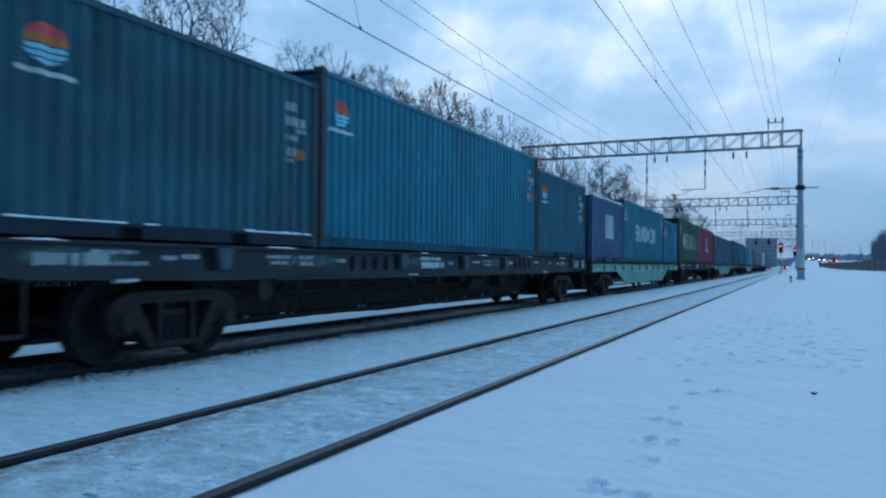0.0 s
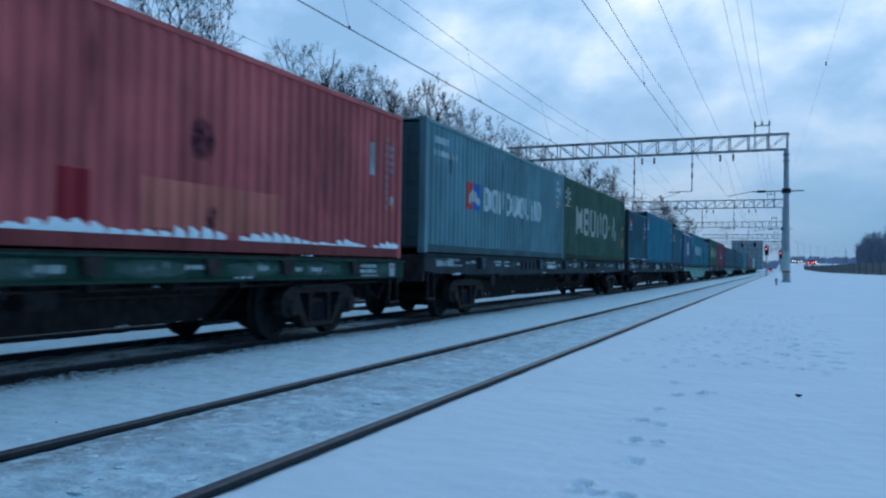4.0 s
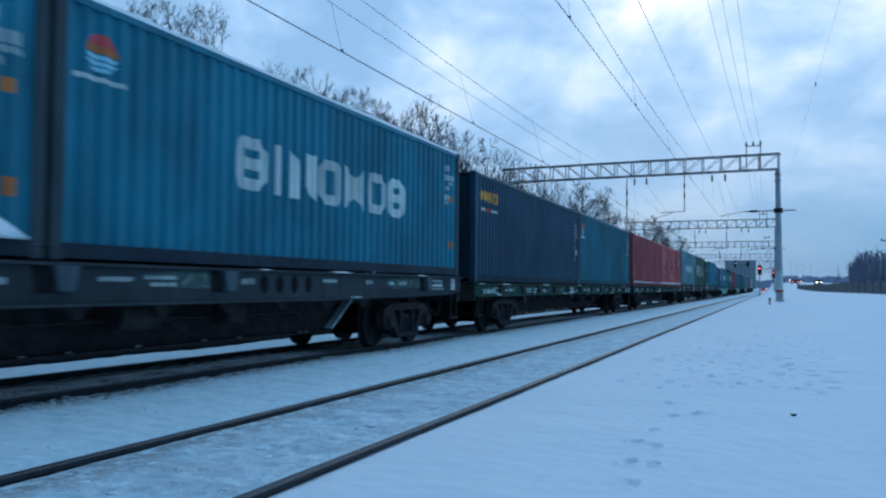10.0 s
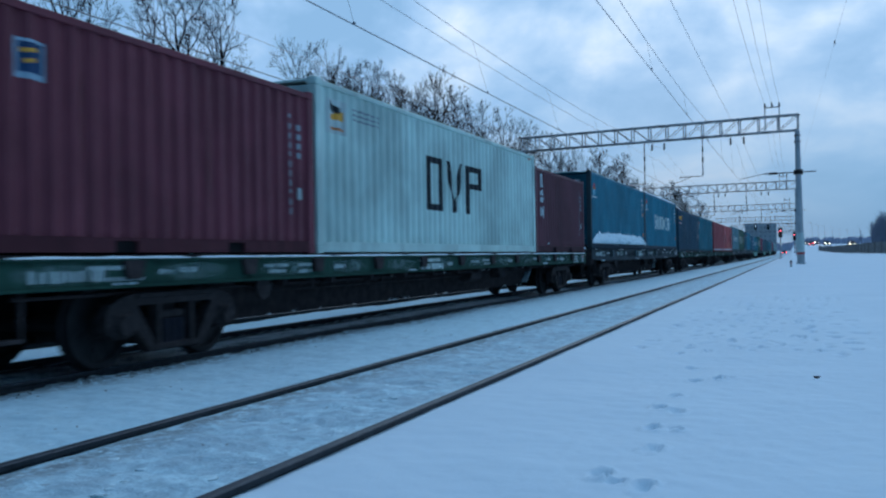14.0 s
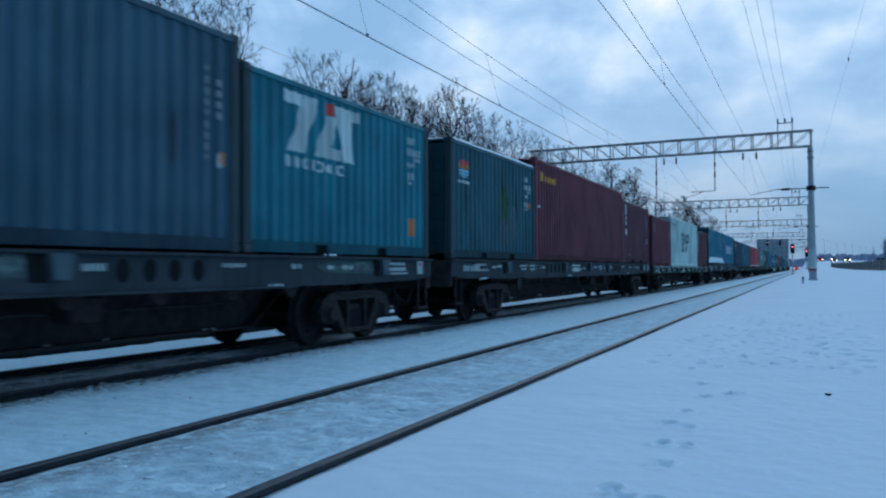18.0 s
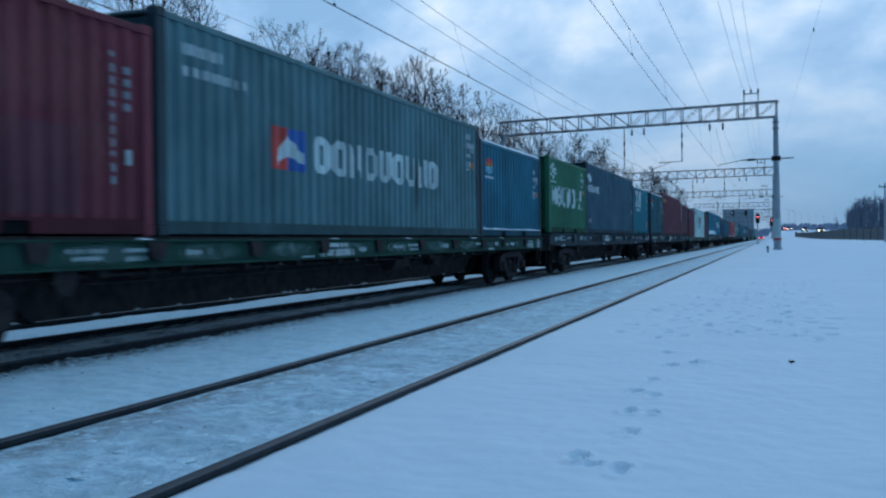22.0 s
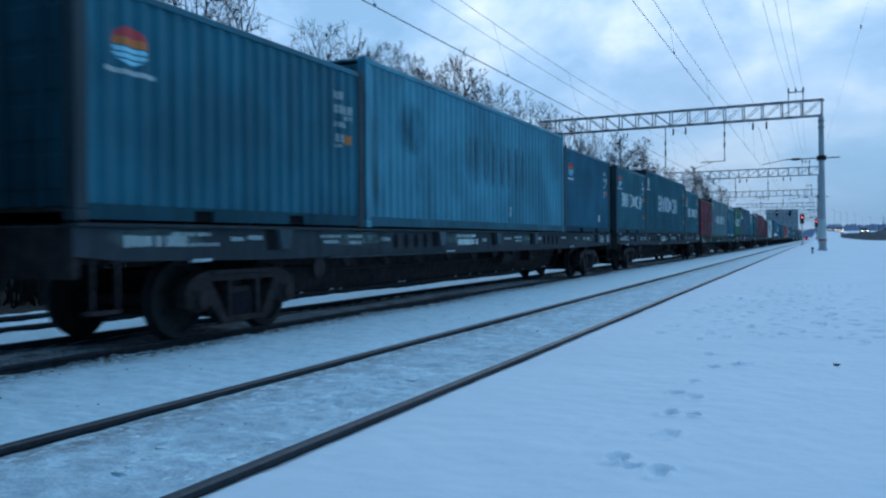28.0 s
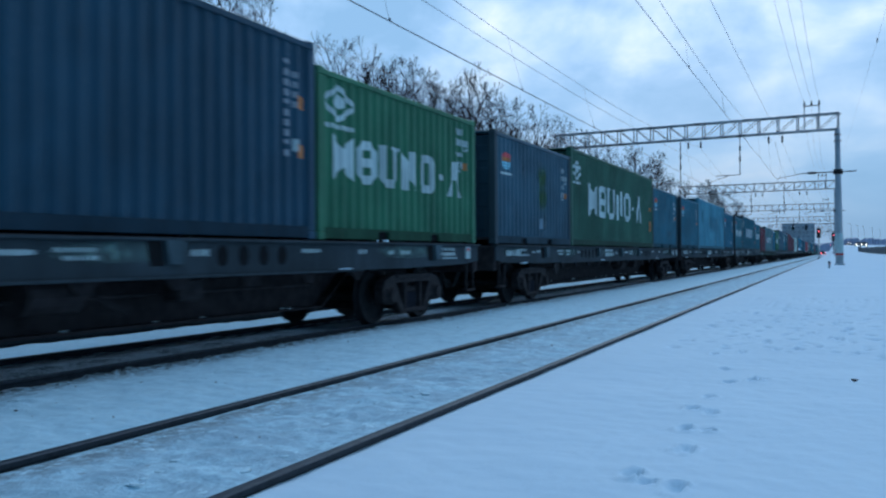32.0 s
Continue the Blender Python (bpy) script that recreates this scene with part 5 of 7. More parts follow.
    for s in (-1, 1):
        g = Geo()
        g.box(-1.22, 1.22, min(s * (half - 0.12), s * half), max(s * (half - 0.12), s * half), 0.80, dk - 0.03, 0.02)
        part("end_sill", g, UNDER, w)
        g = Geo()
        g.box(-0.16, 0.16, min(s * half, s * 12.62), max(s * half, s * 12.62), 0.92, 1.12, 0.02)
        g.box(-0.22, 0.20, min(s * 12.5, s * 12.80), max(s * 12.5, s * 12.80), 0.84, 1.20, 0.05)
        part("coupler", g, CASTING, w, "cast automatic coupler")
        g = Geo()
        g.tube((0.42, s * half, 0.85), (0.40, s * 12.65, 0.45), 0.03, n=7)
        g.tube((0.40, s * 12.65, 0.45), (0.30, s * 12.8, 0.62), 0.03, n=7)
        part("brake_hose", g, RUBBER, w)
    for y in (-9.3, 9.3) if kind != "A" else (-9.3, 9.5):
        build_bogie(w, y)
    return w


def sill_snow(w, kind, seed, ln0, ln1, gap0, gap1):
    """Ridges of snow left on the sill of one wagon."""
    rnd = random.Random(seed)
    dk, half, xs, y = DECK[kind] - (0.025 if kind == "B" else 0.008), 12.30, 1.24, -11.9
    while y < half - 0.6:
        ln = min(rnd.uniform(ln0, ln1), half - 0.1 - y)
        ridge = Geo()
        cuts = max(4, int(ln / 0.1))
        for i in range(cuts + 1):
            q = min(1.0, 0.5 * min(i, cuts - i)) * (rnd.uniform(0.25, 0.8) if ln1 < 2 else rnd.uniform(0.6, 1.0))
            q *= 0.5 if ln1 < 2 else 0.42
            yy = y + ln * i / cuts
            ridge.v += [(xs - 0.03, yy, dk - 0.012), (xs - 0.022, yy, dk - 0.012 + 0.056 * q), (xs + 0.03, yy, dk - 0.012 + 0.044 * q), (xs + 0.056, yy, dk - 0.018)]
        for i in range(cuts):
            for j in range(3):
                a = 4 * i + j
                ridge.f.append((a, a + 4, a + 5, a + 1))
        part("snow_ridge", ridge, SNOWCAP, w, "thin ridge of snow on the sill")
        y += ln + rnd.uniform(gap0, gap1)


# ---- shipping containers ----
WAVE = 0.278


def wave_x(y, y0, y1):
    """The corrugation: the depth of the side wall below its crests."""
    n = max(1, round((y1 - y0) / WAVE))
    u = ((y - y0) / (y1 - y0) * n) % 1.0
    for (a, p), (b, q) in zip(((0, 0), (0.26, 0), (0.5, 1), (0.76, 1), (1.0, 0)), ((0.26, 0), (0.5, 1), (0.76, 1), (1.0, 0))):
        if u <= b:
            return (p + (q - p) * (u - a) / (b - a)) * 0.040
    return 0.0


def wave_stops(y0, y1):
    n = max(1, round((y1 - y0) / WAVE))
    w = (y1 - y0) / n
    return sorted({round(y0 + (i + k) * w, 4) for i in range(n) for k in (0, 0.26, 0.5, 0.76, 1.0)})


def wave_wall(y0, y1, z0, z1, x):
    """A corrugated sheet at x, with its thickness on the inner side."""
    g = Geo()
    ys = wave_stops(y0, y1)
    s = 1 if x > 0 else -1
    for t in (0.0, 0.03):
        n = len(g.v)
        for y in ys:
            d = x - s * (wave_x(y, y0, y1) + t)
            g.v += [(d, y, z0), (d, y, z1)]
        for i in range(len(ys) - 1):
            g.f.append((n + 2 * i, n + 2 * i + 2, n + 2 * i + 3, n + 2 * i + 1))
    return g


class Paintwork:
    """Flat marks that follow the corrugation of the visible side wall."""

    def __init__(self, box, length):
        self.box, self.half, self.sets, self.mark, self.name = box, length / 2, {}, 0, "marking"
        self.y0, self.y1 = -self.half + 0.16, self.half - 0.16
        self.stops, self.lift, self.rise = wave_stops(self.y0, self.y1), 0.0, 0.0

    def piece(self, name="marking"):
        """Begins a mark of its own."""
        self.mark, self.name = self.mark + 1, name

    def strip(self, mat, ya, yb, lo_a, hi_a, lo_b=None, hi_b=None):
        lo_b, hi_b = (lo_a if lo_b is None else lo_b), (hi_a if hi_b is None else hi_b)
        lo_a, hi_a, lo_b, hi_b = (v + self.rise for v in (lo_a, hi_a, lo_b, hi_b))
        g = self.sets.setdefault((self.mark, self.name, mat.name), (mat, Geo()))[1]
        cuts = [ya] + [y for y in self.stops if ya + 0.004 < y < yb - 0.004] + [yb]
        for p, q in zip(cuts, cuts[1:]):
            kp, kq = (p - ya) / (yb - ya), (q - ya) / (yb - ya)
            xp, xq = 1.2072 + self.lift - wave_x(p, self.y0, self.y1), 1.2072 + self.lift - wave_x(q, self.y0, self.y1)
            g.quad((xp, p, lo_a + (lo_b - lo_a) * kp), (xq, q, lo_a + (lo_b - lo_a) * kq), (xq, q, hi_a + (hi_b - hi_a) * kq), (xp, p, hi_a + (hi_b - hi_a) * kp))

    def blotch(self, mat, ya, yb, za, zb, name="stain"):
        """A stain of its own, a hair above the paint."""
        self.piece(name)
        self.lift, was = self.lift + 0.0012, self.lift
        self.strip(mat, ya, yb, za, zb)
        self.lift = was
        self.piece()

    def bar(self, mat, *where):
        self.piece()
        self.strip(mat, *where)
        self.piece()

    def disc(self, mat, y, z, r, z_lo=-9.0, z_hi=9.0, wide=1.0):
        n = 12
        for i in range(n):
            a, b = y + wide * r * (2 * i / n - 1), y + wide * r * (2 * (i + 1) / n - 1)
            ha, hb = (math.sqrt(max(0.0, r * r - ((v - y) / wide) ** 2)) for v in (a, b))
            lo = [max(z - h, z_lo) for h in (ha, hb)]
            hi = [min(z + h, z_hi) for h in (ha, hb)]
            if max(hi[0] - lo[0], hi[1] - lo[1]) > 0:
                self.strip(mat, a, b, min(lo[0], hi[0]), hi[0], min(lo[1], hi[1]), hi[1])

    def slant(self, mat, y, w, run, z0, z1):
        """A bar w wide that leans by run from z0 up to z1."""
        self.piece("painted_shape")
        lean, ends = abs(run), sorted({0.0, min(w, abs(run)), max(w, abs(run)), w + abs(run)})

        def edges(q):
            return z0 + (z1 - z0) * max(0.0, min(1.0, (q - w) / lean)), z0 + (z1 - z0) * max(0.0, min(1.0, q / lean))

        for q, r in zip(ends, ends[1:]):
            (la, ha), (lb, hb) = edges(q), edges(r)
            if run > 0:
                self.strip(mat, y + q, y + r, la, ha + 0.001, lb, hb + 0.001)
            else:
                self.strip(mat, y + w - r, y + w - q, lb, hb + 0.001, la, ha + 0.001)
        self.piece()

    def glyphs(self, mat, y, z, h, w, shapes, gap=0.28, stroke=0.2, foot=0.0):
        """A row of plain bold shapes in the place of a brand name; foot: short bars over the open ones."""
        s = stroke * h
        t = s * 0.8
        for k in shapes:
            self.piece("painted_shape")
            if k in ("ring", "barred"):
                c = s * 0.8
                for a, b, la, lb in ((y, y + c, c, 0.0), (y + w - c, y + w, 0.0, c)):
                    self.strip(mat, a, b, z + la, z + h - la, z + lb, z + h - lb)
                self.strip(mat, y + c, y + s, z, z + h)
                self.strip(mat, y + w - s, y + w - c, z, z + h)
                self.strip(mat, y + s, y + w - s, z, z + t)
                self.strip(mat, y + s, y + w - s, z + h - t, z + h)
                if k == "barred":
                    self.strip(mat, y + s, y + w - s, z + 0.5 * h - 0.5 * t, z + 0.5 * h + 0.5 * t)
            elif k == "cup":
                c = s * 0.9
                self.strip(mat, y, y + c, z + c, z + h, z, z + h)
                self.strip(mat, y + c, y + s, z, z + h)
                self.strip(mat, y + w - s, y + w - c, z, z + h)
                self.strip(mat, y + w - c, y + w, z, z + h, z + c, z + h)
                self.strip(mat, y + s, y + w - s, z, z + t)
                if foot:
                    for a in (y - foot * h, y + w - s - foot * h):
                        self.strip(mat, a, a + foot * h, z + h - foot * h, z + h)
                        self.strip(mat, a + foot * h + s, a + 2 * foot * h + s, z + h - foot * h, z + h)
            elif k == "bar":
                self.strip(mat, y + w * 0.15, y + w * 0.15 + s, z, z + h)
                y -= w * 0.45
            elif k == "bow":
                m = y + w / 2
                self.strip(mat, y, m, z, z + h, z + 0.30 * h, z + 0.70 * h)
                self.strip(mat, m, y + w, z + 0.30 * h, z + 0.70 * h, z, z + h)
            elif k == "gate":
                self.strip(mat, y, y + w * 0.42, z, z + h, z, z + 0.70 * h)
                self.strip(mat, y + w * 0.58, y + w, z + 0.30 * h, z + h, z, z + h)
            elif k == "wedge":
                m = y + w / 2
                v, run = 2.0 * s, m - 0.3 * s - y
                cutoff = run * v / h
                self.strip(mat, y, y + cutoff, z, z + 0.01, z, z + v)
                self.strip(mat, y + cutoff, m - 0.3 * s, z, z + v, z + h - v, z + h)
                self.strip(mat, m - 0.3 * s, m + 0.3 * s, z + h - v, z + h)
                self.strip(mat, m + 0.3 * s, y + w - cutoff, z + h - v, z + h, z, z + v)
                self.strip(mat, y + w - cutoff, y + w, z, z + v, z, z + 0.01)
            elif k == "dash":
                self.strip(mat, y + w * 0.05, y + w * 0.42, z + h * 0.42, z + h * 0.42 + t * 0.7)
                y -= w * 0.45
            y += w * (1 + gap)
        self.piece()

    def emblem(self, y, z, r, pale=False):
        """A round emblem, red above and banded cyan below, over a white bar."""
        self.piece("emblem")
        if pale:
            self.disc(WHITE, y, z, r, wide=1.3)
        else:
            self.disc(PINKRED, y, z, r, z + 0.40 * r, wide=1.3)
            self.disc(ORANGE, y, z, r, z - 0.02 * r, z + 0.40 * r, wide=1.3)
            for top in (-0.10, -0.42, -0.74):
                self.disc(CYANP, y, z, r, z + (top - 0.24) * r, z + top * r, wide=1.3)
        self.bar(WHITE, y - 1.9 * r, y + 1.9 * r, z - 1.50 * r, z - 1.24 * r)

    def codes(self, y, top, orange=True, mat=None):
        """Bars in the place of the code block near the end of a wall."""
        mat = mat or WORN
        self.piece("code_block")
        for j, (a, b, dz, h) in enumerate(((0.0, 0.34, 0.0, 0.12), (0.0, 0.62, 0.20, 0.13), (0.30, 0.66, 0.35, 0.07), (0.0, 0.42, 0.46, 0.08), (0.02, 0.30, 0.64, 0.13), (0.02, 0.24, 0.80, 0.05))):
            n = max(2, round((b - a) / 0.085))
            for i in range(n):
                q = 0.72 if (i * 7 + j * 3) % 4 else 0.5
                self.strip(mat, y + a + (b - a) * i / n, y + a + (b - a) * (i + q) / n, top - dz - h, top - dz)
        if orange:
            self.bar(ORANGE, y + 0.38, y + 0.52, top - 0.79, top - 0.65)

    def upright_codes(self, y, top, n=9):
        self.piece("code_block")
        for i in range(n + 2):
            self.strip(DULL, y + 0.01, y + 0.11, top - 0.135 * i - (0.09 if i % 4 else 0.06), top - 0.135 * i)
            if i in (1, 2, 3, 4):
                self.strip(DULL, y + 0.24, y + 0.33, top - 0.135 * i - 0.085, top - 0.135 * i)
        self.strip(WORN, y + 0.25, y + 0.36, top - 1.22, top - 1.05)
        self.piece()

    def finish(self):
        for (_, name, _), (mat, g) in self.sets.items():
            me = bpy.data.meshes.new(name)
            me.from_pydata(g.v, [], g.f)
            me.materials.append(mat)
            bm = bmesh.new()
            bm.from_mesh(me)
            bmesh.ops.remove_doubles(bm, verts=bm.verts, dist=0.0008)
            bm.to_mesh(me)
            bm.free()
            ob = part(name, me, mat, self.box, mat.name.replace("_", " ") + " on the side wall")
            if name == "code_block":
                tagged(ob, kind="stuff")


SHARED = {}


def shared(key, make, mat, smooth=False):
    if key not in SHARED:
        SHARED[key] = make().mesh(key[0], mat, smooth)
    return SHARED[key]


def build_container(colour, length, height, label, foot):
    """A steel shipping container; its doors face the rear of the train."""
    mat = COL[colour]
    post = POSTS if colour in ("blue", "teal", "bright", "slate", "agedteal", "dustyblue", "greyblue", "darkteal", "azure", "petrol", "deepblue", "royal", "tealblue") else mat
    c = thing("shipping_container", label, "container", group="containers of the freight train")
    h, half = height, length / 2
    key = (colour, length, height)
    for s in (-1, 1):
        part("side_wall", shared(("side_wall", s) + key, lambda: wave_wall(-half + 0.16, half - 0.16, 0.17, h - 0.10, s * 1.205), mat), mat, c)
        part("top_rail", shared(("top_rail", s) + key, lambda: Geo().box(min(s * 1.14, s * 1.219), max(s * 1.14, s * 1.219), -half + 0.17, half - 0.17, h - 0.11, h - 0.03, 0.008), mat), mat, c)

        def low_rail():
            g = Geo()
            lo, hi = min(s * 1.14, s * 1.213), max(s * 1.14, s * 1.213)
            if length < 7:
                q = half - 0.17
                g.prism([(-q, 0.02), (-1.2, 0.02), (-1.2, 0.145), (-0.84, 0.145), (-0.84, 0.02), (0.84, 0.02), (0.84, 0.145), (1.2, 0.145), (1.2, 0.02), (q, 0.02), (q, 0.18), (-q, 0.18)], lo, hi)
            else:
                g.box(lo, hi, -half + 0.17, half - 0.17, 0.02, 0.18, 0.006)
            return g

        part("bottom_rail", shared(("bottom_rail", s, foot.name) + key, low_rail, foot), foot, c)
        if length < 7:
            for k in (-1.02, 1.02):
                # a black block fills the pocket in place of its inner shade
                part("fork_pocket", shared(("fork_pocket", s, k), lambda: Geo().box(min(s * 0.6, s * 1.17), max(s * 0.6, s * 1.17), k - 0.18, k + 0.18, 0.02, 0.14), HOLE), HOLE, c, "black block standing for the shade in a fork-lift pocket")
        for e in (-1, 1):
            part("corner_post", shared(("corner_post", s, e, post.name) + key, lambda: Geo().box(min(s * 1.07, s * 1.219), max(s * 1.07, s * 1.219), min(e * (half - 0.17), e * half), max(e * (half - 0.17), e * half), 0.118, h - 0.118, 0.01), post), post, c)
            for z in (0.0, h - 0.118):
                part("corner_casting", shared(("corner_casting", s, e, z, length, post.name), lambda: Geo().box(min(s * 1.057, s * 1.223), max(s * 1.057, s * 1.223), min(e * (half - 0.178), e * (half + 0.004)), max(e * (half - 0.178), e * (half + 0.004)), z, z + 0.118, 0.012), post), post, c)

    def front():
        g = wave_wall(-1.07, 1.07, 0.16, h - 0.1, half - 0.02)
        g.v = [(y, x, z) for x, y, z in g.v]
        return g

    part("front_wall", shared(("front_wall",) + key, front, mat), mat, c)
    part("roof", shared(("roof",) + key, lambda: Geo().box(-1.15, 1.15, -half + 0.02, half - 0.02, h - 0.065, h - 0.025, 0.01), mat), mat, c)
    part("floor", shared(("floor", length), lambda: Geo().box(-1.15, 1.15, -half + 0.02, half - 0.02, 0.10, 0.15), UNDER), UNDER, c)
    for s in (-1, 1):
        def door():
            g = Geo()
            lo, hi = min(s * 0.01, s * 1.06), max(s * 0.01, s * 1.06)
            face = [(-half + 0.06, 0.14), (-half + 0.02, 0.14)]
            for i in range(4):
                z, u = 0.3 + i * (h - 0.5) / 4, (h - 0.5) / 4 - 0.12
                face += [(-half + 0.02, z), (-half + 0.005, z + 0.03), (-half + 0.005, z + u - 0.03), (-half + 0.02, z + u)]
            g.prism(face + [(-half + 0.02, h - 0.12), (-half + 0.06, h - 0.12)], lo, hi)
            return g

        d = part("door", shared(("door", s) + key, door, DARKENED[colour]), DARKENED[colour], c)
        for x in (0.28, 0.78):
            part("lock_bar", shared(("lock_bar", s, x) + key, lambda: Geo().tube((s * x, -half - 0.02, 0.14), (s * x, -half - 0.02, h - 0.12), 0.018, n=6), DARKENED[colour]), DARKENED[colour], d)
    return c


def snow_cap(c, length, height, seed):
    """A thin layer of snow on the roof with a small upright edge."""
    g = Geo()
    across = (-1.217, -1.206, -1.12, -0.6, 0.0, 0.6, 1.12, 1.206, 1.217)
    n, m = 60 if length > 7 else 30, len(across) - 1
    for j, x in enumerate(across):
        for i in range(n + 1):
            y = -length / 2 + 0.03 + (length - 0.06) * i / n
            deep = 0.0 if j in (0, m) or i in (0, n) else 0.048 + 0.022 * noise.noise((x * 2, y * 1.5, seed)) + 0.012 * noise.noise((x * 5, y * 6, seed))
            g.v.append((x, y, height - 0.032 + deep))
    for j in range(m):
        for i in range(n):
            g.f.append((j * (n + 1) + i, j * (n + 1) + i + 1, (j + 1) * (n + 1) + i + 1, (j + 1) * (n + 1) + i))
    part("snow_cap", g, SNOWCAP, c, "thin layer of snow on the roof", smooth=True)


def snow_ribs(c, y0, y1, seed, tall, lo):
    """Tufts of blown snow caught at the foot of the ribs."""
    rnd = random.Random(seed)
    g = Geo()
    n = round((y1 - y0) / WAVE)
    for i in range(n):
        y = y0 + (i + 0.63) * (y1 - y0) / n
        if rnd.random() < 0.08:
            continue
        h, w = tall * rnd.uniform(0.2, 1.0) ** 1.7, rnd.uniform(0.10, 0.16)
        s = len(g.v)
        for k in range(7):
            f = k / 6
            q = math.sin(math.pi * min(1.0, max(0.0, f + rnd.uniform(-0.04, 0.04)))) ** 0.2
            yy = y + (f - 0.5) * 2 * w
            g.v += [(1.216, yy, lo), (1.222, yy, lo + 0.02 + 0.6 * h * q), (1.165, yy, lo + 0.022 + h * q * rnd.uniform(0.85, 1.1))]
        for k in range(6):
            for j in range(2):
                a = s + 3 * k + j
                g.f.append((a, a + 3, a + 4, a + 1))
    tagged(part("snow_ribs", g, SNOWCAP, c, "tufts of snow caught in the ribs", smooth=True), kind="stuff")


def snow_bank(c, y0, y1, high, seed, lo=0.02, holes=0.0):
    """A lumpy bank of snow along the foot of the side wall."""
    g = Geo()
    n, m = int((y1 - y0) / 0.05), 10
    for i in range(n + 1):
        y = y0 + (y1 - y0) * i / n
        k = min(1.0, 9 * min(i, n - i) / n) ** 0.5
        top = high * k * (0.86 + 0.16 * noise.noise((y * 0.9, seed, 0)) + 0.13 * noise.noise((y * 4.0, seed, 2)))
        top = max(0.015, top - holes * max(0.0, noise.noise((y * 2.2, seed, 7))))
        for j in range(m + 1):
            f = j / m
            lump = noise.noise((y * 2.6, f * 2.5, seed)) + 0.6 * noise.noise((y * 6.5, f * 6.0, seed))
            out = 0.24 * min(1.0, 0.35 + 6 * f) * (1 - 0.92 * f) * (0.5 + 0.5 * k) * (0.85 + 0.8 * lump)
            rise = 0.5 * top * max(0.0, noise.noise((y * 3.3, seed, 11)) - 0.12) * (1 - f) ** 2
            g.v.append((1.195 + max(0.012, out) * min(1.0, high * 2.2) if j < m else 1.185, y, lo + rise + top * f))
    for i in range(n):
        for j in range(m):
            a = i * (m + 1) + j
            g.f.append((a, a + m + 1, a + m + 2, a + 1))
    part("snow_bank", g, SNOWCAP, c, "lumpy snow clinging along the foot of the wall", smooth=True)


HC, STD = 2.68, 2.40
FORTY, TWENTY = 12.192, 6.058
FRONT40, REAR40 = 6.13, -6.13          # two forty-foot boxes
MID, FRONT20, REAR20 = 0.0, 9.21, -9.21  # twenty, forty, twenty


def load(wagon, kind, colour, off, label, style=None, cap=False, grimy=False):
    """Builds one container, paints it, and sets it in the train."""
    length = FORTY if off in (FRONT40, REAR40, MID) else TWENTY
    h = HC if length > 7 else STD
    height = h + (0.08 if kind == "A" else 0.0)
    c = build_container(colour, length, height, label, COL["grimy"] if grimy else DARKENED[colour])
    p = Paintwork(c, length)
    p.rise = height - h
    e = length / 2
    if style:
        style(p, e, h, c)
    if colour in ("dustyblue", "faded", "darkteal", "rosewood", "dullred", "agedteal", "slate", "winered", "duskgreen", "greyteal", "red"):
        rnd = random.Random(int(wagon * 31 + off * 7))
        for _ in range(4 if length > 7 else 3):
            y, w, top = rnd.uniform(-e + 0.4, e - 0.9), rnd.uniform(0.08, 0.28), rnd.uniform(1.2, h - 0.13)
            p.blotch(RUSTSTAIN, y, y + w, max(0.19, top - rnd.uniform(0.5, 1.3)), top, "rust_streak")
    p.finish()
    if cap:
        snow_cap(c, length, height, off + wagon)
    TRAIN.append((c, -wagon * PITCH + off, RISE + DECK[kind] + 0.002))
    return c


def st_emblem_snow(p, e, h, c):
    st_emblem(p, e, h, c)
    snow_ribs(c, 1.1, e - 0.2, 12, 0.03, 0.178)
    snow_ribs(c, -e + 0.3, -0.6, 13, 0.012, 0.178)


def st_emblem(p, e, h, c):
    p.emblem(-e + (0.70 if e > 4 else 0.82), h - 0.62, 0.205)
    p.codes(e - 0.92, h - 0.42)


BIGNAME = ("barred", "bar", "gate", "ring", "bow", "ring", "barred")


def st_bigname(p, e, h, c, mat=None):
    p.emblem(-e + (0.70 if e > 4 else 0.75), h - 0.55, 0.205, pale=mat is not None)
    if e > 4:
        p.glyphs(mat or WHITE, -2.85, 0.98, 0.72, 0.78, BIGNAME, 0.15, 0.28)
    else:
        p.glyphs(mat or WHITE, -2.0, 0.93, 0.52, 0.545, BIGNAME, 0.15, 0.28)
    p.codes(e - 0.92, h - 0.35)
    p.bar(ORANGE, e - 0.55, e - 0.36, 0.52, 0.68)


def st_bigname_pale(p, e, h, c):
    st_bigname(p, e, h, c, PALEWHITE)


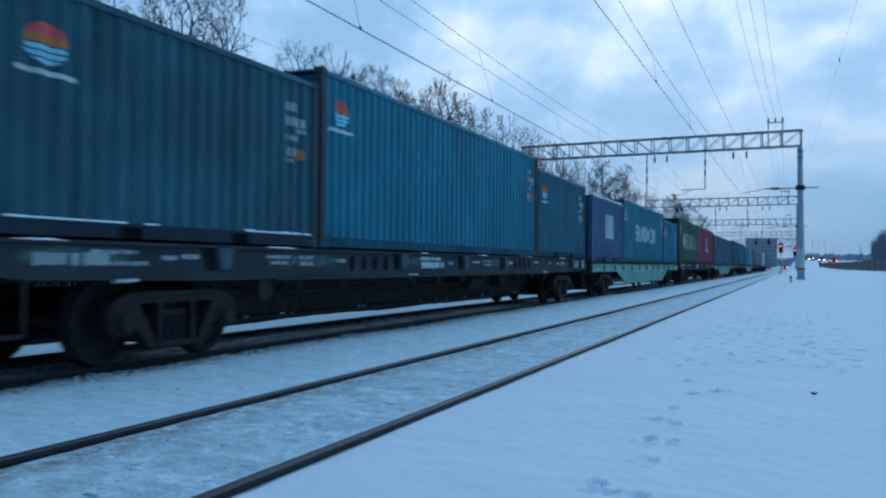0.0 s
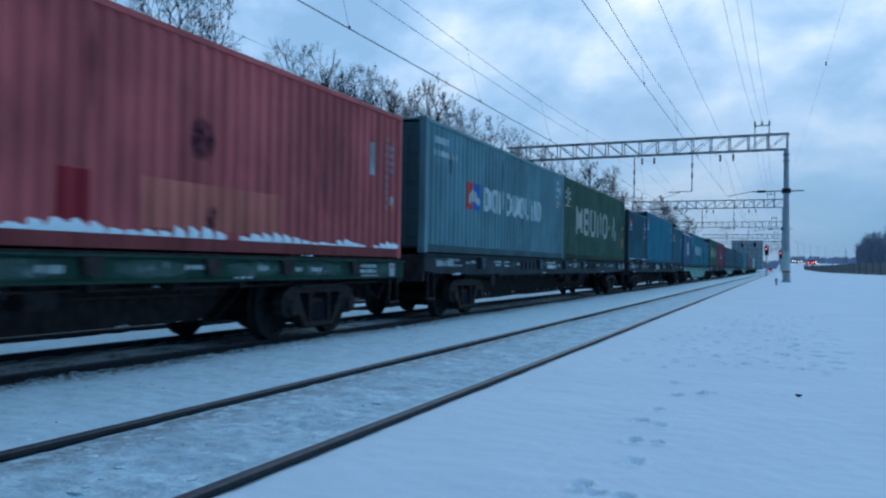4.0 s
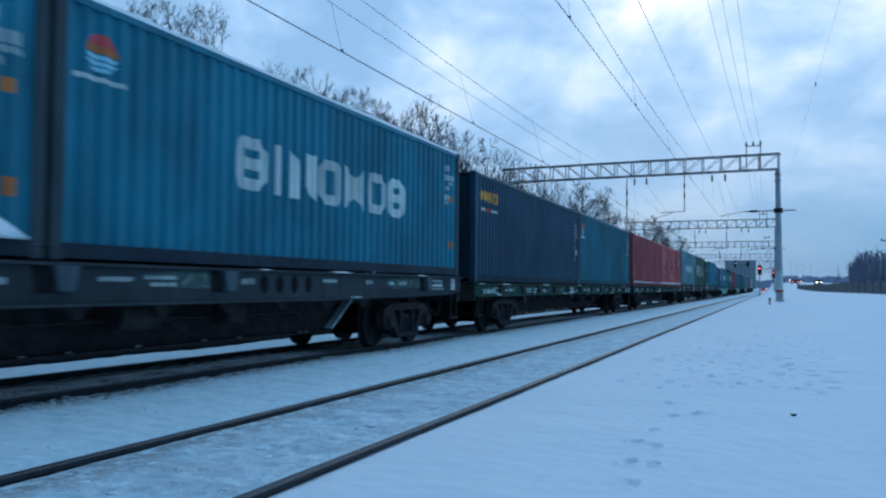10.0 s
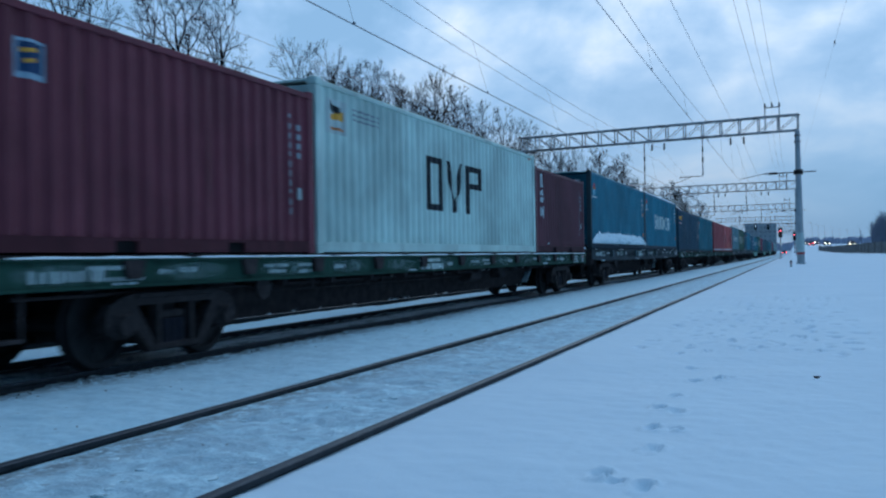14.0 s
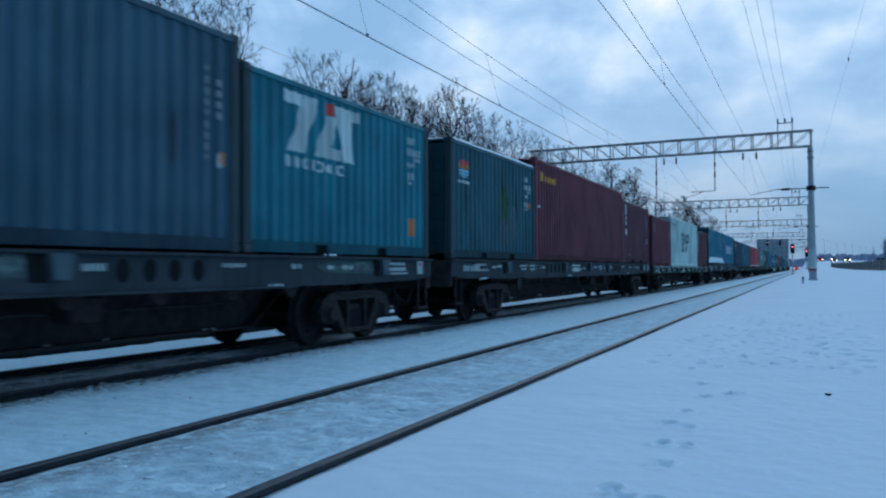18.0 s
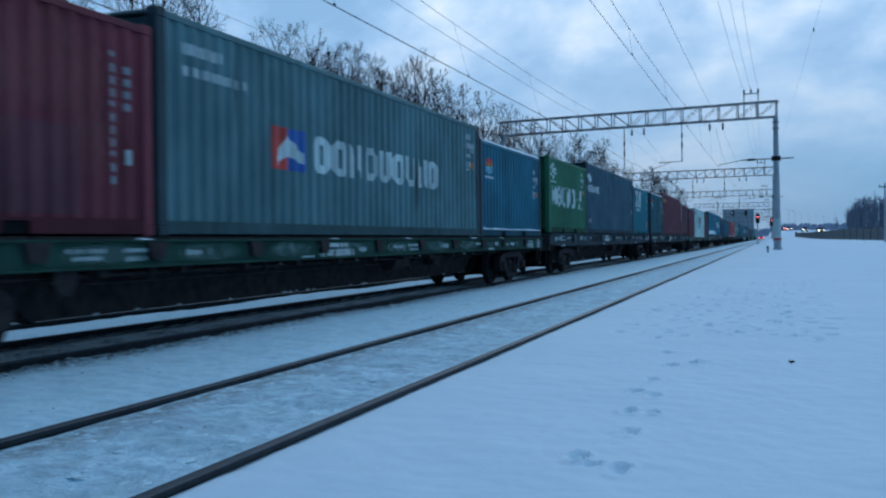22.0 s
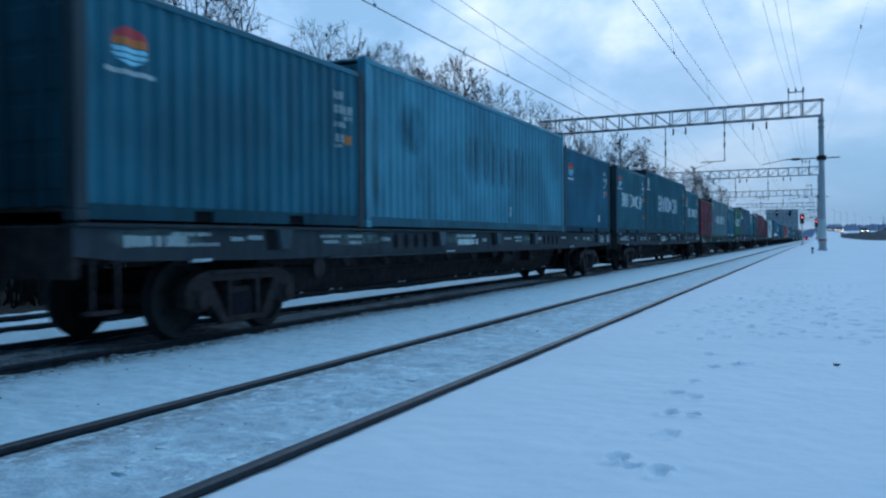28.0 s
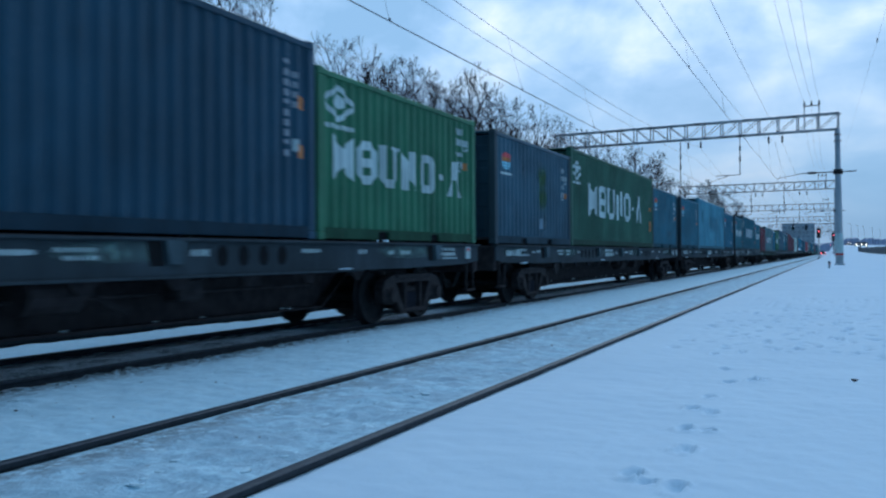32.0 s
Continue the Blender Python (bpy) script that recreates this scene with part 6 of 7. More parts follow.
def st_green(p, e, h, c):
    """A diamond emblem over a row of tall white shapes."""
    y, z, k = (-5.4, 2.05, 0.44) if e > 4 else (-2.4, 1.92, 0.42)
    p.piece("emblem")
    ink = BEIGE if "dark green" in c["label"] else WHITE
    for sgn in (-1, 1):
        a, b = sorted((y, y + sgn * k))
        near, far = (0.0, 0.21) if sgn < 0 else (0.21, 0.0)
        p.strip(ink, a, b, z + near, z + near + 0.09, z + far, z + far + 0.09)
        p.strip(ink, a, b, z - near - 0.05, z - near + 0.04, z - far - 0.05, z - far + 0.04)
    p.strip(ink, y - 0.42 * k, y, z - 0.02, z + 0.05, z - 0.06, z + 0.16)
    p.strip(ink, y, y + 0.42 * k, z - 0.06, z + 0.16, z - 0.02, z + 0.05)
    p.piece("code_block")
    for i in range(9):
        p.strip(ink, y - k + i * k * 0.23, y - k + (i + 0.75) * k * 0.23, z - 0.36, z - 0.29)
    p.piece()
    shapes = ("bow", "barred", "cup", "gate", "ring", "dash", "wedge")
    if e > 4:
        p.glyphs(ink, -4.05, 0.82, 1.0, 0.98, shapes, 0.26, 0.24, 0.09)
        p.upright_codes(e - 0.9, h - 0.4, 6)
        p.bar(ORANGE, e - 0.5, e - 0.3, 0.55, 0.95)
        p.bar(ORANGE, e - 0.5, e - 0.3, 1.35, 1.50)
    else:
        p.glyphs(ink, -2.6, 0.80, 0.68, 0.61, shapes, 0.25, 0.26, 0.08)
        p.codes(e - 0.95, h - 0.25, True, WORN)


def st_grey_name(p, e, h, c):
    """A red and blue square emblem beside a row of white shapes."""
    y, z = -3.5, 0.97
    p.bar(REDP, y, y + 0.42, z, z + 0.62)
    p.bar(BLUEP, y + 0.423, y + 0.98, z, z + 0.62)
    p.piece("emblem")
    for a, b, q in ((0.1, 0.40, 1), (0.40, 0.88, -1)):
        lo = (z + 0.05, z + 0.18, z + 0.22, z + 0.52) if q > 0 else (z + 0.22, z + 0.52, z + 0.12, z + 0.28)
        p.lift = 0.004
        p.strip(WHITE, y + a, y + b, *lo)
        p.lift = 0.0
    p.piece()
    p.glyphs(WHITE, -2.25, z + 0.02, 0.58, 0.518, ("ring", "ring", "gate", "ring", "cup", "ring", "cup", "gate", "ring"), 0.20, 0.28)
    p.piece("code_block")
    for i in range(7):
        p.strip(WORN, -e + 0.5 + i * 0.13, -e + 0.6 + i * 0.13, h - 0.46, h - 0.32)
        p.strip(WORN, -e + 0.5 + i * 0.22, -e + 0.66 + i * 0.22, h - 0.72, h - 0.60)
    p.piece()
    p.codes(e - 0.95, h - 0.28, True, WORN)


def st_red_patch(p, e, h, c):
    """An upright row of pale shapes, with repainted patches and snow in the ribs."""
    for i in range(7):
        p.bar(WORN, -e + 1.35, -e + 1.68, h - 0.55 - 0.23 * i, h - 0.38 - 0.23 * i)
    p.bar(FRESHRED, -2.43, -2.0, 0.3, 0.83)
    p.blotch(SOOTSTAIN, -0.38, 0.20, 1.12, 1.70)
    p.blotch(SOOTSTAIN, 0.02, 0.32, 0.28, 0.60)
    p.blotch(REDSTAIN, 2.4, 4.4, 0.5, 2.2)
    p.blotch(REDSTAIN, -4.6, -2.9, 0.4, 1.9)
    p.bar(PATCH, -1.21, 1.82, 0.28, 0.85)
    p.bar(WORN, 4.78, 4.95, 1.45, 2.02)
    p.upright_codes(e - 0.72, h - 0.5, 8)
    p.bar(ORANGE, e - 0.45, e - 0.32, 0.85, 1.02)
    snow_ribs(c, -e + 0.16, e - 0.16, 3, 0.14, 0.178)


def st_red_plain(p, e, h, c):
    p.bar(ORANGE, -e + 0.35, -e + 0.62, 0.52, 0.74)
    p.upright_codes(e - 0.6, h - 0.4, 7)
    snow_ribs(c, -e + 0.16, e - 0.16, 5, 0.07, 0.178)


def st_navy_gold(p, e, h, c):
    """Five gold shapes over small red and white bars."""
    p.glyphs(YELLOW, -5.66, 2.0, 0.28, 0.26, ("barred", "ring", "barred", "ring", "ring"), 0.14, 0.32)
    for a, b, m in ((-5.58, -5.30, WHITE), (-5.25, -4.80, REDP), (-4.75, -4.27, WHITE)):
        p.bar(m, a, b, 1.77, 1.84)
    p.upright_codes(e - 0.75, h - 0.4, 9)
    p.bar(ORANGE, e - 0.42, e - 0.22, h - 0.95, h - 0.80)
    p.bar(ORANGE, e - 0.42, e - 0.22, h - 1.62, h - 1.45)


def st_blue_bank(p, e, h, c):
    st_emblem(p, e, h, c)
    p.bar(ORANGE, e - 0.5, e - 0.36, 0.5, 0.68)
    snow_bank(c, -e + 0.25, e - 0.25, 0.50, 8.0, 0.18)
    # marks on the camera-side door: a row of shapes, an upright code, a plaque
    q = -p.half
    g = Geo()
    for i in range(4):
        g.box(0.02 + 0.21 * i, 0.19 + 0.21 * i, q - 0.004, q + 0.018, h - 0.40, h - 0.22, 0.003)
    part("painted_shape", g, PALEWHITE, c, "faded white shapes on the door")
    g = Geo()
    for i in range(11):
        g.box(0.60, 0.76, q - 0.004, q + 0.018, h - 0.62 - 0.145 * i, h - 0.52 - 0.145 * i)
    tagged(part("code_block", g, DULL, c, "dull upright code on the door"), kind="stuff")
    part("plaque", Geo().box(0.50, 0.74, q - 0.006, q + 0.018, 0.34, 0.58, 0.004), ORANGE, c, "orange plaque on the door")
    g = Geo()
    rnd = random.Random(6)
    for i in range(16):
        blob(g, rnd.uniform(0.1, 1.15), q - rnd.uniform(0.03, 0.12), 0.0, rnd.uniform(0.05, 0.10), rnd, 0.8)
    tagged(part("snow_heap", g, SNOWCAP, c, "lumps of snow at the door's foot", smooth=True), kind="stuff")


def st_ribs_snow(p, e, h, c):
    st_emblem(p, e, h, c)
    snow_ribs(c, -e + 0.16, e - 0.16, 8, 0.035, 0.178)


def st_tall_letters(p, e, h, c):
    """Three letters made of straight black strokes."""
    z, t, top = 0.85, 0.24, 1.07
    y = -1.76
    p.piece("letter")
    p.strip(BLACKP, y, y + t, z, z + top)
    p.strip(BLACKP, y + 0.98 - t, y + 0.98, z, z + top)
    p.strip(BLACKP, y + t, y + 0.98 - t, z, z + 0.13)
    p.strip(BLACKP, y + t, y + 0.98 - t, z + top - 0.13, z + top)
    y = -0.66
    p.piece("letter")
    mid, lower, upper = 0.515, 0.42, 0.22
    for sgn in (1, -1):
        m = z + top * (1 - upper / lower)
        n, o = z + top * (1 - (lower - upper) / 0.38), z + top * (1 - (mid - upper) / 0.38)
        for ya, yb, la, ha, lb, hb in ((0.0, upper, z + top - 0.001, z + top, m, z + top), (upper, lower, m, z + top, z, n), (lower, mid, z, n, z, o)):
            if sgn > 0:
                p.strip(BLACKP, y + ya, y + yb, la, ha, lb, hb)
            else:
                p.strip(BLACKP, y + 1.03 - yb, y + 1.03 - ya, lb, hb, la, ha)
    y = 0.56
    p.piece("letter")
    p.strip(BLACKP, y, y + t, z, z + top)
    p.strip(BLACKP, y + t, y + 1.02, z + top - 0.13, z + top)
    p.strip(BLACKP, y + t, y + 1.02 - t, z + 0.56, z + 0.69)
    p.strip(BLACKP, y + 1.02 - t, y + 1.02, z + 0.56, z + top - 0.13)
    p.piece()
    p.bar(WHITE, -e + 0.38, -e + 1.0, h - 0.80, h - 0.26)
    p.lift = 0.003
    p.bar(BLACKP, -e + 0.46, -e + 0.84, h - 0.44, h - 0.30, h - 0.50, h - 0.40)
    p.bar(YELLOW, -e + 0.46, -e + 0.94, h - 0.58, h - 0.51, h - 0.58, h - 0.42)
    p.bar(ORANGE, -e + 0.46, -e + 0.94, h - 0.74, h - 0.70)
    p.lift = 0.0
    p.piece("code_block")
    for i in range(5):
        for z in (0.32, 0.40, 0.48):
            p.strip(DULL, -e + 1.25 + i * 0.22, -e + 1.42 + i * 0.22, h - z - 0.035, h - z)
    p.piece()
    for q in (h - 0.9, 0.42):
        p.bar(ORANGE, e - 0.38, e - 0.24, q, q + 0.17)
    p.bar(ORANGE, e - 0.5, e - 0.25, h - 0.16, h - 0.12)


def st_upright_pale(p, e, h, c):
    """A short upright row of pale shapes near the rear end."""
    y, z = -2.44, 1.86
    p.piece("painted_shape")
    p.strip(PALEWHITE, y + 0.06, y + 0.17, z + 0.06, z + 0.38)
    p.strip(PALEWHITE, y + 0.06, y + 0.34, z, z + 0.06)
    p.piece("painted_shape")
    p.disc(PALEWHITE, y + 0.18, 1.60, 0.19, 1.63)
    p.disc(PALEWHITE, y + 0.18, 1.60, 0.19, -9.0, 1.57)
    p.piece("painted_shape")
    p.strip(PALEWHITE, y, y + 0.18, 0.98, 1.34, 1.10, 1.22)
    p.strip(PALEWHITE, y + 0.18, y + 0.36, 1.10, 1.22, 0.98, 1.34)
    p.upright_codes(e - 0.7, h - 0.4, 9)
    p.bar(WORN, -1.75, -1.52, 0.24, 0.29)


def st_sticker(p, e, h, c):
    """A small square yellow and blue sticker."""
    p.bar(PALEBLUE, -e + 0.57, -e + 0.93, h - 0.74, h - 0.36)
    p.lift = 0.003
    p.bar(DEEPBLUE, -e + 0.60, -e + 0.90, h - 0.68, h - 0.39)
    p.lift = 0.006
    p.bar(YELLOW, -e + 0.63, -e + 0.84, h - 0.50, h - 0.46, h - 0.47, h - 0.43)
    p.bar(YELLOW, -e + 0.66, -e + 0.80, h - 0.60, h - 0.56, h - 0.57, h - 0.53)
    p.lift = 0.0
    p.upright_codes(e - 0.7, h - 0.4, 9)


def st_sticker_patch(p, e, h, c):
    st_sticker(p, e, h, c)
    p.blotch(REDSTAIN, 0.0, 1.2, 0.8, 1.9)
    p.blotch(REDSTAIN, 1.6, 2.7, 0.5, 2.1)
    p.blotch(REDSTAIN, -2.2, -0.9, 0.4, 1.5)
    p.bar(COL["maroon"], -0.6, 1.9, 0.22, 1.12)
    p.blotch(REDSTAIN, 0.5, 2.4, 1.2, 2.3)


def st_yellow_tag(p, e, h, c):
    p.bar(YELLOW, -5.59, -5.2, 2.08, 2.38, 2.10, 2.30)
    p.glyphs(YELLOW, -5.12, 2.08, 0.20, 0.26, ("ring", "gate", "ring", "cup"), 0.12, 0.4)
    p.bar(WORN, -e + 0.35, -e + 0.6, 1.35, 1.41)
    p.upright_codes(e - 0.6, h - 0.5, 6)
    p.bar(ORANGE, e - 0.38, e - 0.22, 0.35, 0.62)


def st_stained(p, e, h, c):
    """An emblem above faded greenish and pale smears."""
    p.emblem(-e + 0.82, h - 0.58, 0.205)
    p.codes(e - 0.92, h - 0.35)
    p.blotch(GREENSTAIN, 0.15, 0.95, 0.80, 1.75)
    p.blotch(PALESTAIN, -0.1, 1.2, 0.22, 0.95)
    p.blotch(PALESTAIN, 0.9, 1.7, 0.3, 1.4)


def st_slant_logo(p, e, h, c):
    """Slanted white bars with a red tip over a row of small shapes."""
    z0, z1 = 1.38, 2.22
    p.bar(WHITE, -2.05, -1.52, z1 - 0.17, z1)
    p.slant(WHITE, -1.92, 0.42, 0.44, z0, z1)
    p.slant(WHITE, -1.22, 0.40, 0.40, z0, z1 - 0.19)
    p.slant(WHITE, -0.34, 0.42, -0.20, z0, z1)
    p.bar(WHITE, -0.80, -0.40, z0, z0 + 0.17)
    p.bar(WHITE, -0.09, 0.24, z1 - 0.17, z1)
    p.bar(REDP, -0.86, -0.58, z1 - 0.18, z1)
    p.glyphs(WHITE, -2.02, 1.15, 0.16, 0.19, ("ring", "barred", "ring", "bar", "ring", "bow", "bar", "ring"), 0.28, 0.28)
    p.codes(e - 0.95, h - 0.3, False, WORN)
    p.bar(ORANGE, 2.15, 2.45, 0.30, 0.62)


def st_crest(p, e, h, c):
    """A white crest over six white shapes."""
    y = -5.3
    p.piece("emblem")
    p.strip(WHITE, y - 0.4, y - 0.1, 2.08, 2.20, 1.96, 2.26)
    p.strip(WHITE, y - 0.1, y + 0.15, 1.96, 2.26, 1.94, 2.30)
    p.strip(WHITE, y + 0.15, y + 0.42, 1.94, 2.20, 2.00, 2.10)
    p.glyphs(WHITE, -5.69, 1.55, 0.28, 0.36, ("ring", "barred", "ring", "gate", "ring", "barred"), 0.14, 0.30)
    p.bar(DULL, -e + 0.6, -e + 1.2, 0.35, 0.5)
    p.upright_codes(e - 0.7, h - 0.5, 7)
    p.bar(ORANGE, e - 0.4, e - 0.25, 1.0, 1.16)


def st_white_square(p, e, h, c):
    p.emblem(-e + 0.82, h - 0.62, 0.205)
    p.codes(e - 0.92, h - 0.42)
    p.bar(WORN, 1.29, 1.54, 0.28, 0.50)


def st_big_square(p, e, h, c):
    p.bar(WHITE, -0.6, 1.0, 0.9, 1.8)


def st_faded(p, e, h, c):
    """Ghosts of tall scrubbed-off shapes and a white mark."""
    for i, y in enumerate((-1.6, -1.15, -0.55, -0.1, 0.5, 1.0, 1.6, 2.05)):
        p.blotch(BROWNSTAIN, y, y + 0.42, 0.85, 1.95)
    p.blotch(DARKSTAIN, -4.9, -3.6, 1.2, 2.2)
    p.blotch(RUSTSTAIN, -e + 0.15, -e + 0.6, 0.2, 2.3)
    p.bar(WHITE, 1.25, 1.40, 0.25, 0.48)


def st_smears(p, e, h, c):
    st_emblem(p, e, h, c)
    p.blotch(DARKSTAIN, 0.75, 1.35, 0.85, 1.75)
    p.blotch(PALESTAIN, 0.60, 1.0, 0.36, 0.72)
    p.blotch(PALESTAIN, 1.0, 1.42, 0.34, 0.72)


def st_greenmark(p, e, h, c):
    st_emblem(p, e, h, c)
    p.blotch(GREENSTAIN, 0.05, 0.85, 1.30, 1.95)
    p.blotch(GREENSTAIN, 0.10, 0.85, 0.78, 1.40)
    p.bar(PALEBLUE, 0.30, 0.46, 0.32, 0.58)
    p.blotch(PALESTAIN, 0.45, 0.85, 0.25, 0.72)


def st_white_emblem(p, e, h, c):
    p.bar(WHITE, -0.6, 0.0, 0.8, 1.9)
    p.bar(WHITE, 0.003, 0.9, 0.8, 1.1)


def st_codes(p, e, h, c):
    p.upright_codes(e - 0.75, h - 0.35, 8)
    p.bar(ORANGE, e - 0.42, e - 0.24, h - 0.98, h - 0.80)
    p.bar(ORANGE, e - 0.42, e - 0.24, h - 1.65, h - 1.47)


PATCH = paint("repainted_orange_patch", (0.66, 0.17, 0.125), 0.6, 0.4, 0.3)


def build_train():
    makeup = {-8: "A", -7: "B", -6: "A", -5: "C", -4: "A", -3: "C", -2: "A", -1: "C", 0: "A", 1: "A", 2: "B", 3: "B", 4: "A", 5: "B", 6: "A", 7: "A", 8: "B", 9: "A", 10: "A", 11: "A", 12: "A", 13: "A"}
    first = {}
    for k, kind in makeup.items():
        if kind not in first:
            first[kind] = w = build_wagon(kind)
        else:
            w = copy_thing(first[kind], Matrix.Identity(4))
        if k in (4, 5):
            lid = Geo().prism([(7.40, 0.375), (8.20, 0.907), (8.18, 0.928), (7.34, 0.393)], 0.40, 0.555)
            part("snow_film", lid, SNOWCAP, w, "thin snow on the sloping flange")
        if k == 5:
            sill_snow(w, kind, 4, 2.0, 5.0, 0.05, 0.3)
        elif k in (0, 3, 4, 8, 9):
            sill_snow(w, kind, k, 0.2, 0.8, 1.5, 5.0)
        TRAIN.append((w, -k * PITCH, RISE))
        if k >= -1:
            for b in w.children:
                if b.name.startswith("bogie"):
                    WHEELSETS.extend(x for x in b.children if x.name.startswith("wheelset"))
    L = load
    # the wagons ahead, already far down the line
    L(-8, "A", "blue", FRONT40, "blue steel container far along the train", st_emblem)
    L(-8, "A", "white", REAR40, "pale steel container far along the train", st_codes)
    L(-7, "B", "grey", FRONT40, "grey steel container far along the train", st_codes)
    L(-7, "B", "teal", REAR40, "teal steel container far along the train", st_emblem)
    L(-6, "A", "red", FRONT40, "faded red steel container far along the train", st_codes)
    L(-6, "A", "blue", REAR40, "blue steel container far along the train", st_emblem)
    L(-5, "C", "greyteal", FRONT40, "grey-teal steel container far along the train", st_codes)
    L(-5, "C", "teal", REAR40, "teal steel container far along the train", st_emblem)
    L(-4, "A", "blue", FRONT40, "blue steel container far along the train", st_codes)
    L(-4, "A", "darkteal", REAR40, "dark teal steel container far along the train", st_emblem)
    L(-3, "C", "slate", FRONT40, "slate-blue steel container on a pale green wagon", st_codes)
    L(-3, "C", "slate", REAR40, "slate-blue steel container with a white mark on a pale green wagon", st_white_square)
    L(-2, "A", "crimson", FRONT40, "crimson steel container with a white emblem", st_white_emblem)
    L(-2, "A", "darkgreen", REAR40, "dark green steel container with worn pale shapes", st_green)
    L(-1, "C", "bright", FRONT20, "bright blue twenty-foot container on a pale green wagon", st_emblem)
    L(-1, "C", "teal", MID, "teal forty-foot container with a row of white shapes", st_bigname)
    L(-1, "C", "steelblue", REAR20, "slate-blue twenty-foot container with a large white square", st_big_square, cap=True)
    # the wagons that pass
    L(0, "A", "blue", FRONT20, "blue twenty-foot container with a round emblem", st_emblem)
    L(0, "A", "bright", MID, "bright blue forty-foot container with a round emblem", st_emblem)
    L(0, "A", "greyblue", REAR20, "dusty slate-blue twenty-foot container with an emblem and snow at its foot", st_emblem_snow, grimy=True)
    L(1, "A", "darkgreen", FRONT40, "dark green forty-foot container with tall white shapes", st_green)
    L(1, "A", "greyteal", REAR40, "grey-teal forty-foot container with a red and blue emblem", st_grey_name)
    L(2, "B", "red", FRONT40, "faded red forty-foot container with patches and snow in its ribs", st_red_patch)
    L(2, "B", "dullred", REAR40, "dull red forty-foot container with snow along its foot", st_red_plain)
    L(3, "B", "petrol", FRONT40, "petrol-blue forty-foot container with a round emblem", st_emblem)
    L(3, "B", "navy", REAR40, "navy forty-foot container with a row of gold shapes", st_navy_gold)
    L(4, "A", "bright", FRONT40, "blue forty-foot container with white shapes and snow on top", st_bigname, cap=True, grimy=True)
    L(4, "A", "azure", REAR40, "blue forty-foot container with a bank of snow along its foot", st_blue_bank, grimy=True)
    L(5, "B", "maroon", FRONT20, "maroon twenty-foot container with upright pale shapes", st_upright_pale)
    L(5, "B", "white", MID, "pale forty-foot container with three tall black letters", st_tall_letters)
    L(5, "B", "winered", REAR20, "wine-red twenty-foot container with a small square sticker", st_sticker)
    L(6, "A", "maroon", FRONT20, "maroon twenty-foot container with pale upright codes", st_upright_pale)
    L(6, "A", "winered", MID, "wine-red forty-foot container with a yellow tag", st_yellow_tag)
    L(6, "A", "darkteal", REAR20, "dark teal twenty-foot container with faded smears and snow on top", st_stained, cap=True)
    L(7, "A", "teal", FRONT20, "teal twenty-foot container with slanted white bars", st_slant_logo)
    L(7, "A", "slate", MID, "slate-blue forty-foot container with a white crest", st_crest)
    L(7, "A", "green", REAR20, "green twenty-foot container with tall white shapes", st_green)
    L(8, "B", "royal", FRONT20, "deep blue twenty-foot container with snow on top", st_ribs_snow, cap=True)
    L(8, "B", "agedteal", MID, "grey-teal forty-foot container with a red and blue emblem", st_grey_name)
    L(8, "B", "rosewood", REAR20, "wine-red twenty-foot container with a sticker and patches", st_sticker_patch)
    L(9, "A", "tealblue", FRONT20, "blue twenty-foot container with a row of white shapes", st_bigname)
    L(9, "A", "dustyblue", MID, "dusty blue forty-foot container with a row of worn white shapes", st_bigname_pale)
    L(9, "A", "tealblue", REAR20, "blue twenty-foot container with a row of white shapes", st_bigname)
    L(10, "A", "deepblue", FRONT20, "blue twenty-foot container with a small white square", st_white_square)
    L(10, "A", "faded", MID, "faded blue forty-foot container with worn vertical stripes", st_faded)
    L(10, "A", "blue", REAR20, "blue twenty-foot container with a round emblem", st_emblem)
    L(11, "A", "blue", FRONT20, "blue twenty-foot container with a round emblem and dark smears", st_smears)
    L(11, "A", "duskgreen", MID, "green forty-foot container with tall white shapes", st_green)
    L(11, "A", "slate", REAR20, "slate-blue twenty-foot container with greenish marks", st_greenmark)
    L(12, "A", "green", FRONT20, "green twenty-foot container with tall white shapes", st_green)
    L(12, "A", "navy", MID, "navy forty-foot container with upright codes", st_codes)
    L(12, "A", "blue", REAR20, "blue twenty-foot container with a round emblem", st_emblem)
    L(13, "A", "blue", FRONT40, "blue forty-foot container with a round emblem", st_emblem)
    L(13, "A", "teal", REAR40, "teal forty-foot container with a round emblem", st_emblem)

# ---- build it all ----
build_ground()
build_litter()
build_track("track_near", NEAR_X, 0.0, "snow-filled railway track with dark rails", 1.0)
build_track("track_train", TRAIN_X, RISE, "railway track under the freight train", 21.0)
build_track("track_far", THIRD_X, RISE, "snow-filled railway track beyond the train", 41.0)
for i, gy in enumerate(GANTRIES):
    build_gantry(gy, i < 2)
build_wires()
build_signals()
build_right_side()
build_trees()
build_far()
build_train()

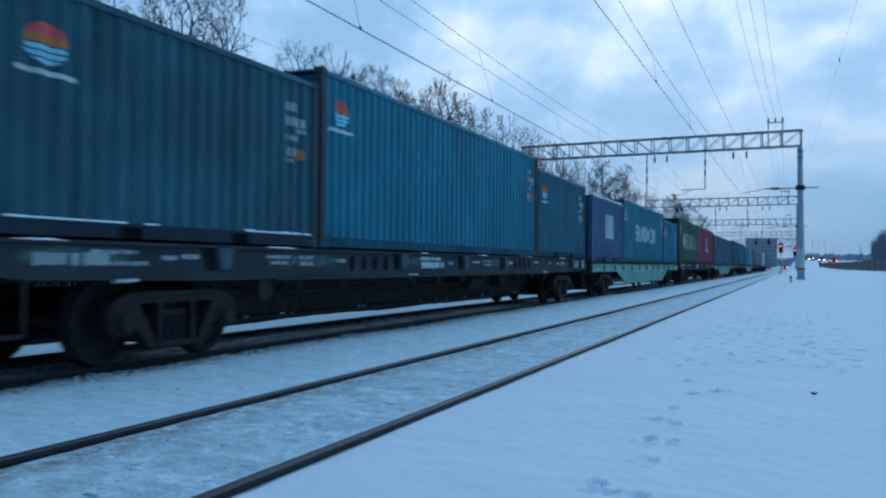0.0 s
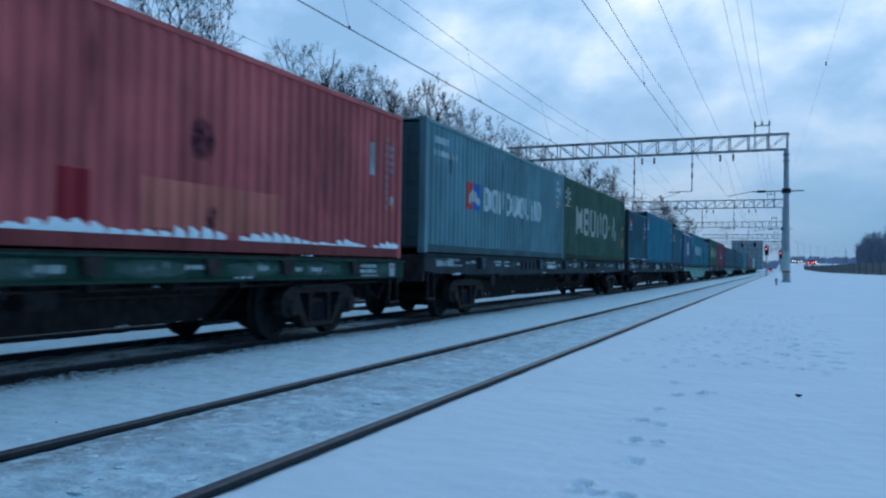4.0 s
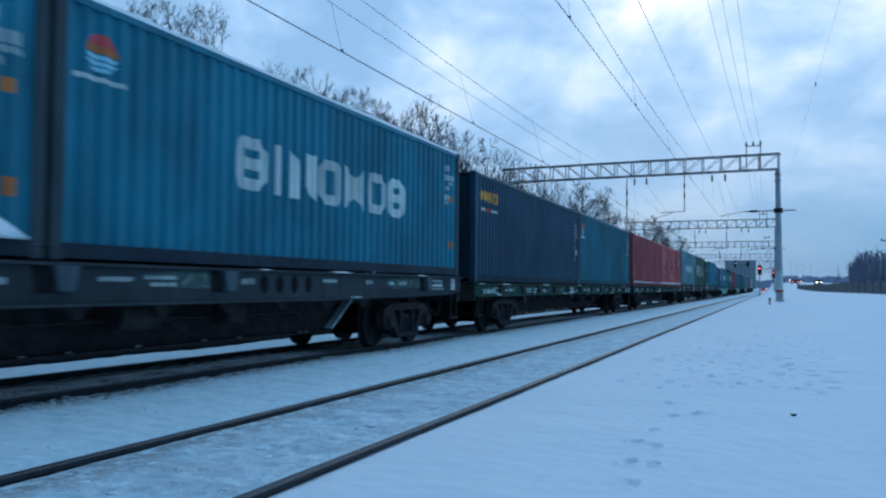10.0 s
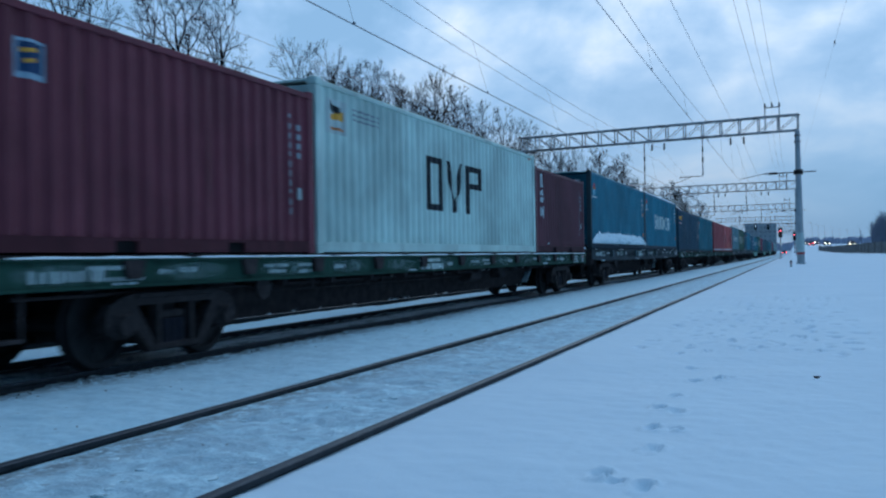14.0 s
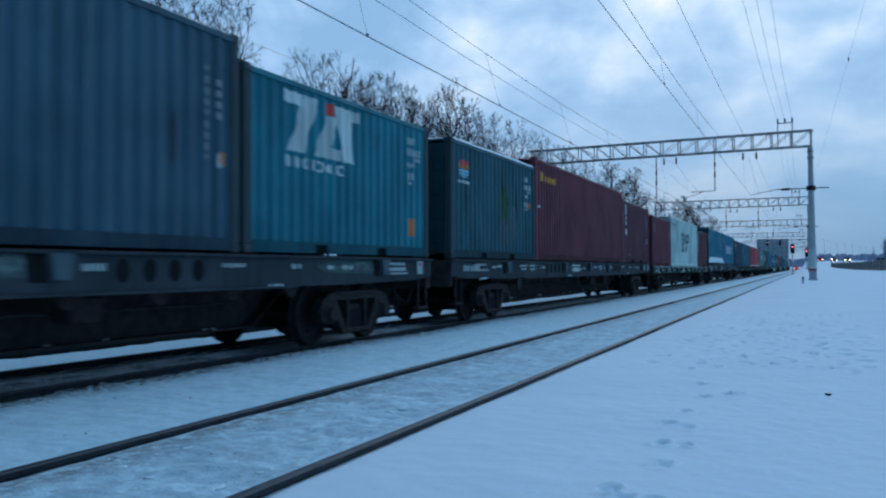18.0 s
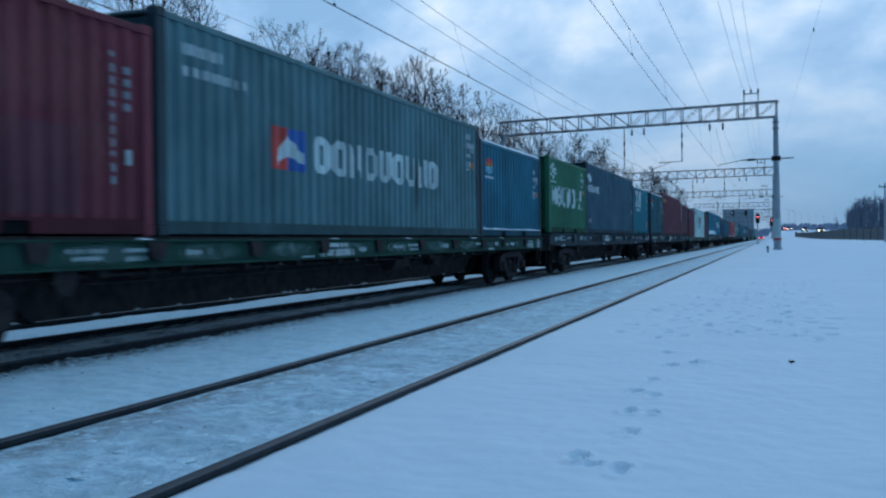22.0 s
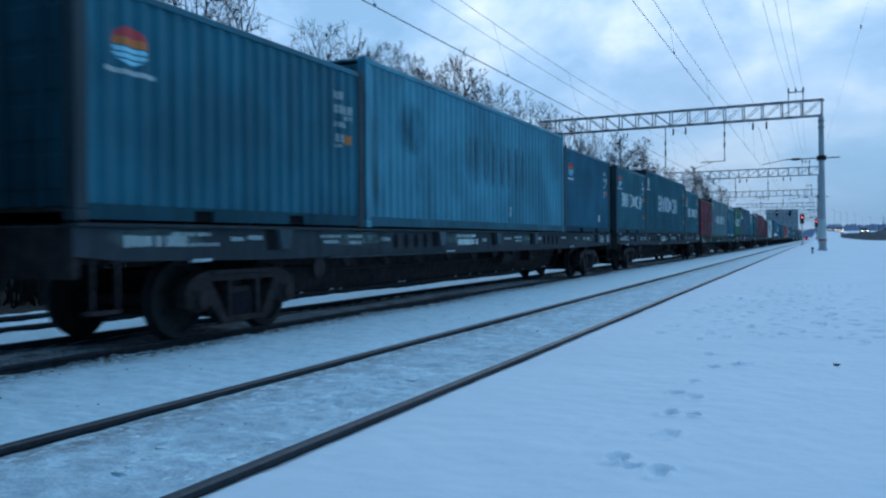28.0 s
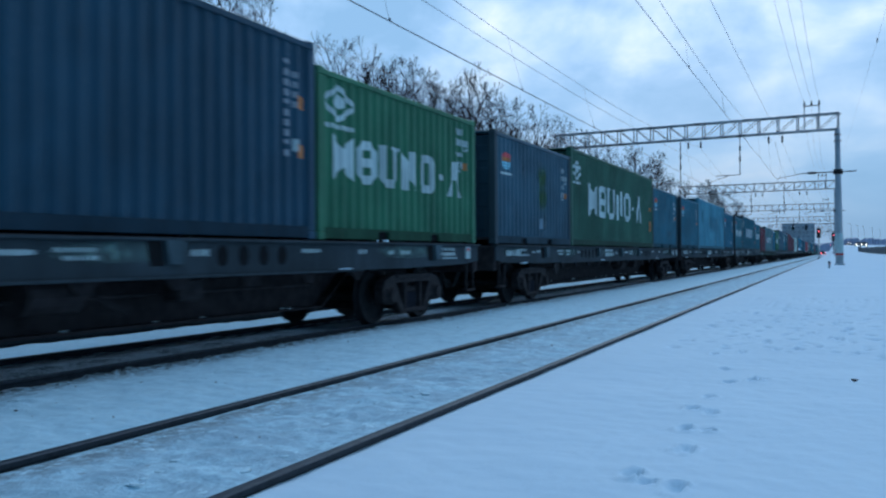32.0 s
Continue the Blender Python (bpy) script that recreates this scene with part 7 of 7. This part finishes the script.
# cars on the road beyond the fence: a stream that nears, and a few that draw away
ROAD = [(-3.0, 760.0), (0.5, 560.0), (3.2, 430.0), (6.2, 340.0), (9.6, 278.0), (13.0, 230.0), (18.0, 190.0), (26.0, 158.0), (46.0, 122.0), (80.0, 95.0)]


def on_road(s, aside):
    """The place s metres down the road, and the heading there."""
    for (xa, ya), (xb, yb) in zip(ROAD, ROAD[1:]):
        d = math.hypot(xb - xa, yb - ya)
        if s <= d or (xb, yb) == ROAD[-1]:
            k = s / d
            ux, uy = (xb - xa) / d, (yb - ya) / d
            return xa + (xb - xa) * k - uy * aside, ya + (yb - ya) * k + ux * aside, ux, uy
        s -= d


# each: its place on the road at the start, its speed, and how far beside the middle it keeps
STREAM = [(60, 6.5, 1.6), (150, 6.4, 1.6), (215, 6.3, 1.6), (238, 6.3, 1.6), (318, 6.2, 1.6), (366, 6.0, 1.6), (428, 6.0, 1.6), (500, -5.0, -1.6), (360, -3.5, -1.6)]
FLEET = []
for first, pace, aside in STREAM:
    car = car_geo(True) if not FLEET else copy_thing(FLEET[0][0], Matrix.Identity(4))
    FLEET.append((tagged(car, group="cars on the road"), first, pace, aside))
WAITING = []
for x, y in ((-3.9, 372.0), (-5.6, 520.0)):
    car = copy_thing(FLEET[0][0], Matrix.Identity(4))
    WAITING.append((tagged(car, "dark car on the road with lit tail lights", group="cars on the road"), x, y))


def motions():
    for ob, y, z in TRAIN:
        walk(ob, [(t, pose(TRAIN_X, train_y(t) + y, z)) for t in range(33)])
    steps = [i / 15 for i in range(481)]
    for w in WHEELSETS:
        k = w.matrix_basis.translation.y
        walk(w, [(t, pose(0, k, 0.475, -math.degrees((train_y(t) - train_y(0)) / 0.475))) for t in steps])
    for car, first, pace, aside in FLEET:
        rows = []
        for t in range(0, 33, 2):
            x, y, ux, uy = on_road(first + pace * t, aside)
            turn = math.degrees(math.atan2(-ux, uy)) + (180 if pace < 0 else 0)
            rows.append((t, pose(x, y, ground_z(x, y), 0, 0, turn)))
        walk(car, rows)
    for car, x, y in WAITING:
        walk(car, [(0, pose(x, y, ground_z(x, y))), (32, pose(x, y + 14.0, ground_z(x, y + 14.0)))])


motions()
